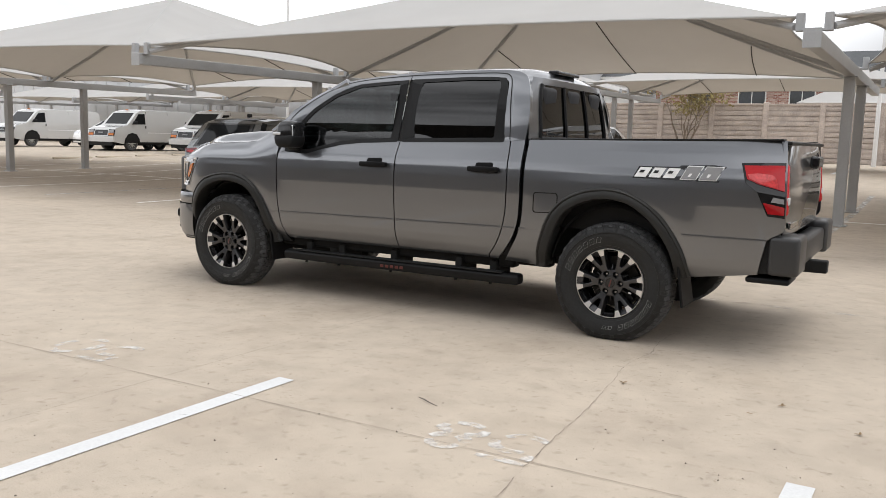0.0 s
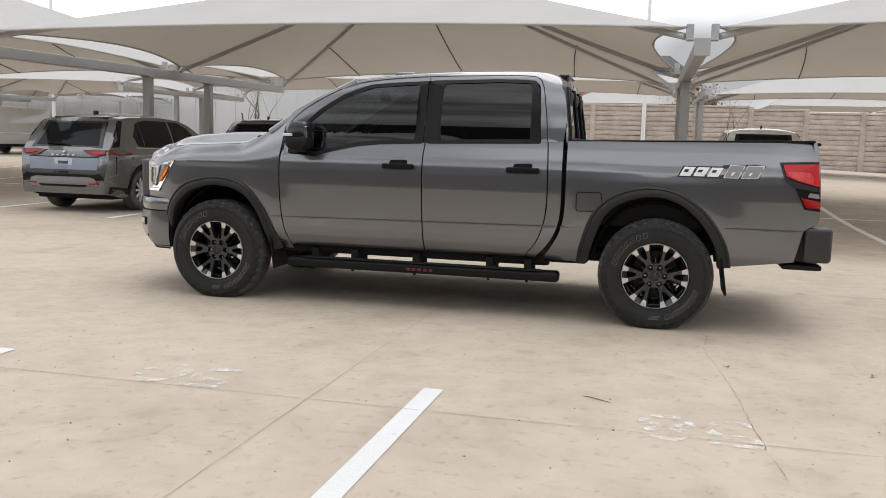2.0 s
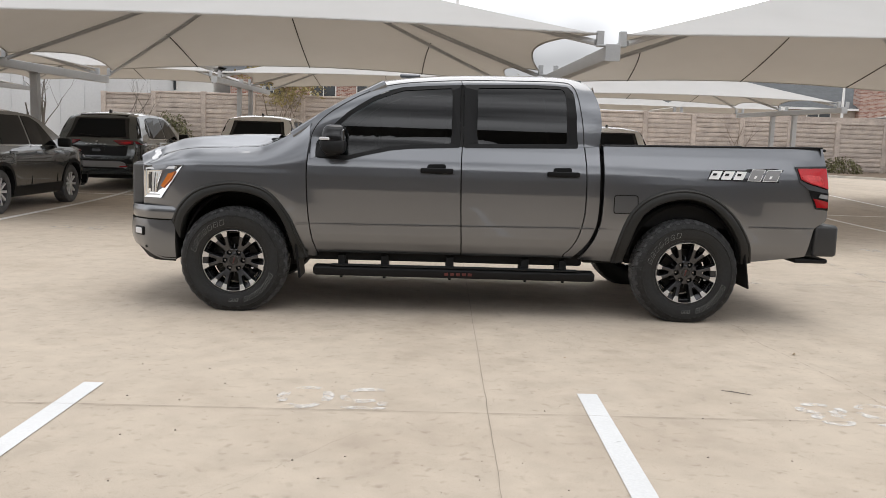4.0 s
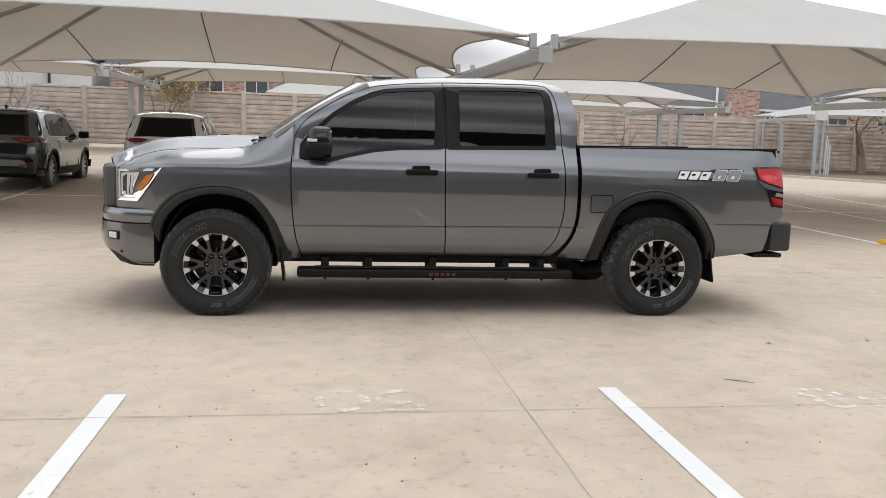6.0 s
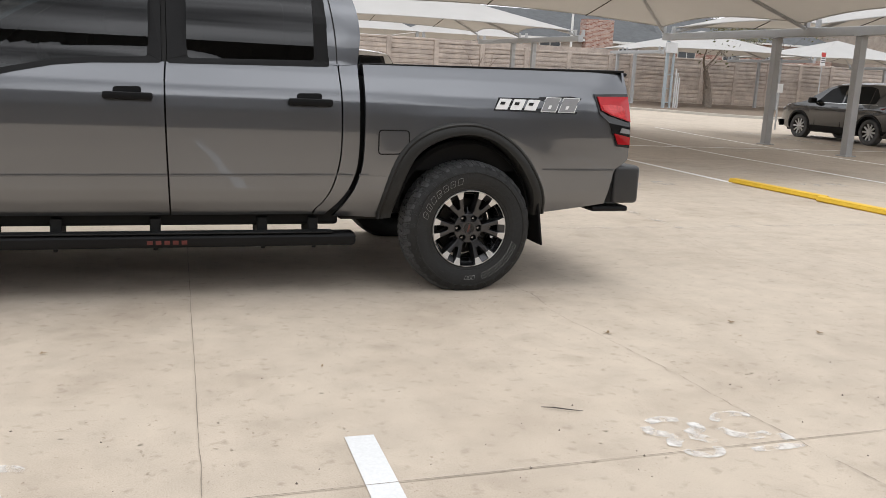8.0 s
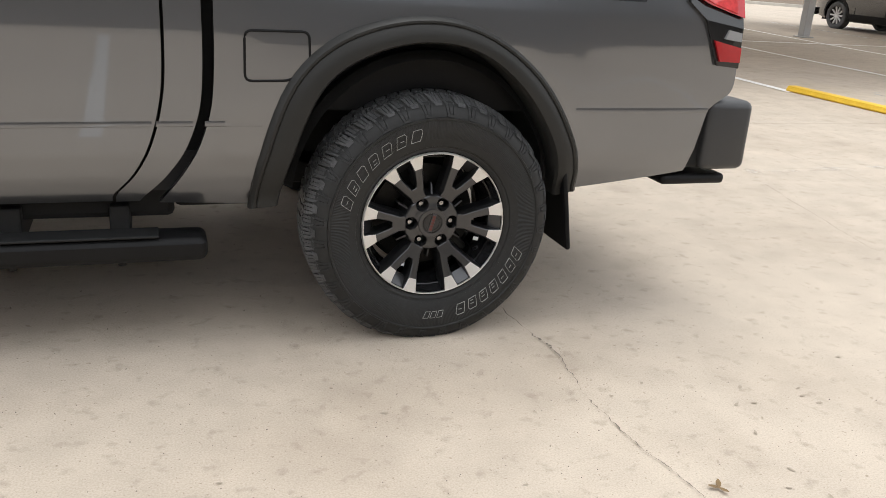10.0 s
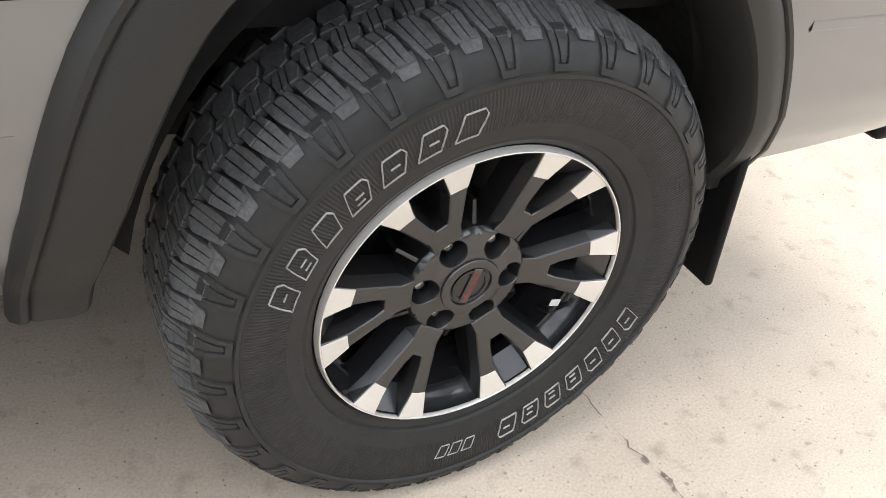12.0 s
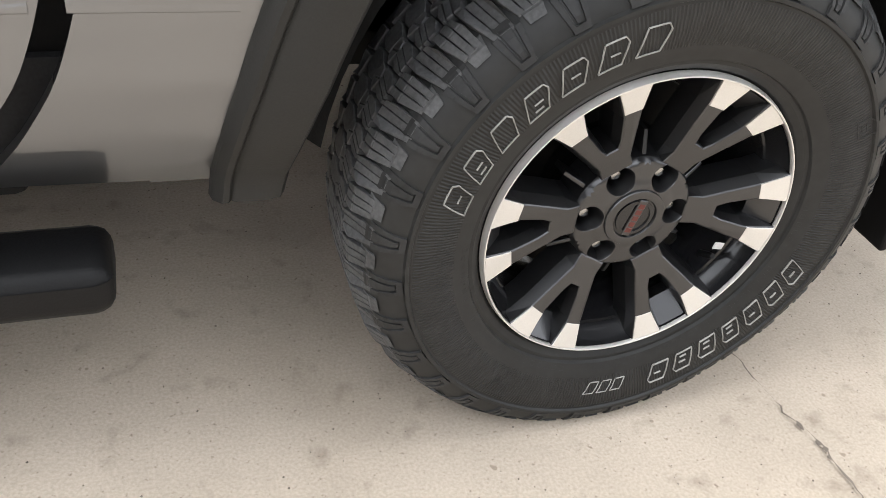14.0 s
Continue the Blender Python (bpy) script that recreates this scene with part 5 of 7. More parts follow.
    part("mirror_base", fn(on_skin(rounded([(0.63, 1.22), (0.80, 1.212), (0.79, 1.30), (0.70, 1.40), (0.655, 1.36)], 0.02), lambda x, z: lean_y(z), 0.012, 0.02)), TRIM, truck)
    # step board
    sv, sf = rbox(0.61, 2.84, -0.030, 0.115, 0.292, 0.374, r=0.026, seg=4)
    sv = [(x, y + 0.030 * (ease(2.66, 2.84, x) + ease(0.79, 0.61, x)) * (1 - y / 0.115), z - (0.012 * ease(0.03, -0.03, y) if z > 0.35 else 0)) for x, y, z in sv]
    st = part("side_step", fn((sv, sf)), TRIM, truck, "black side step board", smooth=True)
    part("tread_pad", fn(rbox(0.75, 2.70, 0.008, 0.10, 0.370, 0.378, r=0.003, seg=1)), DARK, st)
    for bx in (0.80, 1.14, 1.66, 2.26, 2.56):
        part("step_bracket", fn(rbox(bx, bx + 0.06, 0.09, 0.35, 0.33, 0.45, r=0.008)), DARK, st)
        part("step_bolt", fn(tube([(bx + 0.03, 0.055, 0.295), (bx + 0.03, 0.055, 0.275)], 0.012, 8)), DARK, st)
    for k in range(5):
        part("emblem_bar", fn(move(rbox(-0.015, 0.015, -0.0075, -0.004, -0.011, 0.011, r=0.001, seg=1), pose(1.66 + 0.046 * k, -0.026, 0.332))), RED_MARK, st)
    # mud flaps
    part("mud_flap", fn(move(rbox(-0.009, 0.009, -0.02, 0.26, -0.30, 0.0, r=0.008, seg=3), pose(0.475, 0.0, 0.565, 0, -7, 0))), MATT_BLACK, truck, "black mud flap")
    part("mud_flap", fn(move(rbox(-0.009, 0.009, -0.03, 0.26, -0.31, 0.0, r=0.008, seg=3), pose(4.005, 0.0, 0.585, 0, -9, 0))), MATT_BLACK, truck, "black mud flap")

# side badge drawn as leaning blocks
def lean_block(x0, x1, z0, z1, lean=0.035, out=0.003):
    return on_skin([(x0, z0), (x1, z0), (x1 + lean, z1), (x0 + lean, z1)], skin, out, 0.003)


for fn in (lambda d: d, both_sides):
    badge = part("side_badge", fn(on_skin([(3.668, 1.128), (4.235, 1.122), (4.275, 1.222), (4.20, 1.232), (3.985, 1.222), (3.975, 1.212), (3.705, 1.208)], skin, 0.002, 0.002)), GLOSS_BLACK, truck, "white and grey leaning block badge")
    for k in range(3):
        x = 3.684 + 0.096 * k
        part("white_block", fn(lean_block(x - 0.004, x + 0.074, 1.137, 1.202, 0.036, 0.0035)), DECAL_WHITE, badge)
        part("block_slot", fn(lean_block(x + 0.026, x + 0.056, 1.166, 1.184, 0.010, 0.0050)), GLOSS_BLACK, badge)
    for x, w in ((3.985, 0.105), (4.105, 0.115)):
        part("pale_edge", fn(lean_block(x, x + w, 1.130, 1.222, 0.046, 0.0035)), DECAL_WHITE, badge)
        part("grey_block", fn(lean_block(x + 0.006, x + w - 0.004, 1.1345, 1.2175, 0.0415, 0.005)), DECAL_GREY, badge)
        part("block_slot", fn(on_skin([(x + 0.050, 1.150), (x + 0.066, 1.150), (x + 0.080, 1.172), (x + 0.062, 1.172)], skin, 0.0062, 0.003)), DECAL_WHITE, badge)

# fuel door: a thin dark shut line round a flush lid
fo = rounded([(2.952, 0.848), (3.082, 0.852), (3.138, 0.90), (3.135, 0.992), (2.952, 0.990)], 0.022)
fi = rounded([(2.957, 0.853), (3.080, 0.857), (3.133, 0.902), (3.130, 0.987), (2.957, 0.985)], 0.020)
loop = [(x, skin(x, z) - 0.0005, z) for x, z in fo]
part("fuel_door", tube(loop + loop[:2], 0.0042, 6), MATT_BLACK, truck, "flush fuel door with a dark shut line")

# bed, tailgate, rear bumper
for rail_end in (4.60,):
    v, f = rbox(2.868, rail_end, 0.066, 0.17, -0.004, 0.010, r=0.004)
    cap = ([(x, y, z + BED_TOP(x)) for x, y, z in v], f)
    part("bed_rail_cap", cap, TRIM, truck)
    part("bed_rail_cap", both_sides(cap), TRIM, truck)
for name, d in (("bed_wall", box(2.92, 4.58, 0.12, 0.16, 0.78, 1.36)), ("bed_wall", box(2.92, 4.58, 1.80, 1.84, 0.78, 1.36)), ("bed_floor", box(2.88, 4.58, 0.12, 1.84, 0.74, 0.78)), ("bed_front_wall", box(2.88, 2.92, 0.12, 1.84, 0.78, 1.36))):
    part(name, d, TRIM, truck, "black lined cargo bed")


def gate_at(u, w):
    z = 0.80 + 0.60 * w
    x = 4.655 + 0.03 * math.sin(math.pi * w) - 0.02 * w
    y0 = 0.075
    y = y0 + (2 * YC - 2 * y0) * u
    return (x - 0.05 * abs(2 * u - 1) ** 6, y, z)


part("tailgate", sheet(gate_at, 28, 30), PAINT, truck, "grey tailgate with black handle", smooth=True)
part("tailgate_inner", box(4.58, 4.625, 0.11, 1.85, 0.80, 1.37), TRIM, truck)
part("gate_top", rbox(4.575, 4.645, 0.10, 1.86, 1.372, 1.395, r=0.008), TRIM, truck)
part("gate_handle", rbox(4.67, 4.73, 0.84, 1.12, 1.22, 1.30, r=0.015), GLOSS_BLACK, truck, "black tailgate handle")
for k in range(5):
    part("gate_letter", rbox(4.645, 4.664, 0.18 + 0.075 * k, 0.235 + 0.075 * k, 0.835, 0.875, r=0.003), CHROME, truck)


for fn_y in (-0.004, 1.614):
    v, f = rbox(4.562, 4.752, fn_y, fn_y + 0.35, 0.548, 0.80, r=0.03, seg=4)
    part("rear_bumper_corner", (v, f), BUMPER, truck, "black rear bumper end cap", smooth=True)
for fn_y in (0.03, 1.70):
    part("bumper_gap", rbox(4.49, 4.60, fn_y, fn_y + 0.23, 0.552, 0.80, r=0.01), DARK, truck)
part("rear_bumper", rbox(4.60, 4.725, 0.33, 1.63, 0.565, 0.745, r=0.025, seg=3), BUMPER, truck, "dark rear bumper", smooth=True)
part("corner_step", rbox(4.43, 4.70, 0.03, 0.34, 0.488, 0.527, r=0.016, seg=3), TRIM, truck, smooth=True)
part("hitch_receiver", join(rbox(4.55, 4.83, 0.93, 1.03, 0.47, 0.56, r=0.01), box(4.45, 4.6, 0.6, 1.36, 0.52, 0.57)), DARK, truck)

# underbody
part("chassis_rail", join(rbox(-0.6, 3.95, 0.42, 0.52, 0.42, 0.56, r=0.02), rbox(-0.6, 3.95, 1.44, 1.54, 0.42, 0.56, r=0.02), rbox(3.9, 4.5, 0.43, 0.51, 0.54, 0.64, r=0.02), rbox(3.9, 4.5, 1.45, 1.53, 0.54, 0.64, r=0.02), box(0.5, 2.7, 0.5, 1.46, 0.44, 0.52), box(-0.5, 0.4, 0.45, 1.5, 0.36, 0.6)), DARK, truck)
part("fuel_tank", rbox(1.55, 2.95, 0.52, 0.98, 0.40, 0.54, r=0.05, seg=3), DARK, truck, smooth=True)
part("transmission", rbox(0.25, 1.45, 0.78, 1.18, 0.36, 0.52, r=0.06, seg=3), DARK, truck, smooth=True)
part("skid_plate", rbox(-0.45, 0.45, 0.52, 1.44, 0.30, 0.36, r=0.02), DARK, truck)
part("drive_shaft", tube([(1.4, 1.0, 0.40), (3.4, 0.98, 0.40)], 0.045, 10), DARK, truck)
part("rear_axle", join(tube([(3.55, 0.2, 0.393), (3.55, 1.76, 0.393)], 0.055, 12), move(lathe([(0.0, -0.14), (0.11, -0.12), (0.15, 0), (0.11, 0.12), (0.0, 0.14)], 16), pose(3.55, 0.98, 0.393))), DARK, truck)
part("front_axle", join(tube([(0, 0.2, 0.40), (0, 1.76, 0.40)], 0.05, 12)), DARK, truck)
part("exhaust", tube([(1.2, 1.3, 0.42), (3.0, 1.3, 0.45), (3.5, 1.3, 0.62), (4.2, 1.35, 0.5), (4.55, 1.5, 0.48)], 0.04, 10), IRON, truck)
for cx, cz in ((0.02, 0.44), (3.53, 0.44)):
    for fn in (lambda d: d, both_sides):
        wl_v, wl_f = lathe([(0.475, 0.03), (0.50, 0.06), (0.50, 0.42), (0.0, 0.42)], 28, a0=radians(9), a1=radians(171))
        part("wheel_liner", fn(([(x * (0.86 if cx < 1 else 0.92) + cx, y, z + cz) for x, y, z in wl_v], wl_f)), LINER, truck, "black wheel arch liner")
part("engine_bay", box(-0.66, 0.5, 0.5, 1.46, 0.6, 1.2), DARK, truck)

# cabin
part("cabin_floor", join(box(0.55, 2.82, 0.08, 1.88, 0.50, 0.62), box(0.55, 2.82, 0.10, 0.13, 0.6, 1.20), box(0.55, 2.82, 1.83, 1.86, 0.6, 1.20), box(2.78, 2.81, 0.1, 1.86, 0.6, 1.36)), SEAT, truck)
part("headliner", sheet(lambda u, w: (1.25 + 1.45 * w, 0.36 + 1.24 * u, 1.845 + 0.03 * math.sin(math.pi * u)), 6, 6), LINING, truck)
part("dashboard", rbox(0.55, 0.95, 0.16, 1.80, 0.95, 1.26, r=0.06, seg=3), SEAT, truck, smooth=True)
part("steering_wheel", move(join(lathe([(0.172, -0.012), (0.188, 0.0), (0.172, 0.012), (0.160, 0.0), (0.172, -0.012)], 32), rbox(-0.16, 0.16, -0.015, 0.015, -0.02, 0.02, r=0.008), rbox(-0.02, 0.02, -0.015, 0.015, -0.16, 0.0, r=0.008), rbox(-0.06, 0.06, -0.03, 0.02, -0.06, 0.05, r=0.02)), pose(1.13, 0.55, 1.24, 0, 0, 90) @ pose(0, 0, 0, -22, 0, 0)), SEAT, truck, "black steering wheel", smooth=True)


def seat_mesh(x, y, w):
    s = join(rbox(x, x + 0.52, y, y + w, 0.80, 0.98, r=0.05, seg=3), move(rbox(-0.07, 0.07, 0, w, 0, 0.66, r=0.05, seg=3), pose(x + 0.50, y, 0.93, 0, 12, 0)))
    n = max(1, round(w / 0.5))
    for k in range(n):
        s = join(s, move(rbox(-0.05, 0.05, w * (k + 0.5) / n - 0.13, w * (k + 0.5) / n + 0.13, 0, 0.2, r=0.04, seg=3), pose(x + 0.655, y, 1.57, 0, 8, 0)))
    return s


part("front_seat", seat_mesh(1.28, 0.30, 0.52), SEAT, truck, "dark front seat with headrest", smooth=True)
part("front_seat", seat_mesh(1.28, 1.14, 0.52), SEAT, truck, "dark front seat with headrest", smooth=True)
part("rear_bench", seat_mesh(2.12, 0.25, 1.46), SEAT, truck, "dark rear bench with headrests", smooth=True)
part("rear_view_mirror", rbox(1.12, 1.15, 0.86, 1.10, 1.68, 1.75, r=0.012), TRIM, truck)

wheel_fl = pickup_wheel(truck, pose(0, 0, HUB_Z))
for m in (pose(WBASE, 0, HUB_Z), pose(0, 2 * YC, HUB_Z, 0, 0, 180), pose(WBASE, 2 * YC, HUB_Z, 0, 0, 180)):
    copy_thing(wheel_fl, m)

# ---- parked vehicles ----
def car_wheel(parent, x, y, r, out, rim_mat):
    """A road wheel whose outer face looks along x times out."""
    w = new("wheel")
    w.parent = parent
    w.matrix_local = pose(x, y, r, 0, 0, 90 if out > 0 else -90)
    t = part("tyre", lathe([(r * 0.68, -0.01), (r * 0.72, -0.02), (r * 0.85, -0.028), (r * 0.94, -0.02), (r * 0.99, 0.0), (r, 0.03), (r, 0.17), (r * 0.94, 0.2), (r * 0.7, 0.2)], 36), RUBBER, w, smooth=True, sharp=30)
    rim = part("rim", lathe([(r * 0.69, 0.0), (r * 0.68, -0.014), (r * 0.65, -0.012), (r * 0.62, 0.02), (r * 0.58, 0.10), (0.0, 0.12)], 36), ALLOY, w, smooth=True, sharp=30)
    for k in range(10):
        a = math.tau * k / 10
        part("spoke", extruded([(0.03, -0.016), (r * 0.64, -0.03), (r * 0.64, 0.012), (0.03, 0.016)], a, lambda q: 0.004 - 0.01 * q / r, 0.03, 0.002, 0.002), rim_mat, rim)
    part("hub_cap", lathe([(0.05, 0.02), (0.045, -0.004), (0.0, -0.006)], 16), rim_mat, rim, smooth=True)
    return w


def car(kind, m, label, category, paint, spec):
    """A closed car body from tables along its length (y, rear at 0) and its section (z)."""
    t = thing(kind, m, label, category, "parked vehicles")
    top, half, length, axles, r, belt = spec["top"], spec["half"], spec["length"], spec["axles"], spec["r"], spec["belt"]

    def plan(y):
        s = 1.0
        if y < 0.45:
            s -= spec["rear_round"] * ((0.45 - y) / 0.45) ** 2.2
        if y > length - 0.9:
            s -= spec["front_round"] * ((y - length + 0.9) / 0.9) ** 2.2
        return s

    def side_x(y, z):
        b = min(belt, interp(y, top) - 0.03)
        w = interp(min(z, b), half)
        if z > b:
            k = (z - b) / max(0.05, spec["roof"] - b)
            w -= spec["lean"] * k ** 1.15
        return max(0.02, w * plan(y))

    def floor_z(y):
        z = spec["floor"] + 0.10 * ease(length - 0.7, length, y) + 0.08 * ease(0.5, 0.0, y) if y < 0.5 or y > length - 0.7 else spec["floor"]
        for a in axles:
            d = abs(y - a)
            R = r + 0.075
            if d < R:
                z = max(z, r + math.sqrt(R * R - d * d) * 0.98)
        return z

    ys = sorted({*[length * i / 60 for i in range(61)], 0.01, 0.03, 0.06, length - 0.02, length - 0.05, *[a + s * (r + 0.076) for a in axles for s in (-1, 1)], *[a + s * (r + 0.07) for a in axles for s in (-1, 1)]})
    nlow, nup, ncap = 9, 8, 6
    rows = []
    for y in ys:
        zt, zf = interp(y, top), floor_z(y)
        b = max(zf + 0.05, min(belt, zt - 0.03))
        ze = b + (zt - b) * spec["shoulder"]
        row = [(side_x(y, zf) - 0.10, y, zf)]
        for i in range(nlow):
            z = zf + (b - zf) * i / (nlow - 1)
            row.append((side_x(y, z), y, z))
        for i in range(1, nup + 1):
            z = b + (ze - b) * i / nup
            row.append((side_x(y, z), y, z))
        xe = row[-1][0]
        for i in range(1, ncap + 1):
            a = i / ncap
            row.append((xe * (1 - a) ** 0.8, y, ze + (zt - ze) * math.sin(a * math.pi / 2) ** 0.8))
        rows.append(row)
    n = len(rows[0])
    v, f = [], []
    for row in rows:
        v += [(p[0], p[1], p[2]) for p in row] + [(-p[0], p[1], p[2]) for p in row]
    for i in range(len(rows) - 1):
        a, b2 = i * 2 * n, (i + 1) * 2 * n
        for k in range(n - 1):
            f.append((a + k, b2 + k, b2 + k + 1, a + k + 1))
            f.append((a + n + k + 1, b2 + n + k + 1, b2 + n + k, a + n + k))
    for a, rev in ((0, False), ((len(rows) - 1) * 2 * n, True)):
        loop = [a + k for k in range(n)] + [a + n + k for k in range(n - 1, -1, -1)]
        f.append(tuple(reversed(loop)) if rev else tuple(loop))
    body = part("body", (v, f), paint, t, smooth=True, sharp=35)
    part("underside", join(box(-0.72, 0.72, 0.3, length - 0.3, spec["floor"] - 0.02, spec["floor"] + 0.25), *[box(-0.80, 0.80, a - r - 0.06, a + r + 0.06, r, r + 0.42) for a in axles]), DARK, t)

    def flush(poly, out=0.006, sign=1):
        nn = len(poly)
        vv = [(sign * (side_x(y, z) + out), y, z) for y, z in poly] + [(sign * (side_x(y, z) - 0.02), y, z) for y, z in poly]
        ff = [tuple(range(nn)) if sign < 0 else tuple(reversed(range(nn)))] + [(i, nn + i, nn + (i + 1) % nn, (i + 1) % nn) if sign < 0 else ((i + 1) % nn, nn + (i + 1) % nn, nn + i, i) for i in range(nn)]
        return vv, ff

    for s in (-1, 1):
        for poly in spec["windows"]:
            p2 = []
            for a, b2 in zip(poly, poly[1:] + poly[:1]):
                p2 += [a, ((a[0] + b2[0]) / 2, (a[1] + b2[1]) / 2)]
            part("window", flush(p2, 0.008, s), spec["glass"], t, "dark tinted side window")
        for name, poly, mt in spec["side_bits"]:
            part(name, flush(poly, 0.012, s), mt, t)
        for a in axles:
            car_wheel(t, s * (interp(r, half) - 0.02), a, r, s, spec["rim"])
            R = r + 0.065
            arch = []
            for k in range(13):
                q = radians(-6 + 192 * k / 12)
                arch.append((a + (R + 0.055) * math.cos(q), r + (R + 0.055) * math.sin(q)))
            inner = [(a + R * math.cos(radians(-6 + 192 * k / 12)), r + R * math.sin(radians(-6 + 192 * k / 12))) for k in range(13)]
            vv = [(s * (side_x(y, z) + 0.012), y, z) for y, z in arch] + [(s * (side_x(y, z) + 0.014), y, z) for y, z in inner] + [(s * (side_x(y, z) - 0.06), y, z) for y, z in inner]
            ff = [(k, k + 1, 14 + k, 13 + k) for k in range(12)] + [(13 + k, 14 + k, 27 + k, 26 + k) for k in range(12)]
            part("arch_trim", (vv, ff), TRIM, t)
        if spec["mirror"]:
            y, z = spec["mirror"]
            x = side_x(y, z)
            d = rbox(x + 0.03, x + 0.25, y - 0.05, y + 0.10, z, z + 0.16, r=0.035, seg=3)
            d = d if s > 0 else ([(-p[0], p[1], p[2]) for p in d[0]], d[1])
            part("door_mirror", d, TRIM, t, smooth=True)

    # pieces on the ends, laid on the sloping hatch or nose
    def end_piece(name, poly, table, out, mt, deep=0.03, sign=-1):
        vv = [(x, interp(z, table) + sign * out, z) for x, z in poly] + [(x, interp(z, table) - sign * deep, z) for x, z in poly]
        nn = len(poly)
        ff = [tuple(range(nn))] + [(i, (i + 1) % nn, nn + (i + 1) % nn, nn + i) for i in range(nn)]
        part(name, (vv, ff), mt, t)

    for name, poly, mt, out in spec["rear_bits"]:
        end_piece(name, poly, spec["hatch"], out, mt)
    for name, poly, mt, out in spec["front_bits"]:
        end_piece(name, poly, spec["nose"], out, mt, sign=1)
    for name, data, mt in spec["extra"]:
        part(name, data, mt, t, smooth=True)
    return t


def mirror_poly(p):
    return [(-x, z) for x, z in reversed(p)]


SUV_TOP = [(0.0, 0.62), (0.02, 0.80), (0.05, 1.00), (0.12, 1.09), (0.28, 1.32), (0.42, 1.53), (0.47, 1.585), (0.56, 1.625), (0.8, 1.665), (1.3, 1.69), (1.9, 1.695), (2.4, 1.66), (2.75, 1.56), (3.2, 1.29), (3.5, 1.10), (3.7, 1.06), (4.2, 0.99), (4.45, 0.90), (4.58, 0.76), (4.65, 0.60)]
SUV_HATCH = [(0.3, 0.10), (0.45, 0.02), (0.62, 0.0), (0.80, 0.02), (1.00, 0.05), (1.09, 0.12), (1.32, 0.28), (1.53, 0.42), (1.585, 0.47)]
SUV_NOSE = [(0.3, 4.60), (0.60, 4.65), (0.76, 4.58), (0.90, 4.45), (0.99, 4.2), (1.06, 3.7), (1.10, 3.5), (1.29, 3.2), (1.56, 2.75)]
VAN_TOP = [(0.0, 0.60), (0.02, 1.6), (0.05, 1.95), (0.15, 2.08), (0.6, 2.13), (3.7, 2.13), (4.0, 2.08), (4.25, 1.95), (4.80, 1.35), (4.95, 1.27), (5.45, 1.17), (5.60, 1.08), (5.68, 0.9), (5.72, 0.62)]
VAN_NOSE = [(0.3, 5.70), (0.62, 5.72), (0.9, 5.68), (1.08, 5.60), (1.17, 5.45)]
CAR_GLASS = shader("dark_car_glass", (0.010, 0.011, 0.012), rough=0.04, spec=0.12, vary=0.1, scale=1)
PLATE = shader("plate_card", (0.55, 0.57, 0.62), rough=0.5, vary=0.05)
TAIL = shader("dark_red_tail_lens", (0.16, 0.012, 0.018), rough=0.08, vary=0.15, scale=12, spec=0.6)
LIGHT_RIM = shader("silver_alloy", (0.62, 0.62, 0.62), rough=0.35, metal=0.3, vary=0.04)
STEEL_WHEEL = shader("steel_wheel", (0.45, 0.45, 0.44), rough=0.4, metal=0.6, vary=0.05)


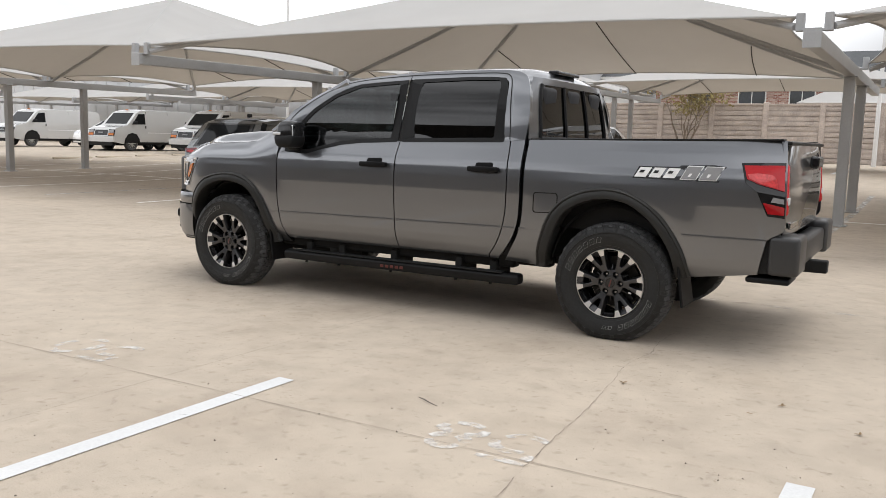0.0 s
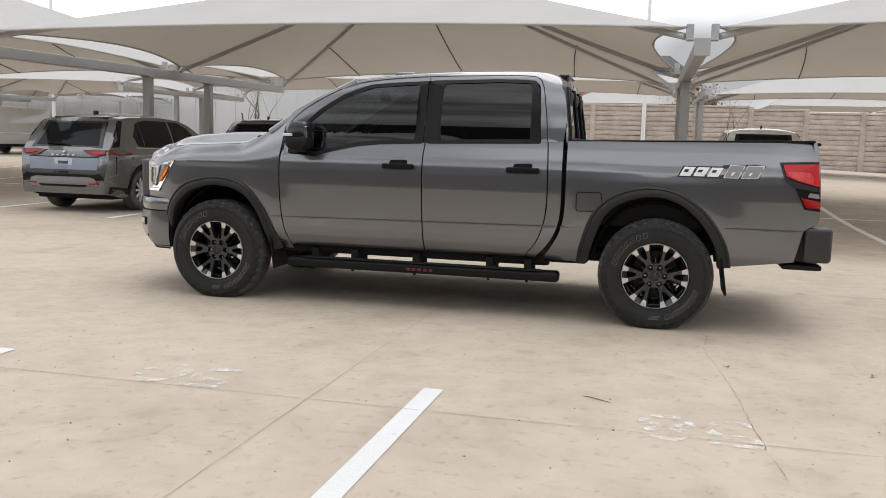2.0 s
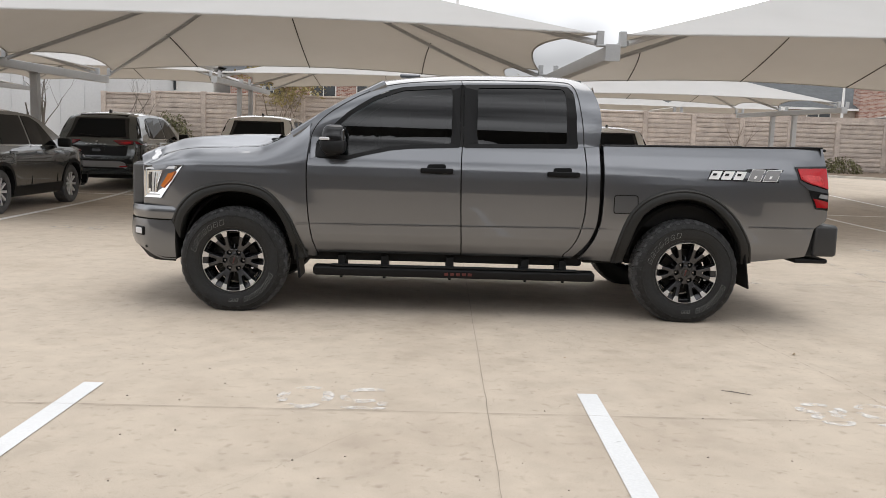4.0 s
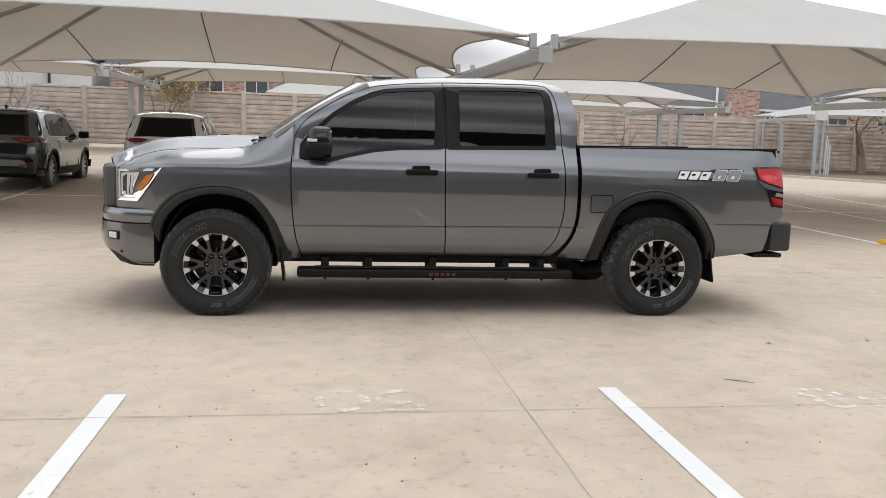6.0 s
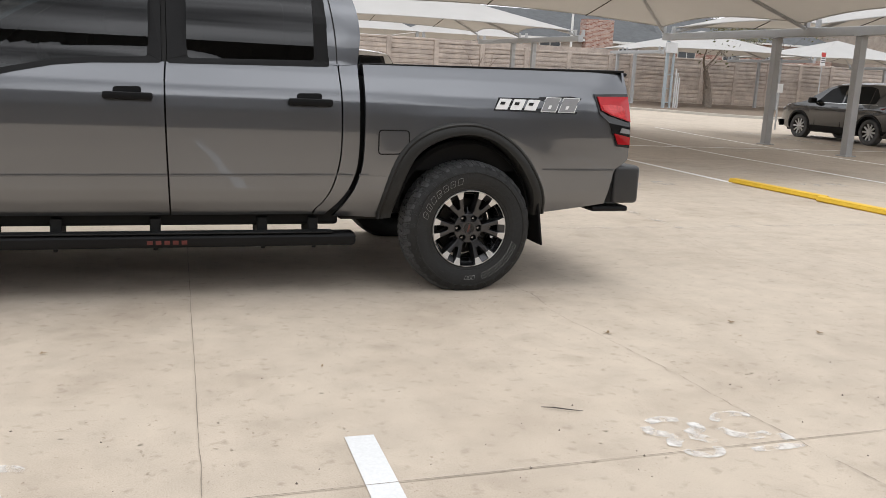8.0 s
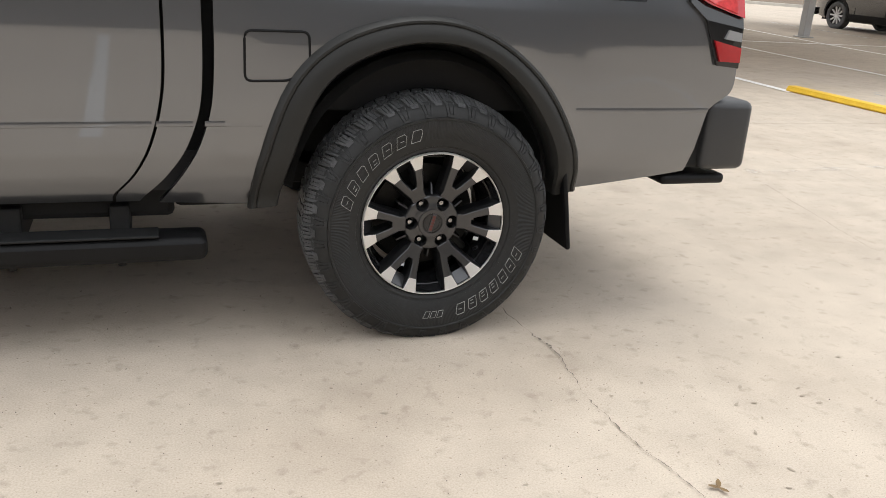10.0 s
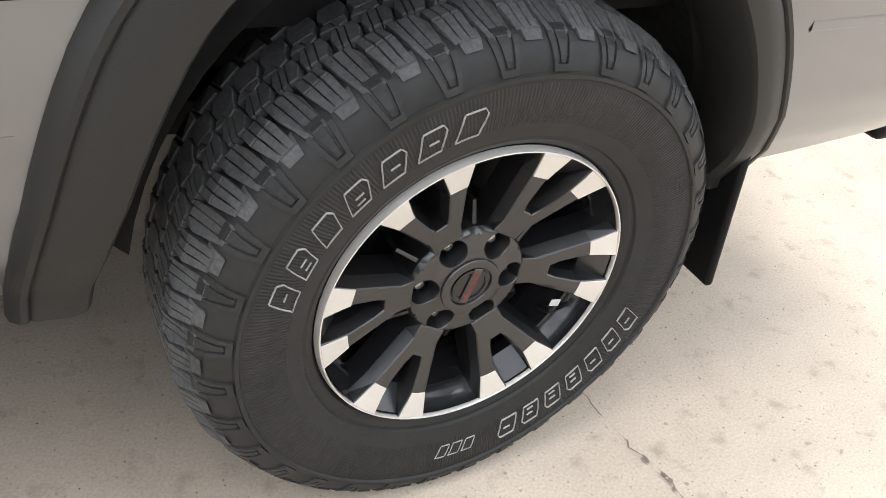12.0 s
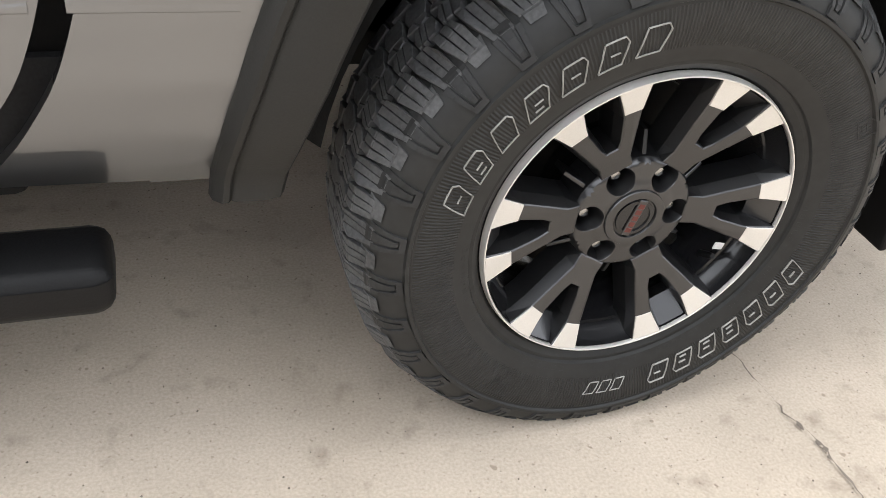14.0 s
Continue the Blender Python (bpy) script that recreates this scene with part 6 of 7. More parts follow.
def suv_spec(glass, rim, roof=None, film=None):
    film = film or TRIM
    tail = [(0.34, 1.045), (0.60, 1.062), (0.775, 1.052), (0.785, 0.985), (0.62, 0.955), (0.50, 0.965)]
    glow = [(0.52, 1.012), (0.72, 1.022), (0.74, 0.988), (0.60, 0.978)]
    corner = [(0.62, 0.66), (0.80, 0.66), (0.86, 0.56), (0.86, 0.36), (0.74, 0.36), (0.70, 0.52)]
    rear = [
        ("glass_frame", [(-0.68, 1.085), (-0.42, 1.10), (0.42, 1.10), (0.68, 1.085), (0.62, 1.28), (0.575, 1.53), (-0.575, 1.53), (-0.62, 1.28)], GLOSS_BLACK, 0.006),
        ("rear_glass", [(-0.60, 1.125), (0.60, 1.125), (0.55, 1.28), (0.50, 1.50), (-0.50, 1.50), (-0.55, 1.28)], glass, 0.012),
        ("tail_light", tail, TAIL, 0.022), ("tail_light", mirror_poly(tail), TAIL, 0.022),
        ("clear_lens", glow, RED_LENS, 0.026), ("clear_lens", mirror_poly(glow), RED_LENS, 0.026),
        ("lower_bumper", [(-0.70, 0.32), (0.70, 0.32), (0.765, 0.44), (0.775, 0.60), (0.70, 0.665), (0.60, 0.645), (-0.60, 0.645), (-0.70, 0.665), (-0.775, 0.60), (-0.765, 0.44)], TRIM, 0.016),
        ("skid_plate", [(-0.56, 0.40), (0.56, 0.40), (0.66, 0.47), (0.60, 0.575), (0.50, 0.60), (-0.50, 0.60), (-0.60, 0.575), (-0.66, 0.47)], DECAL_GREY, 0.030),
        ("bumper_slot", [(-0.42, 0.435), (0.42, 0.435), (0.46, 0.47), (-0.46, 0.47)], TRIM, 0.036),
        ("reflector", [(0.50, 0.475), (0.66, 0.485), (0.66, 0.508), (0.50, 0.498)], DARK_RED, 0.037), ("reflector", [(-0.66, 0.485), (-0.50, 0.475), (-0.50, 0.498), (-0.66, 0.508)], DARK_RED, 0.037),
        ("gate_line", [(-0.66, 0.925), (0.66, 0.925), (0.66, 0.935), (-0.66, 0.935)], DARK, 0.012),
        ("tailgate_film", [(-0.64, 0.72), (0.64, 0.72), (0.67, 0.915), (-0.67, 0.915)], film, 0.008),
        ("plate_recess", [(-0.17, 0.795), (0.17, 0.795), (0.18, 0.905), (-0.18, 0.905)], film, 0.012),
        ("plate_bar", [(-0.09, 0.81), (0.09, 0.81), (0.09, 0.86), (-0.09, 0.86)], GLOSS_BLACK, 0.016),
        ("gate_latch", [(-0.09, 0.665), (0.09, 0.665), (0.09, 0.69), (-0.09, 0.69)], GLOSS_BLACK, 0.016),
        ("emblem", [(-0.028, 1.01), (0.0, 0.996), (0.028, 1.01), (0.028, 1.03), (0.0, 1.045), (-0.028, 1.03)], NUT, 0.016),
    ] + [("emblem_bar", [(-0.24 + 0.1 * k, 0.950), (-0.185 + 0.1 * k, 0.950), (-0.185 + 0.1 * k, 0.968), (-0.24 + 0.1 * k, 0.968)], NUT, 0.014) for k in range(5)]
    front_lamp = [(0.42, 0.90), (0.80, 0.93), (0.82, 0.84), (0.45, 0.82)]
    front = [
        ("headlight", front_lamp, LED, 0.01), ("headlight", mirror_poly(front_lamp), LED, 0.01),
        ("grille", [(-0.40, 0.55), (0.40, 0.55), (0.46, 0.84), (-0.46, 0.84)], GLOSS_BLACK, 0.01),
        ("lower_bumper", [(-0.80, 0.32), (0.80, 0.32), (0.82, 0.50), (-0.82, 0.50)], TRIM, 0.03),
        ("windshield", [(-0.68, 1.125), (0.68, 1.125), (0.64, 1.29), (0.56, 1.53), (-0.56, 1.53), (-0.64, 1.29)], CAR_GLASS, 0.016),
    ]
    sv, sf = rbox(-0.57, 0.57, 0.44, 0.74, 1.585, 1.625, r=0.016, seg=3)
    spoiler = ([(x * (1 - 0.10 * (y < 0.5)), y + 0.06 * (x / 0.6) ** 2, z + 0.10 * (y - 0.385) - 0.03 * (x / 0.6) ** 2) for x, y, z in sv], sf)
    fin = rbox(-0.022, 0.022, 0.86, 0.98, 1.66, 1.725, r=0.018, seg=2)
    wiper = tube([(0.05, 0.115, 1.14), (-0.2, 0.125, 1.15), (-0.40, 0.135, 1.165)], 0.010, 6)
    return dict(top=SUV_TOP, length=4.65, axles=(0.98, 3.685), r=0.355, belt=1.04, roof=1.70, lean=0.25, shoulder=0.90, floor=0.24, rear_round=0.13, front_round=0.22,
                half=[(0.2, 0.82), (0.4, 0.895), (0.60, 0.905), (0.68, 0.918), (0.84, 0.925), (0.905, 0.915), (0.935, 0.926), (1.04, 0.895)], hatch=SUV_HATCH, nose=SUV_NOSE, glass=glass, rim=rim, mirror=(3.02, 1.05),
                windows=[[(0.86, 1.13), (1.04, 1.10), (1.04, 1.53), (0.98, 1.51), (0.80, 1.30)], [(1.07, 1.10), (1.98, 1.09), (1.98, 1.57), (1.30, 1.575), (1.07, 1.54)], [(2.06, 1.09), (3.02, 1.08), (2.62, 1.46), (2.35, 1.56), (2.06, 1.57)]],
                side_bits=[("quarter_panel_black", [(0.16, 1.10), (0.30, 1.11), (0.42, 1.30), (0.60, 1.53), (0.50, 1.55), (0.44, 1.50), (0.28, 1.30)], CAR_GLASS), ("tail_light", [(0.07, 1.055), (0.30, 1.05), (0.62, 1.005), (0.60, 0.985), (0.30, 0.96), (0.06, 0.985)], TAIL), ("bumper_side", [(0.08, 0.33), (0.54, 0.30), (0.53, 0.40), (0.30, 0.43), (0.08, 0.45)], TRIM), ("gate_line", [(0.19, 0.66), (0.197, 0.66), (0.197, 0.95), (0.19, 0.95)], DARK), ("sill_cladding", [(1.42, 0.25), (3.24, 0.25), (3.24, 0.42), (1.42, 0.42)], TRIM), ("door_handle", [(1.25, 0.965), (1.48, 0.965), (1.48, 0.995), (1.25, 0.995)], GLOSS_BLACK), ("door_handle", [(2.16, 0.955), (2.39, 0.955), (2.39, 0.985), (2.16, 0.985)], GLOSS_BLACK), ("door_gap", [(2.015, 0.43), (2.025, 0.43), (2.025, 1.09), (2.015, 1.09)], DARK), ("door_gap", [(3.02, 0.43), (3.03, 0.43), (3.03, 1.06), (3.02, 1.06)], DARK), ("belt_trim", [(0.75, 1.085), (3.02, 1.07), (3.02, 1.082), (0.75, 1.1)], CHROME)],
                rear_bits=rear, front_bits=front, extra=[("spoiler", spoiler, roof or GLOSS_BLACK), ("roof_fin", fin, GLOSS_BLACK), ("rear_wiper", wiper, TRIM)])


def van_spec():
    bezel = [(0.53, 1.075), (0.94, 1.06), (0.955, 0.75), (0.53, 0.74)]
    lamp = [(0.57, 1.055), (0.90, 1.045), (0.92, 0.91), (0.57, 0.91)]
    amber = [(0.57, 0.885), (0.925, 0.885), (0.93, 0.775), (0.57, 0.765)]
    front = [
        ("grille_surround", [(-0.54, 0.73), (0.54, 0.73), (0.52, 1.085), (-0.52, 1.085)], LIGHT_RIM, 0.022),
        ("grille", [(-0.48, 0.78), (0.48, 0.78), (0.46, 1.035), (-0.46, 1.035)], GLOSS_BLACK, 0.032), ("grille_bar", [(-0.16, 0.88), (0.16, 0.88), (0.16, 0.94), (-0.16, 0.94)], DECAL_GREY, 0.042),
        ("lamp_bezel", bezel, TRIM, 0.018), ("lamp_bezel", mirror_poly(bezel), TRIM, 0.018),
        ("headlight", lamp, DECAL_GREY, 0.027), ("headlight", mirror_poly(lamp), DECAL_GREY, 0.027),
        ("turn_signal", amber, AMBER, 0.027), ("turn_signal", mirror_poly(amber), AMBER, 0.027),
        ("front_bumper", [(-0.97, 0.44), (0.97, 0.44), (0.98, 0.685), (-0.98, 0.685)], LIGHT_RIM, 0.08), ("air_dam", [(-0.86, 0.27), (0.86, 0.27), (0.90, 0.44), (-0.90, 0.44)], TRIM, 0.045),
        ("windshield", [(-0.80, 1.36), (0.80, 1.36), (0.74, 1.93), (-0.74, 1.93)], CAR_GLASS, 0.012),
    ]
    nose = VAN_NOSE + [(1.27, 4.95), (1.35, 4.80), (1.95, 4.25)]
    return dict(top=VAN_TOP, length=5.72, axles=(1.15, 4.58), r=0.37, belt=1.32, roof=2.13, lean=0.10, shoulder=0.94, floor=0.34, rear_round=0.04, front_round=0.10,
                half=[(0.2, 0.93), (0.5, 0.985), (0.9, 1.0), (1.32, 0.985)], hatch=[(0.3, 0.0), (2.1, 0.15)], nose=nose, glass=CAR_GLASS, rim=STEEL_WHEEL, mirror=(4.45, 1.35),
                windows=[[(3.72, 1.36), (4.58, 1.34), (4.12, 1.88), (3.72, 1.90)]],
                # flat dark plates paint the shade in the front arch and the sill gap
                side_bits=[("door_gap", [(3.63, 0.45), (3.642, 0.45), (3.642, 2.0), (3.63, 2.0)], DARK), ("door_gap", [(2.2, 0.45), (2.21, 0.45), (2.21, 2.0), (2.2, 2.0)], DARK), ("door_handle", [(3.68, 1.15), (3.74, 1.15), (3.74, 1.28), (3.68, 1.28)], TRIM), ("body_rib", [(0.2, 0.92), (3.6, 0.92), (3.6, 0.945), (0.2, 0.945)], DECAL_WHITE), ("sill", [(1.6, 0.34), (4.1, 0.34), (4.1, 0.45), (1.6, 0.45)], TRIM), ("wheel_well", [(4.10, 0.40), (4.12, 0.60), (4.30, 0.84), (4.58, 0.92), (4.86, 0.84), (5.04, 0.60), (5.06, 0.40)], DARK)],
                rear_bits=[], front_bits=front, extra=[("roof_lamp", rbox(-0.05, 0.05, 4.0, 4.12, 2.08, 2.12, r=0.01), AMBER)])


# tailgate film; its blue-grey colour includes a painted sky reflection
sky_tinted_film = car_paint("sky_blue_grey_film", (0.26, 0.29, 0.36), metal=0.3)
GREY_CAR = car_paint("slate_grey_paint", (0.115, 0.121, 0.124), metal=0.7)
DARK_CAR = car_paint("green_black_paint", (0.075, 0.083, 0.083), metal=0.7)
WHITE_CAR = car_paint("pearl_white_paint", (0.80, 0.79, 0.77), metal=0.0)
BLACK_CAR = car_paint("black_paint", (0.006, 0.006, 0.0065), metal=0.0)
VAN_WHITE = car_paint("fleet_white_paint", (0.54, 0.54, 0.53), metal=0.0)


def park(kind, x, y, label, paint, spec, turn=0.0, cat="suv"):
    return car(kind, pose(x, y, ground_z(x, y + 2 if turn == 0 else y - 2), 0, 0, turn), label, cat, paint, spec)


gs = suv_spec(CAR_GLASS, LIGHT_RIM, film=sky_tinted_film)
park("suv", -6.05, 5.95, "slate grey compact suv with wrapped tailgate under the canopy", GREY_CAR, gs)
park("suv", -5.6, 12.0, "dark green-black compact suv parked beyond the grey one", DARK_CAR, suv_spec(CAR_GLASS, LIGHT_RIM))
park("suv", -2.42, 13.2, "pale pearl suv with dark rear glass beneath the canopy", WHITE_CAR, suv_spec(CAR_GLASS, ALLOY, WHITE_CAR, WHITE_CAR))
park("suv", 5.85, 13.2, "pearl white suv with black lower bumper", WHITE_CAR, suv_spec(CAR_GLASS, ALLOY, WHITE_CAR, WHITE_CAR))
park("suv", 20.85, 12.55, "gloss black suv with silver wheels beside the posts", BLACK_CAR, suv_spec(CAR_GLASS, LIGHT_RIM))
for x in (-39.3, -31.2, -25.3):
    park("cargo_van", x, 29.2, "white cargo van with blank sides and chrome bumper", VAN_WHITE, van_spec(), 180, "van")
park("suv", -33.25, 28.6, "white suv parked between the vans", WHITE_CAR, suv_spec(CAR_GLASS, LIGHT_RIM), 180)

# ---- wall, houses, planting ----
STONE = shader("precast_stone", (0.46, 0.395, 0.345), rough=0.9, vary=0.22, scale=1.6, fine=16, bump=0.8, island=0.16, tint=(0.41, 0.35, 0.31))
def brick_wall_shader(name, red, pale, mortar):
    """Mottled brickwork laid over upright faces."""
    m = shader(name, red, rough=0.9, vary=0.2, scale=2, fine=14, bump=0.2)
    nt = m.node_tree
    b = nt.nodes["Principled BSDF"]
    tc, sep, com, add, tex = (nt.nodes.new(k) for k in ("ShaderNodeTexCoord", "ShaderNodeSeparateXYZ", "ShaderNodeCombineXYZ", "ShaderNodeMath", "ShaderNodeTexBrick"))
    nt.links.new(tc.outputs["Object"], sep.inputs[0])
    nt.links.new(sep.outputs["X"], add.inputs[0])
    nt.links.new(sep.outputs["Y"], add.inputs[1])
    nt.links.new(add.outputs[0], com.inputs["X"])
    nt.links.new(sep.outputs["Z"], com.inputs["Y"])
    nt.links.new(com.outputs[0], tex.inputs["Vector"])
    for key, value in (("Scale", 1.0), ("Brick Width", 0.30), ("Row Height", 0.105), ("Mortar Size", 0.014), ("Bias", -0.15)):
        tex.inputs[key].default_value = value
    tex.inputs["Color1"].default_value, tex.inputs["Color2"].default_value, tex.inputs["Mortar"].default_value = (*red, 1), (*pale, 1), (*mortar, 1)
    nt.links.new(tex.outputs["Color"], b.inputs["Base Color"])
    return m


BRICK = brick_wall_shader("red_brick", (0.25, 0.10, 0.07), (0.50, 0.36, 0.30), (0.45, 0.41, 0.37))
BEIGE_BRICK = shader("buff_brick", (0.36, 0.31, 0.265), rough=0.9, vary=0.25, scale=2.0, fine=14, bump=0.3)
STUCCO = shader("light_stucco", (0.72, 0.72, 0.70), rough=0.9, vary=0.05, scale=1.5, fine=60, bump=0.1)
METAL_WALL = shader("grey_metal_siding", (0.56, 0.57, 0.58), rough=0.5, vary=0.05, scale=0.4, fine=8)
SHINGLE = shader("dark_shingle", (0.09, 0.095, 0.10), rough=0.95, vary=0.2, scale=2, fine=20, bump=0.3)
GLASS_FAR = shader("far_window_glass", (0.04, 0.045, 0.05), rough=0.08, vary=0.2)
BARK = shader("grey_bark", (0.12, 0.105, 0.09), rough=0.95, vary=0.3, scale=6, fine=60, bump=0.6)
PALE_BARK = shader("pale_grey_bark", (0.24, 0.20, 0.165), rough=0.95, vary=0.3, scale=6, fine=60, bump=0.6)
TWIG = shader("pale_twig", (0.20, 0.16, 0.125), rough=0.95, vary=0.25, scale=8)
TAN_LEAF = shader("tan_olive_leaf", (0.27, 0.235, 0.09), rough=0.7, vary=0.35, scale=3, island=0.4, tint=(0.2, 0.13, 0.06))
LEAF = shader("olive_leaf", (0.16, 0.17, 0.07), rough=0.6, vary=0.35, scale=3, island=0.5, tint=(0.13, 0.10, 0.04))
DRY = shader("dry_leaf", (0.20, 0.13, 0.06), rough=0.8, vary=0.3, scale=5, island=0.5)
SOIL = shader("mulch", (0.16, 0.12, 0.085), rough=1.0, vary=0.3, scale=3, fine=40, bump=0.6)
ASPHALT = shader("far_asphalt", (0.16, 0.155, 0.15), rough=0.9, vary=0.1, scale=1)

# near-black surface of the added wall, dark only for its reflection
DARK_WALL = shader("dark_reflected_wall", (0.05, 0.044, 0.038), rough=0.9, vary=0.25, scale=0.8, fine=6)
wall_rnd = random.Random(11)


def stone_wall(x0, x1, y, height, name, label):
    """Precast wall: posts with caps and stacked rough-faced planks between them."""
    w = tagged(part(name, box(x0, x1, y + 0.10, y + 0.16, ground_z(x0, y) - 0.3, ground_z((x0 + x1) / 2, y) + height - 0.25), STONE), label, "wall", kind="structure")
    n = max(1, round((x1 - x0) / 3.0))
    pitch = (x1 - x0) / n
    for i in range(n + 1):
        x = x0 + pitch * i
        g = ground_z(x, y)
        part("post", rbox(x - 0.15, x + 0.15, y - 0.08, y + 0.30, g - 0.3, g + height + 0.06, r=0.03, seg=1), STONE, w)
    courses = 11
    for i in range(n):
        x = x0 + pitch * i
        g = ground_z(x + pitch / 2, y)
        step = round(g / 0.15) * 0.15
        for k in range(courses):
            h = (height - 0.12) / courses
            z = step + h * k
            cut = [0] + sorted(wall_rnd.uniform(0.2, 0.8) for _ in range(2)) + [1]
            vs, fs = [], []
            o = wall_rnd.uniform(-0.012, 0.018)
            nx = 8
            prof = [(0.02, 0.03), (0.08, 0.0), (0.45, -0.015), (0.9, 0.0), (0.98, 0.03)]
            for q in range(nx + 1):
                xx = x + 0.15 + (pitch - 0.3) * q / nx
                for p, d in prof:
                    vs.append((xx, y + d + o + wall_rnd.uniform(-0.012, 0.012), z + h * p + wall_rnd.uniform(-0.008, 0.008)))
            for q in range(nx):
                for p in range(4):
                    fs.append((q * 5 + p, (q + 1) * 5 + p, (q + 1) * 5 + p + 1, q * 5 + p + 1))
            part("plank", (vs, fs), STONE, w)
        part("cap", rbox(x + 0.12, x + pitch - 0.12, y - 0.06, y + 0.28, step + height - 0.12, step + height, r=0.02, seg=1), STONE, w)
    return w


stone_wall(-17.6, 29.4, 45.0, 3.2, "wall_north", "tan precast stone wall with posts and caps")
stone_wall(31.5, 76.5, 51.0, 3.5, "wall_northeast", "tan precast stone wall beyond the gate")


def window_unit(parent, x, z, w, h, y):
    f = part("window", box(x - w / 2 - 0.08, x + w / 2 + 0.08, y - 0.06, y + 0.02, z - 0.08, z + h + 0.08), STUCCO, parent)
    part("pane", box(x - w / 2, x + w / 2, y - 0.075, y - 0.05, z, z + h), GLASS_FAR, f)
    part("mullion", box(x - 0.03, x + 0.03, y - 0.085, y - 0.05, z, z + h), STUCCO, f)


def house(name, x0, x1, y, z_eave, depth, wall_mat, roof_mat, label, windows, ridge=2.4, chimney=None):
    t = thing(name, pose(0, 0, 0), label, "house", "houses behind the wall")
    part("wall", box(x0, x1, y, y + depth, 0, z_eave), wall_mat, t)
    o = 0.5
    v = [(x0 - o, y - o, z_eave - 0.1), (x1 + o, y - o, z_eave - 0.1), (x1 + o, y + depth + o, z_eave - 0.1), (x0 - o, y + depth + o, z_eave - 0.1), (x0 + 2.0, y + depth / 2, z_eave + ridge), (x1 - 2.0, y + depth / 2, z_eave + ridge)]
    part("roof", (v, [(0, 1, 5, 4), (1, 2, 5), (2, 3, 4, 5), (3, 0, 4), (3, 2, 1, 0)]), roof_mat, t)
    part("fascia", box(x0 - o, x1 + o, y - o - 0.03, y - o, z_eave - 0.25, z_eave - 0.08), STUCCO, t)
    for x, z, w, h in windows:
        window_unit(t, x, z, w, h, y)
    if chimney:
        part("chimney", rbox(chimney[0], chimney[1], y - 0.6, y + 0.6, 0, chimney[2], r=0.03, seg=1), BRICK, t)
    return t


house("brick_house", -13.5, 6.5, 60, 6.2, 10, BRICK, SHINGLE, "red brick house with white framed windows", [(-10.2, 4.3, 1.6, 1.3), (-6.4, 4.3, 1.8, 1.3), (-3.0, 4.3, 1.6, 1.3), (0.8, 4.3, 1.6, 1.3), (4.2, 4.3, 1.5, 1.3)])
house("white_house", -24.5, -14.8, 60, 6.6, 10, STUCCO, SHINGLE, "white stucco house with dark windows", [(-18.6, 4.6, 2.0, 0.9), (-22.0, 4.6, 1.8, 0.9)])
house("dark_house", 22.0, 45.0, 62, 5.0, 12, BEIGE_BRICK, SHINGLE, "low house with dark shingle roof and brick chimney", [(27.0, 3.4, 1.8, 1.3), (33.0, 3.4, 1.8, 1.3), (40.5, 3.4, 1.8, 1.3)], 2.6, (36.0, 38.6, 6.6))
house("brick_house", 46.0, 66.0, 66, 6.0, 12, BRICK, SHINGLE, "red brick house with white framed windows", [(49.0, 4.0, 1.8, 1.5), (54.0, 4.0, 1.8, 1.5), (59.0, 4.0, 1.8, 1.5)])
house("brick_house", 68.0, 84.0, 60, 8.5, 12, BEIGE_BRICK, SHINGLE, "tall buff brick house with paired windows", [(71.0, 4.5, 2.2, 2.0), (76.0, 4.5, 2.2, 2.0), (71.0, 7.0, 2.2, 1.2)])

warehouse = thing("warehouse", pose(-50, 46, 0), "long pale grey metal clad warehouse", "warehouse")
part("wall", box(-38, 32.2, 0, 14, 0, 7.2), METAL_WALL, warehouse)
part("roof", box(-38.3, 32.5, -0.3, 14.3, 7.2, 7.45), STEEL, warehouse)
for k in range(48):
    part("rib", box(-37.8 + 1.46 * k, -37.72 + 1.46 * k, -0.05, 0.0, 0, 7.2), METAL_WALL, warehouse)


def branch(rnd, p, d, length, r, depth, out, tips):
    pts, rs = [p], [r]
    for i in range(4):
        d = (d + Vector((rnd.uniform(-.22, .22), rnd.uniform(-.22, .22), rnd.uniform(-.06, .16)))).normalized()
        p = p + d * length / 4
        pts.append(p)
        rs.append(r * (1 - 0.13 * (i + 1)))
    out.append(tube(pts, rs, 6 if depth > 1 else 4))
    if depth == 0:
        tips.append(p)
        return
    for k in range(rnd.choice((2, 3))):
        a = rnd.uniform(0, math.tau)
        nd = (d + 0.75 * Vector((math.cos(a), math.sin(a), rnd.uniform(0.0, 0.5)))).normalized()
        branch(rnd, pts[rnd.choice((2, 3, 4, 4))], nd, length * rnd.uniform(0.55, 0.8), rs[-1] * 0.72, depth - 1, out, tips)


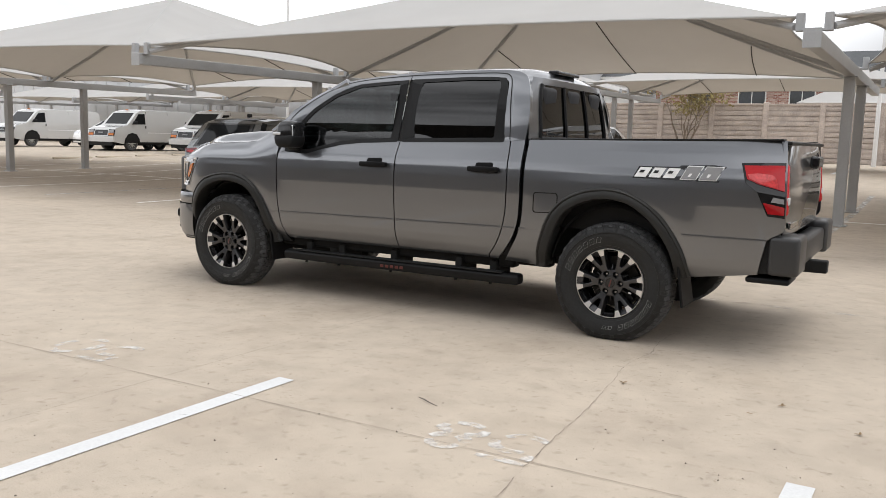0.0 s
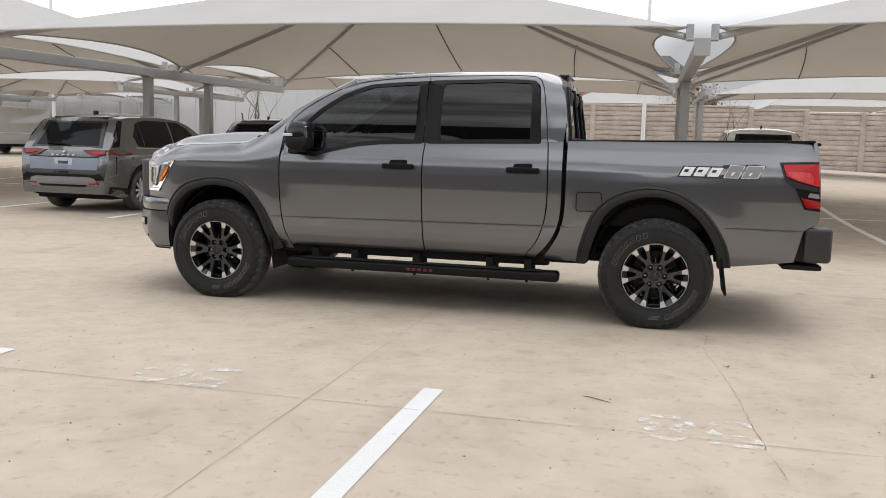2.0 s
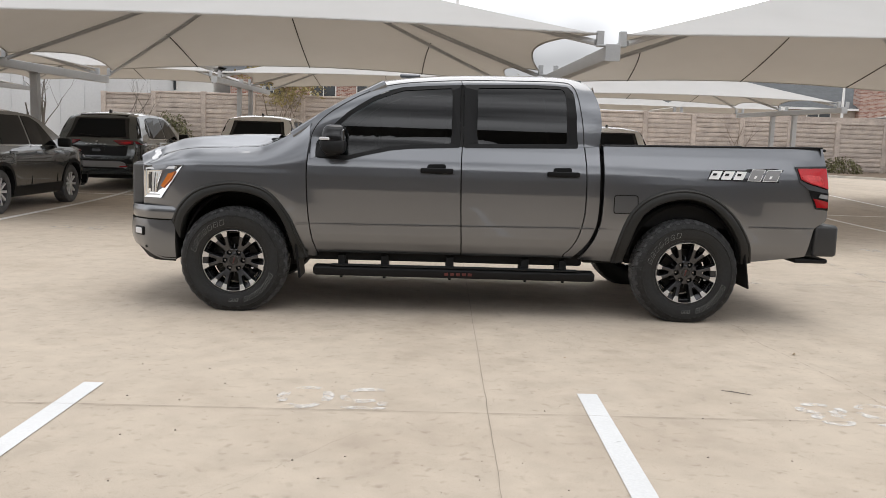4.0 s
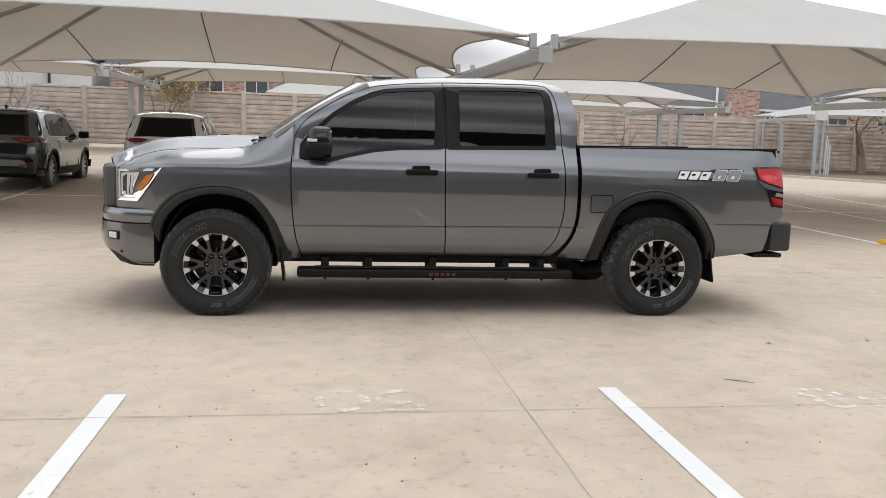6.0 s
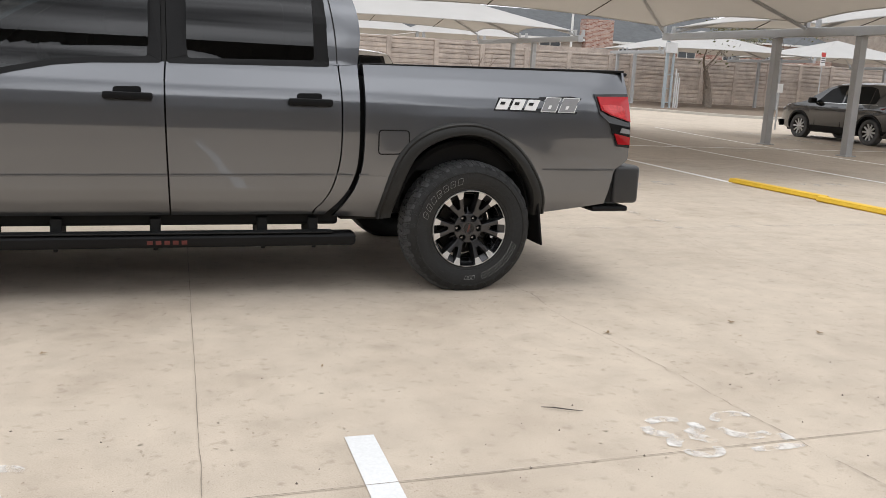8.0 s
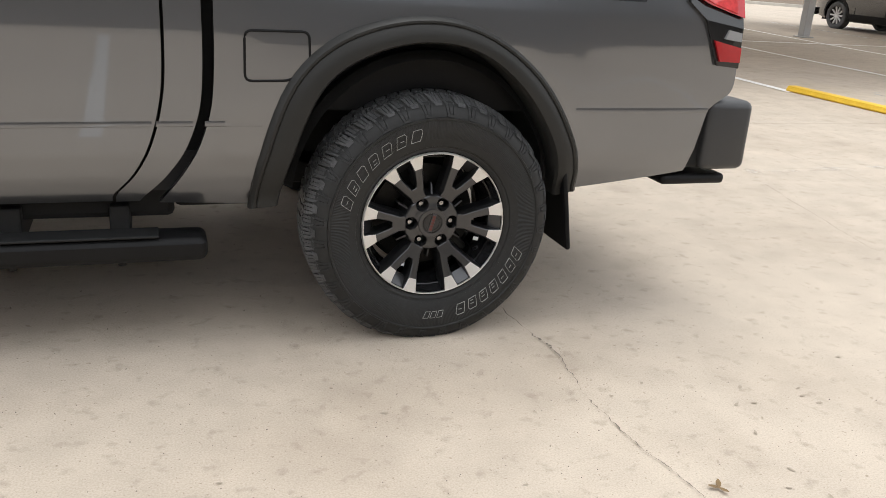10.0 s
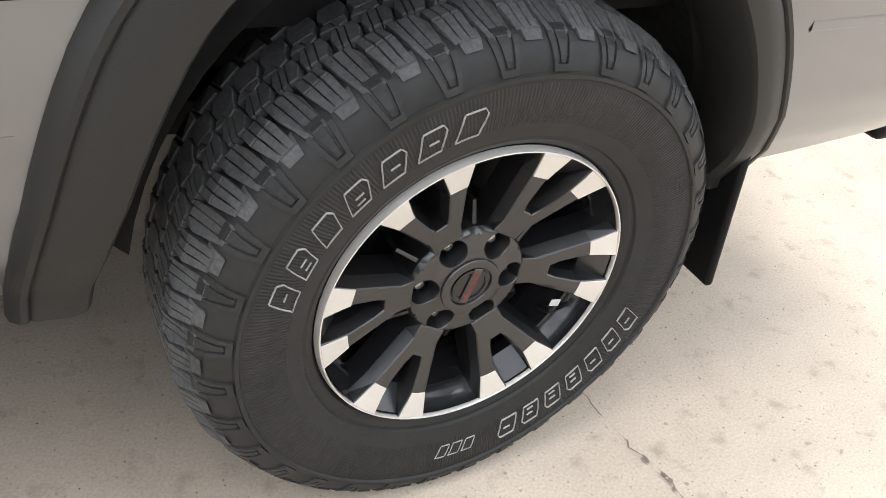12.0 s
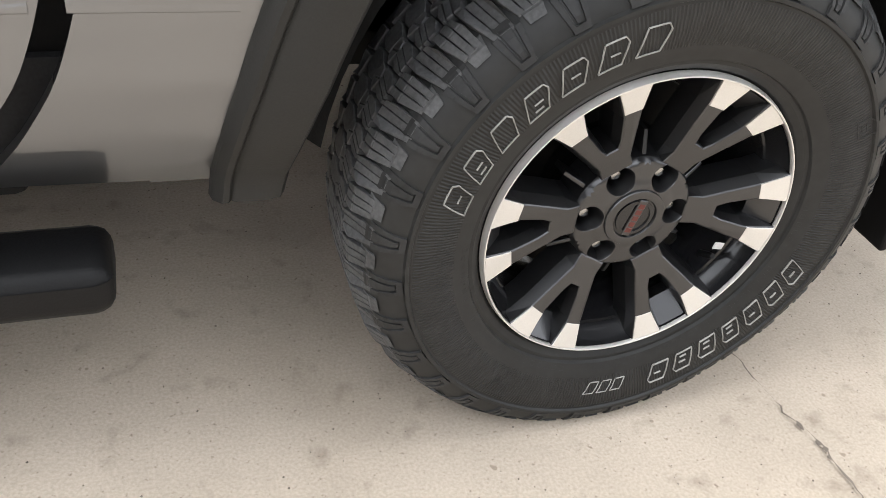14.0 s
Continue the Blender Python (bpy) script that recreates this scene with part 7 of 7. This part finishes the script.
def tree(name, x, y, trunk_h, r, stems, depth, seed, label, leaves=0, leaf_mat=None, spread_r=0.5, bark=None):
    rnd = random.Random(seed)
    g = ground_z(x, y)
    t = thing(name, pose(x, y, g), label, "tree", "trees by the wall")
    tips = []
    for s in range(stems):
        limbs = []
        a = math.tau * s / stems + rnd.uniform(-0.4, 0.4)
        d = Vector((math.cos(a) * 0.25 * (stems > 1), math.sin(a) * 0.25 * (stems > 1), 1)).normalized()
        branch(rnd, Vector((0.08 * math.cos(a), 0.08 * math.sin(a), -0.05)), d, trunk_h, r, depth, limbs, tips)
        part("trunk", join(*limbs), bark or BARK, t)
    if leaves:
        vs, fs = [], []
        for i in range(leaves):
            c = rnd.choice(tips) + Vector((rnd.gauss(0, spread_r), rnd.gauss(0, spread_r), rnd.gauss(0, spread_r * 0.8)))
            u = Vector((rnd.uniform(-1, 1), rnd.uniform(-1, 1), rnd.uniform(-1, 1))).normalized()
            w = u.cross(Vector((rnd.uniform(-1, 1), rnd.uniform(-1, 1), rnd.uniform(-1, 1)))).normalized()
            s = rnd.uniform(0.07, 0.15)
            k = len(vs)
            vs += [tuple(c + u * s), tuple(c + w * s * 0.5), tuple(c - u * s), tuple(c - w * s * 0.5)]
            fs.append((k, k + 1, k + 2, k + 3))
        tagged(part("crown", (vs, fs), leaf_mat or LEAF, t), kind="stuff")
    return t


tree("small_tree", -6.9, 43.4, 2.2, 0.085, 4, 3, 3, "multi-stemmed tree with tan and olive leaves", 2200, TAN_LEAF, 0.32, TWIG)
tree("bare_tree", -18.6, 38.5, 2.4, 0.09, 3, 3, 8, "bare grey multi-stemmed tree")
tree("bare_tree", -14.5, 41.0, 2.0, 0.06, 3, 3, 19, "bare grey multi-stemmed tree")
tree("shade_tree", 36.2, 44.0, 2.6, 0.34, 1, 4, 21, "stout grey tree with rising limbs in the planting strip", 60, LEAF, 0.4, PALE_BARK)
tree("leafy_tree", 6.6, 50.0, 2.5, 0.14, 1, 3, 31, "olive leafed tree rising behind the wall", 3500, TAN_LEAF, 0.5)
tree("leafy_tree", 52.0, 57.0, 4.0, 0.16, 1, 3, 37, "leafy tree rising behind the wall", 2200, LEAF, 0.7)
tree("small_tree", 7.9, 43.6, 2.0, 0.05, 3, 3, 43, "thin bare tree against the stone wall", 0, None, 0.3, TWIG)
tree("small_tree", 20.0, 43.8, 1.7, 0.05, 3, 3, 47, "thin bare tree against the stone wall", 0, None, 0.3, TWIG)


def bush(x, y, rx, rz, seed, n=2600):
    rnd = random.Random(seed)
    t = thing("bush", pose(x, y, ground_z(x, y)), "dark green evergreen bush by the wall", "bush", "bushes by the wall")
    vs, fs = [], []
    for i in range(n):
        a, e = rnd.uniform(0, math.tau), rnd.uniform(0.0, 1.0)
        q = rnd.uniform(0.75, 1.05) * (1 + 0.15 * math.sin(5 * a + seed))
        c = Vector((rx * q * math.cos(a) * math.sqrt(1 - e * e), rx * 0.7 * q * math.sin(a) * math.sqrt(1 - e * e), rz * q * e + 0.05))
        u = Vector((rnd.uniform(-1, 1), rnd.uniform(-1, 1), rnd.uniform(-1, 1))).normalized()
        w = u.cross(Vector((0.3, 0.2, 1))).normalized()
        s = rnd.uniform(0.05, 0.10)
        k = len(vs)
        vs += [tuple(c + u * s), tuple(c + w * s * 0.5), tuple(c - u * s), tuple(c - w * s * 0.5)]
        fs.append((k, k + 1, k + 2, k + 3))
    tagged(part("foliage", (vs, fs), LEAF, t), kind="stuff")
    part("stem", tube([(0, 0, -0.05), (0.03, 0, rz * 0.5), (0.0, 0.02, rz * 0.85)], [0.06, 0.04, 0.02], 6), BARK, t)


bush(-13.3, 43.6, 1.3, 1.7, 5)
bush(-16.0, 43.4, 1.0, 1.4, 9)
bush(26.2, 43.6, 1.2, 1.0, 13, 1400)

# planting strip with kerb at the lot's north east side
KLINE = [(16.0, 43.0), (22.0, 41.5), (25.8, 38.5), (27.6, 35.5), (28.6, 31.8), (31.5, 29.2), (37.0, 26.5), (60.0, 19.0)]


def sweep(line2, prof):
    v, f = [], []
    n = len(prof)
    for i, (x, y) in enumerate(line2):
        a, b = line2[max(0, i - 1)], line2[min(len(line2) - 1, i + 1)]
        d = Vector((b[0] - a[0], b[1] - a[1])).normalized()
        for o, z in prof:
            v.append((x - d.y * o, y + d.x * o, ground_z(x, y) + z))
    for i in range(len(line2) - 1):
        for k in range(n - 1):
            f.append((i * n + k, i * n + k + 1, (i + 1) * n + k + 1, (i + 1) * n + k))
    return v, f


kp = [tuple(p) for p in curve_pts(KLINE, 6)]
tagged(part("kerb", sweep(kp, [(-0.02, -0.02), (0.0, 0.11), (0.02, 0.13), (0.15, 0.13), (0.16, -0.02)]), KERB), "pale concrete kerb round the planting strip", "kerb", kind="structure")
bed_v = [(x, y, ground_z(x, y) + 0.02) for x, y in kp] + [(62, 50.5, 0.05), (16, 44.8, ground_z(16, 44.8) + 0.05)]
bed_f = [tuple(range(len(bed_v)))]
pbm = bmesh.new()
pv = [pbm.verts.new((x, y, z + 0.09)) for x, y, z in bed_v]
pbm.faces.new(pv)
bmesh.ops.triangulate(pbm, faces=pbm.faces[:])
tagged(part("planting_bed", pbm, SOIL), "brown mulch bed beside the kerb", "ground", kind="structure")
tagged(part("pavement", sheet(lambda u, w: (31 + 35 * u, 47.0 - 9.5 * u + 1.6 * w, 0.125), 10, 1), KERB), "pale concrete footpath in the planting strip", "pavement", kind="structure")

# pale hipped canopies on the far side of the wall
def hip_canopy(x0, x1, y0, y1, base, top):
    t = thing("hip_canopy", pose((x0 + x1) / 2, y0, 0), "pale fabric canopy with a flat hipped top beyond the wall", "shade canopy", "canopies beyond the wall")
    h, d = (x1 - x0) / 2, y1 - y0
    low = [(-h, 0, base), (h, 0, base), (h, d, base), (-h, d, base)]
    ridge = [(-h + 1.35, 1.5, top), (h - 1.35, 1.5, top), (h - 1.35, d - 1.5, top), (-h + 1.35, d - 1.5, top)]
    for k in range(4):
        q = (k + 1) % 4
        a, b, c, e = (Vector(v) for v in (low[k], low[q], ridge[q], ridge[k]))
        sag = lambda u, w: tuple((a.lerp(b, u)).lerp(e.lerp(c, u), w) - Vector((0, 0, 0.10 * math.sin(math.pi * w) * math.sin(math.pi * u))))
        part("fabric_panel", sheet(sag, 8, 5), FABRIC, t, smooth=True)
    part("fabric_top", (ridge, [(0, 1, 2, 3)]), FABRIC, t)
    for x in (-h + 0.1, h - 0.1):
        for y in (0.2, d - 0.2):
            part("post", rbox(x - 0.09, x + 0.09, y - 0.09, y + 0.09, 0, base, r=0.015, seg=1), STEEL, t)
    return t


for a, b in ((-1.9, 5.7), (10.3, 17.75), (18.0, 25.0)):
    hip_canopy(a, b, 49.0, 57.0, 4.05, 4.78)

# gate post group
BLUE_STEEL = shader("blue_grey_steel", (0.36, 0.41, 0.44), rough=0.45, vary=0.08, scale=3)
gate = thing("gate_post", pose(29.9, 39.2, 0.1), "blue grey steel gate post with boxes and pipes", "gate post")
part("post", rbox(-0.09, 0.07, -0.08, 0.08, 0, 4.0, r=0.02), BLUE_STEEL, gate)
part("post", rbox(0.36, 0.48, -0.06, 0.06, 0, 3.3, r=0.02), BLUE_STEEL, gate)
part("control_box", rbox(-0.30, 0.45, -0.30, -0.15, 3.15, 3.75, r=0.02), LIGHT_RIM, gate)
part("lamp_head", rbox(-0.15, 0.18, -0.40, -0.12, 3.85, 4.15, r=0.03), LIGHT_RIM, gate)
for k in range(3):
    part("pipe", tube([(0.68 + 0.13 * k, 0, 0), (0.68 + 0.13 * k, 0, 2.3 - 0.25 * k)], 0.045, 8), LIGHT_RIM, gate)
for gz in (0.3, 1.1, 1.9):
    part("gate_rail", rbox(0.08, 0.36, -0.02, 0.03, gz, gz + 0.06, r=0.01, seg=1), BLUE_STEEL, gate)

# canopy in the far north east corner
for x in (30.6, 41.8, 53.0):
    canopy_frame(x, 41.0, 49.5, 3.55, 3.6, (44.0, 46.2))
for a, b in ((30.6, 41.8), (41.8, 53.0)):
    canopy(a, b, 41.0, 49.5, 3.55, 3.6, 5.1)

# signs
SIGN_RED = shader("sign_red", (0.5, 0.04, 0.03), rough=0.4, vary=0.05)
SIGN_WHITE = shader("sign_white", (0.75, 0.75, 0.74), rough=0.4, vary=0.04)


def sign(x, y, z0, z1, w, label, red):
    t = thing("parking_sign", pose(x, y, ground_z(x, y)), label, "sign")
    part("pole", tube([(0, 0.02, 0), (0, 0.02, z1)], 0.03, 8), STEEL, t)
    part("plate", rbox(-w / 2, w / 2, -0.02, -0.005, z0, z1, r=0.004, seg=1), SIGN_WHITE, t)
    if red:
        h = z1 - z0
        part("text_bar", box(-w * 0.4, w * 0.4, -0.025, -0.019, z1 - h * 0.38, z1 - h * 0.08), SIGN_RED, t)
        for k in range(3):
            part("text_bar", box(-w * 0.36, w * 0.36, -0.025, -0.019, z1 - h * (0.52 + 0.14 * k), z1 - h * (0.46 + 0.14 * k)), TRIM, t)


sign(38.15, 36.0, 2.95, 3.75, 0.36, "red and white parking sign on a steel pole", True)
sign(22.25, 20.0, 1.28, 1.58, 0.22, "small white sign on a thin pole", False)

# parking blocks, numbers, joints, cracks and litter on the concrete
stop_mesh = rbox(-0.08, 0.08, -0.91, 0.91, 0.0, 0.065, r=0.02, seg=2)
stop_v = [(x * (1.0 if z < 0.03 else 0.8), y, z) for x, y, z in stop_mesh[0]]
first_stop = tagged(part("wheel_stop", (stop_v, stop_mesh[1]), YELLOW, smooth=True), "yellow painted concrete wheel stop on the ground", "wheel stop", "yellow wheel stops")
first_stop.matrix_world = pose(9.72, 4.62, 0.0, 0, 0, 1.5)
for x, y in ((9.67, 2.78), (9.62, 0.94)):
    copy_thing(first_stop, pose(x, y, 0.0, 0, 0, 1.5))

PALE_STOP = shader("bare_concrete_stop", (0.55, 0.48, 0.38), rough=0.9, vary=0.12, scale=3, fine=30)
pale_stop = tagged(part("wheel_stop", (stop_v, stop_mesh[1]), PALE_STOP, smooth=True), "pale concrete wheel stop lying end to end with others", "wheel stop", "pale wheel stops")
pale_stop.matrix_world = pose(-25.3, 17.4, ground_z(-25.3, 17.4) - 0.01)
for k in range(1, 4):
    copy_thing(pale_stop, pose(-25.3 + 0.13 * k, 17.4 + 1.95 * k, ground_z(-25.3, 17.4 + 1.95 * k) - 0.01))

jt = random.Random(4)


def wander(x0, y0, x1, y1, n, amp):
    pts = []
    for i in range(n + 1):
        t = i / n
        s = amp * math.sin(math.pi * min(1, t * 4) / 2)
        pts.append((x0 + (x1 - x0) * t + jt.gauss(0, s) * abs(y1 - y0) / (abs(y1 - y0) + abs(x1 - x0)), y0 + (y1 - y0) * t + jt.gauss(0, s) * abs(x1 - x0) / (abs(y1 - y0) + abs(x1 - x0))))
    return pts


def joint(pts, width, label, material=JOINT):
    tagged(part("slab_joint", strip(pts, [width * jt.uniform(0.5, 1.2) for _ in pts], 0.0045), material), label, "slab joint", "slab joints", "structure")


for y in (-2.47, -7.9):
    joint(wander(-20, y + 0.04, 20, y, 160, 0.0015), 0.0040, "thin dark joint between concrete slabs")
joint(wander(-20, 3.6, 22, 3.6, 120, 0.004), 0.007, "thin dark joint between concrete slabs")
for x in (-3.3, 1.80, 7.0, 12.1):
    joint(wander(x - 0.18, -12, x + 0.19, 5.5, 220, 0.0015), 0.0032, "thin dark joint between concrete slabs")
joint(wander(-22, 9.0, 26, 9.0, 80, 0.005), 0.012, "thin dark joint between concrete slabs")


def crack(points, width, label="hairline crack wandering across the concrete", whole=0.6):
    """A hairline that opens and closes on its way."""
    fine, wide = [], []
    drift, gap = 0.0, 0.0
    for (x0, y0), (x1, y1) in zip(points, points[1:]):
        n = max(3, int(math.hypot(x1 - x0, y1 - y0) / 0.012))
        for i in range(n):
            t = i / n
            drift = drift * 0.85 + jt.gauss(0, 0.0025)
            gap = gap * 0.7 + jt.gauss(0, 0.5)
            fine.append((x0 + (x1 - x0) * t + drift, y0 + (y1 - y0) * t + jt.gauss(0, 0.0015)))
            wide.append(0.0003 if gap > whole else max(0.0008, width * abs(jt.gauss(0.5, 0.35))))
    fine.append(points[-1])
    wide.append(0.0005)
    tagged(part("crack", strip(fine, wide, 0.005), CRACK), label, "crack", "cracks", "structure")


crack([(3.90, 0.42), (3.892, 0.07), (3.902, 0.02), (3.90, -0.055), (3.907, -0.115), (3.918, -0.148), (3.93, -0.205), (3.927, -0.3), (3.885, -0.60), (3.924, -0.99), (3.98, -1.43), (4.012, -1.95), (4.06, -2.6), (4.09, -2.9)], 0.0045)


def chip(x, y, r, seed):
    """A small broken hollow where the crack has crumbled."""
    q = random.Random(seed)
    pts = [(x + r * q.uniform(0.4, 1.1) * math.cos(math.tau * k / 9), y + 1.6 * r * q.uniform(0.5, 1.1) * math.sin(math.tau * k / 9), 0.0055) for k in range(9)]
    tagged(part("crack", (pts, [tuple(range(9))]), CRACK), "crumbled chip along the crack in the concrete", "crack", "cracks", "structure")


for k, (cx, cy, cr) in enumerate(((3.918, -0.149, 0.007), (3.927, -0.19, 0.005), (3.931, -0.205, 0.006), (3.926, -0.222, 0.004))):
    chip(cx, cy, cr, 50 + k)
crack([(0.35, -3.9), (0.9, -3.2), (1.3, -2.6)], 0.0018, whole=0.0)
crack([(6.6, -0.6), (6.0, 0.5), (6.3, 1.7)], 0.004)

NUM = worn_paint("worn_stencil_paint", (0.74, 0.725, 0.70), 0.36, 0.74, 14)


def stencil(cx, cy, strokes, turn=180):
    """Worn stencilled strokes of an old stall number."""
    a = radians(turn)
    for pts, w in strokes:
        c = curve_pts(pts, 5) if len(pts) > 2 else [Vector(pts[0]).lerp(Vector(pts[1]), i / 6) for i in range(7)]
        n = len(c)
        path = [(cx + p.x * math.cos(a) - p.y * math.sin(a), cy + p.x * math.sin(a) + p.y * math.cos(a)) for p in c]
        widths = [1.1 * w * (0.45 + 0.55 * math.sin(math.pi * (i + 0.4) / (n - 0.2)) ** 0.5) for i in range(n)]
        tagged(part("stencil_mark", strip(path, widths, 0.0042), NUM), "faded white stencilled stall mark on concrete", "stencil mark", "faded stencil marks", "structure")


EIGHT = [([(-0.07, 0.115), (-0.05, 0.155), (0.0, 0.168), (0.05, 0.155), (0.07, 0.115)], 0.05), ([(-0.09, 0.08), (-0.06, 0.03), (-0.015, 0.012)], 0.06), ([(0.09, 0.08), (0.06, 0.03), (0.02, 0.015)], 0.055), ([(-0.03, -0.02), (-0.10, -0.05), (-0.105, -0.11)], 0.055), ([(0.03, -0.02), (0.10, -0.05), (0.105, -0.11)], 0.055), ([(-0.07, -0.145), (0.0, -0.165), (0.07, -0.145)], 0.05)]
ROUND = [([(-0.08, 0.11), (-0.04, 0.155), (0.02, 0.165), (0.08, 0.13)], 0.05), ([(0.11, 0.09), (0.12, 0.0), (0.11, -0.08)], 0.055), ([(-0.11, 0.07), (-0.12, -0.02), (-0.10, -0.10)], 0.055), ([(-0.06, -0.15), (0.0, -0.165), (0.07, -0.14)], 0.05)]
FIVE = [([(-0.12, 0.16), (0.11, 0.16)], 0.045), ([(-0.10, 0.12), (-0.10, 0.05)], 0.05), ([(-0.06, 0.03), (0.02, 0.05), (0.09, 0.015), (0.11, -0.05)], 0.055), ([(0.09, -0.11), (0.03, -0.16), (-0.05, -0.165), (-0.10, -0.13)], 0.05)]
for cx, cy, glyph in ((3.62, -2.33, EIGHT), (3.92, -2.34, FIVE), (0.87, -2.24, ROUND), (1.18, -2.25, FIVE), (-1.75, -2.3, EIGHT), (-1.42, -2.3, ROUND), (7.9, 5.35, EIGHT), (8.4, 5.35, FIVE), (10.9, 5.3, ROUND), (11.4, 5.3, EIGHT), (-3.6, 5.4, ROUND), (-3.1, 5.4, FIVE)):
    stencil(cx, cy, glyph)
marking(line(3.7, 2.02, 9.2, 2.02), 0.10, FAINT_LINE, "old painted line almost worn away")
marking(line(6.45, 1.9, 6.55, 5.4), 0.09, FAINT_LINE, "old painted line almost worn away", 0.005)


def litter(x, y, s, seed, n=4):
    """A curled dry leaf lying on the concrete."""
    r = random.Random(seed)
    t = thing("dry_leaf", pose(x, y, ground_z(x, y) + 0.006, 0, 0, r.uniform(0, 360)), "curled brown dry leaf on the concrete", "leaf", "dry leaves")
    for k in range(n):
        a = math.tau * k / n + r.uniform(-0.3, 0.3)
        L, W = s * r.uniform(0.7, 1.1), s * 0.22
        d = Vector((math.cos(a), math.sin(a), 0))
        e = Vector((-d.y, d.x, 0))
        vs, fs = [], []
        for i in range(6):
            q = i / 5
            w = W * math.sin(math.pi * (0.1 + 0.85 * q))
            c = d * L * q + Vector((0, 0, 0.16 * s * q * q))
            vs += [tuple(c - e * w + Vector((0, 0, 0.25 * w))), tuple(c), tuple(c + e * w + Vector((0, 0, 0.25 * w)))]
        for i in range(5):
            fs += [(3 * i, 3 * i + 1, 3 * i + 4, 3 * i + 3), (3 * i + 1, 3 * i + 2, 3 * i + 5, 3 * i + 4)]
        part("lobe", (vs, fs), DRY, t)


litter(4.0, -1.05, 0.032, 1, 3)
litter(4.84, -0.98, 0.030, 2, 3)
litter(4.72, -1.22, 0.022, 9, 2)
litter(5.23, -1.25, 0.03, 3, 3)
litter(2.4, -1.3, 0.02, 4, 2)
litter(1.2, -0.9, 0.02, 5, 3)
litter(0.3, -0.8, 0.02, 6, 2)
tw = thing("twig", pose(3.26, -1.99, 0.003, 0, 0, -27), "thin dry twig lying on the concrete", "twig")
part("stem", tube([(-0.08, 0, 0.004), (-0.03, 0.004, 0.006), (0.03, -0.002, 0.006), (0.09, 0.006, 0.003)], [0.0015, 0.0028, 0.0026, 0.001], 6), BARK, tw)

rg = random.Random(77)
gv2, gf2 = [], []
for i in range(1900):
    x, y = (rg.uniform(-3, 7), rg.uniform(-4.5, 3.5)) if i < 1000 else (rg.gauss(3.4, 0.9), rg.gauss(-0.3, 0.6))
    s = rg.choice((0.002, 0.003, 0.004, 0.006)) * (0.5 if y > -1.6 else 1.0) if i < 1000 else rg.choice((0.0008, 0.0012, 0.0016, 0.0022))
    z = ground_z(x, y)
    k = len(gv2)
    q = [rg.uniform(0.6, 1.3) * s for _ in range(5)]
    gv2 += [(x + q[0], y, z), (x, y + q[1], z), (x - q[2], y, z), (x, y - q[3], z), (x, y, z + q[4])]
    gf2 += [(k, k + 1, k + 4), (k + 1, k + 2, k + 4), (k + 2, k + 3, k + 4), (k + 3, k, k + 4)]
tagged(part("gravel_specks", (gv2, gf2), CRACK), "scattered dark grit on the concrete", "grit", kind="stuff")

# shallow worn pits that gather in patches on the slabs
PIT = shader("worn_pit", (0.36, 0.305, 0.24), rough=0.95, vary=0.2, scale=20)
pv2, pf2 = [], []
for c in range(46):
    cx, cy, sp = rg.uniform(-3.5, 6.5), rg.uniform(-5.2, 0.6), rg.uniform(0.12, 0.5)
    for i in range(rg.randint(8, 34)):
        x, y, r0, turn = rg.gauss(cx, sp), rg.gauss(cy, sp * 0.7), rg.uniform(0.003, 0.009), rg.uniform(0, math.tau)
        k = len(pv2)
        for q in range(6):
            a = math.tau * q / 6
            r = r0 * rg.uniform(0.5, 1.2)
            ux, uy = r * 1.6 * math.cos(a), r * 0.7 * math.sin(a)
            px, py = x + ux * math.cos(turn) - uy * math.sin(turn), y + ux * math.sin(turn) + uy * math.cos(turn)
            pv2.append((px, py, ground_z(px, py) + 0.0025))
        pf2.append(tuple(range(k, k + 6)))
tagged(part("worn_pits", (pv2, pf2), PIT), "patches of shallow worn pits in the concrete", "worn concrete", kind="stuff")

# light poles behind
for x, y, h in ((-30.0, 36.5, 11.0), (3.0, 39.5, 11.0), (31.5, 55.0, 9.5)):
    t = thing("light_pole", pose(x, y, ground_z(x, y)), "pale tall steel light pole", "light pole", "light poles")
    part("shaft", tube([(0, 0, 0), (0, 0, h)], [0.11, 0.07], 10), SIGN_WHITE, t)
    part("lamp_head", rbox(-0.5, 0.1, -0.15, 0.15, h - 0.05, h + 0.1, r=0.03), LIGHT_RIM, t)

# plain unseen wall added behind the walker: closes the lot and darkens reflections
tagged(part("unseen_wall_south", rbox(-90, 90, -14.6, -14.2, -0.2, 5.7, r=0.05, seg=1), DARK_WALL), "plain dark wall added out of view to darken reflections", "wall", kind="structure")
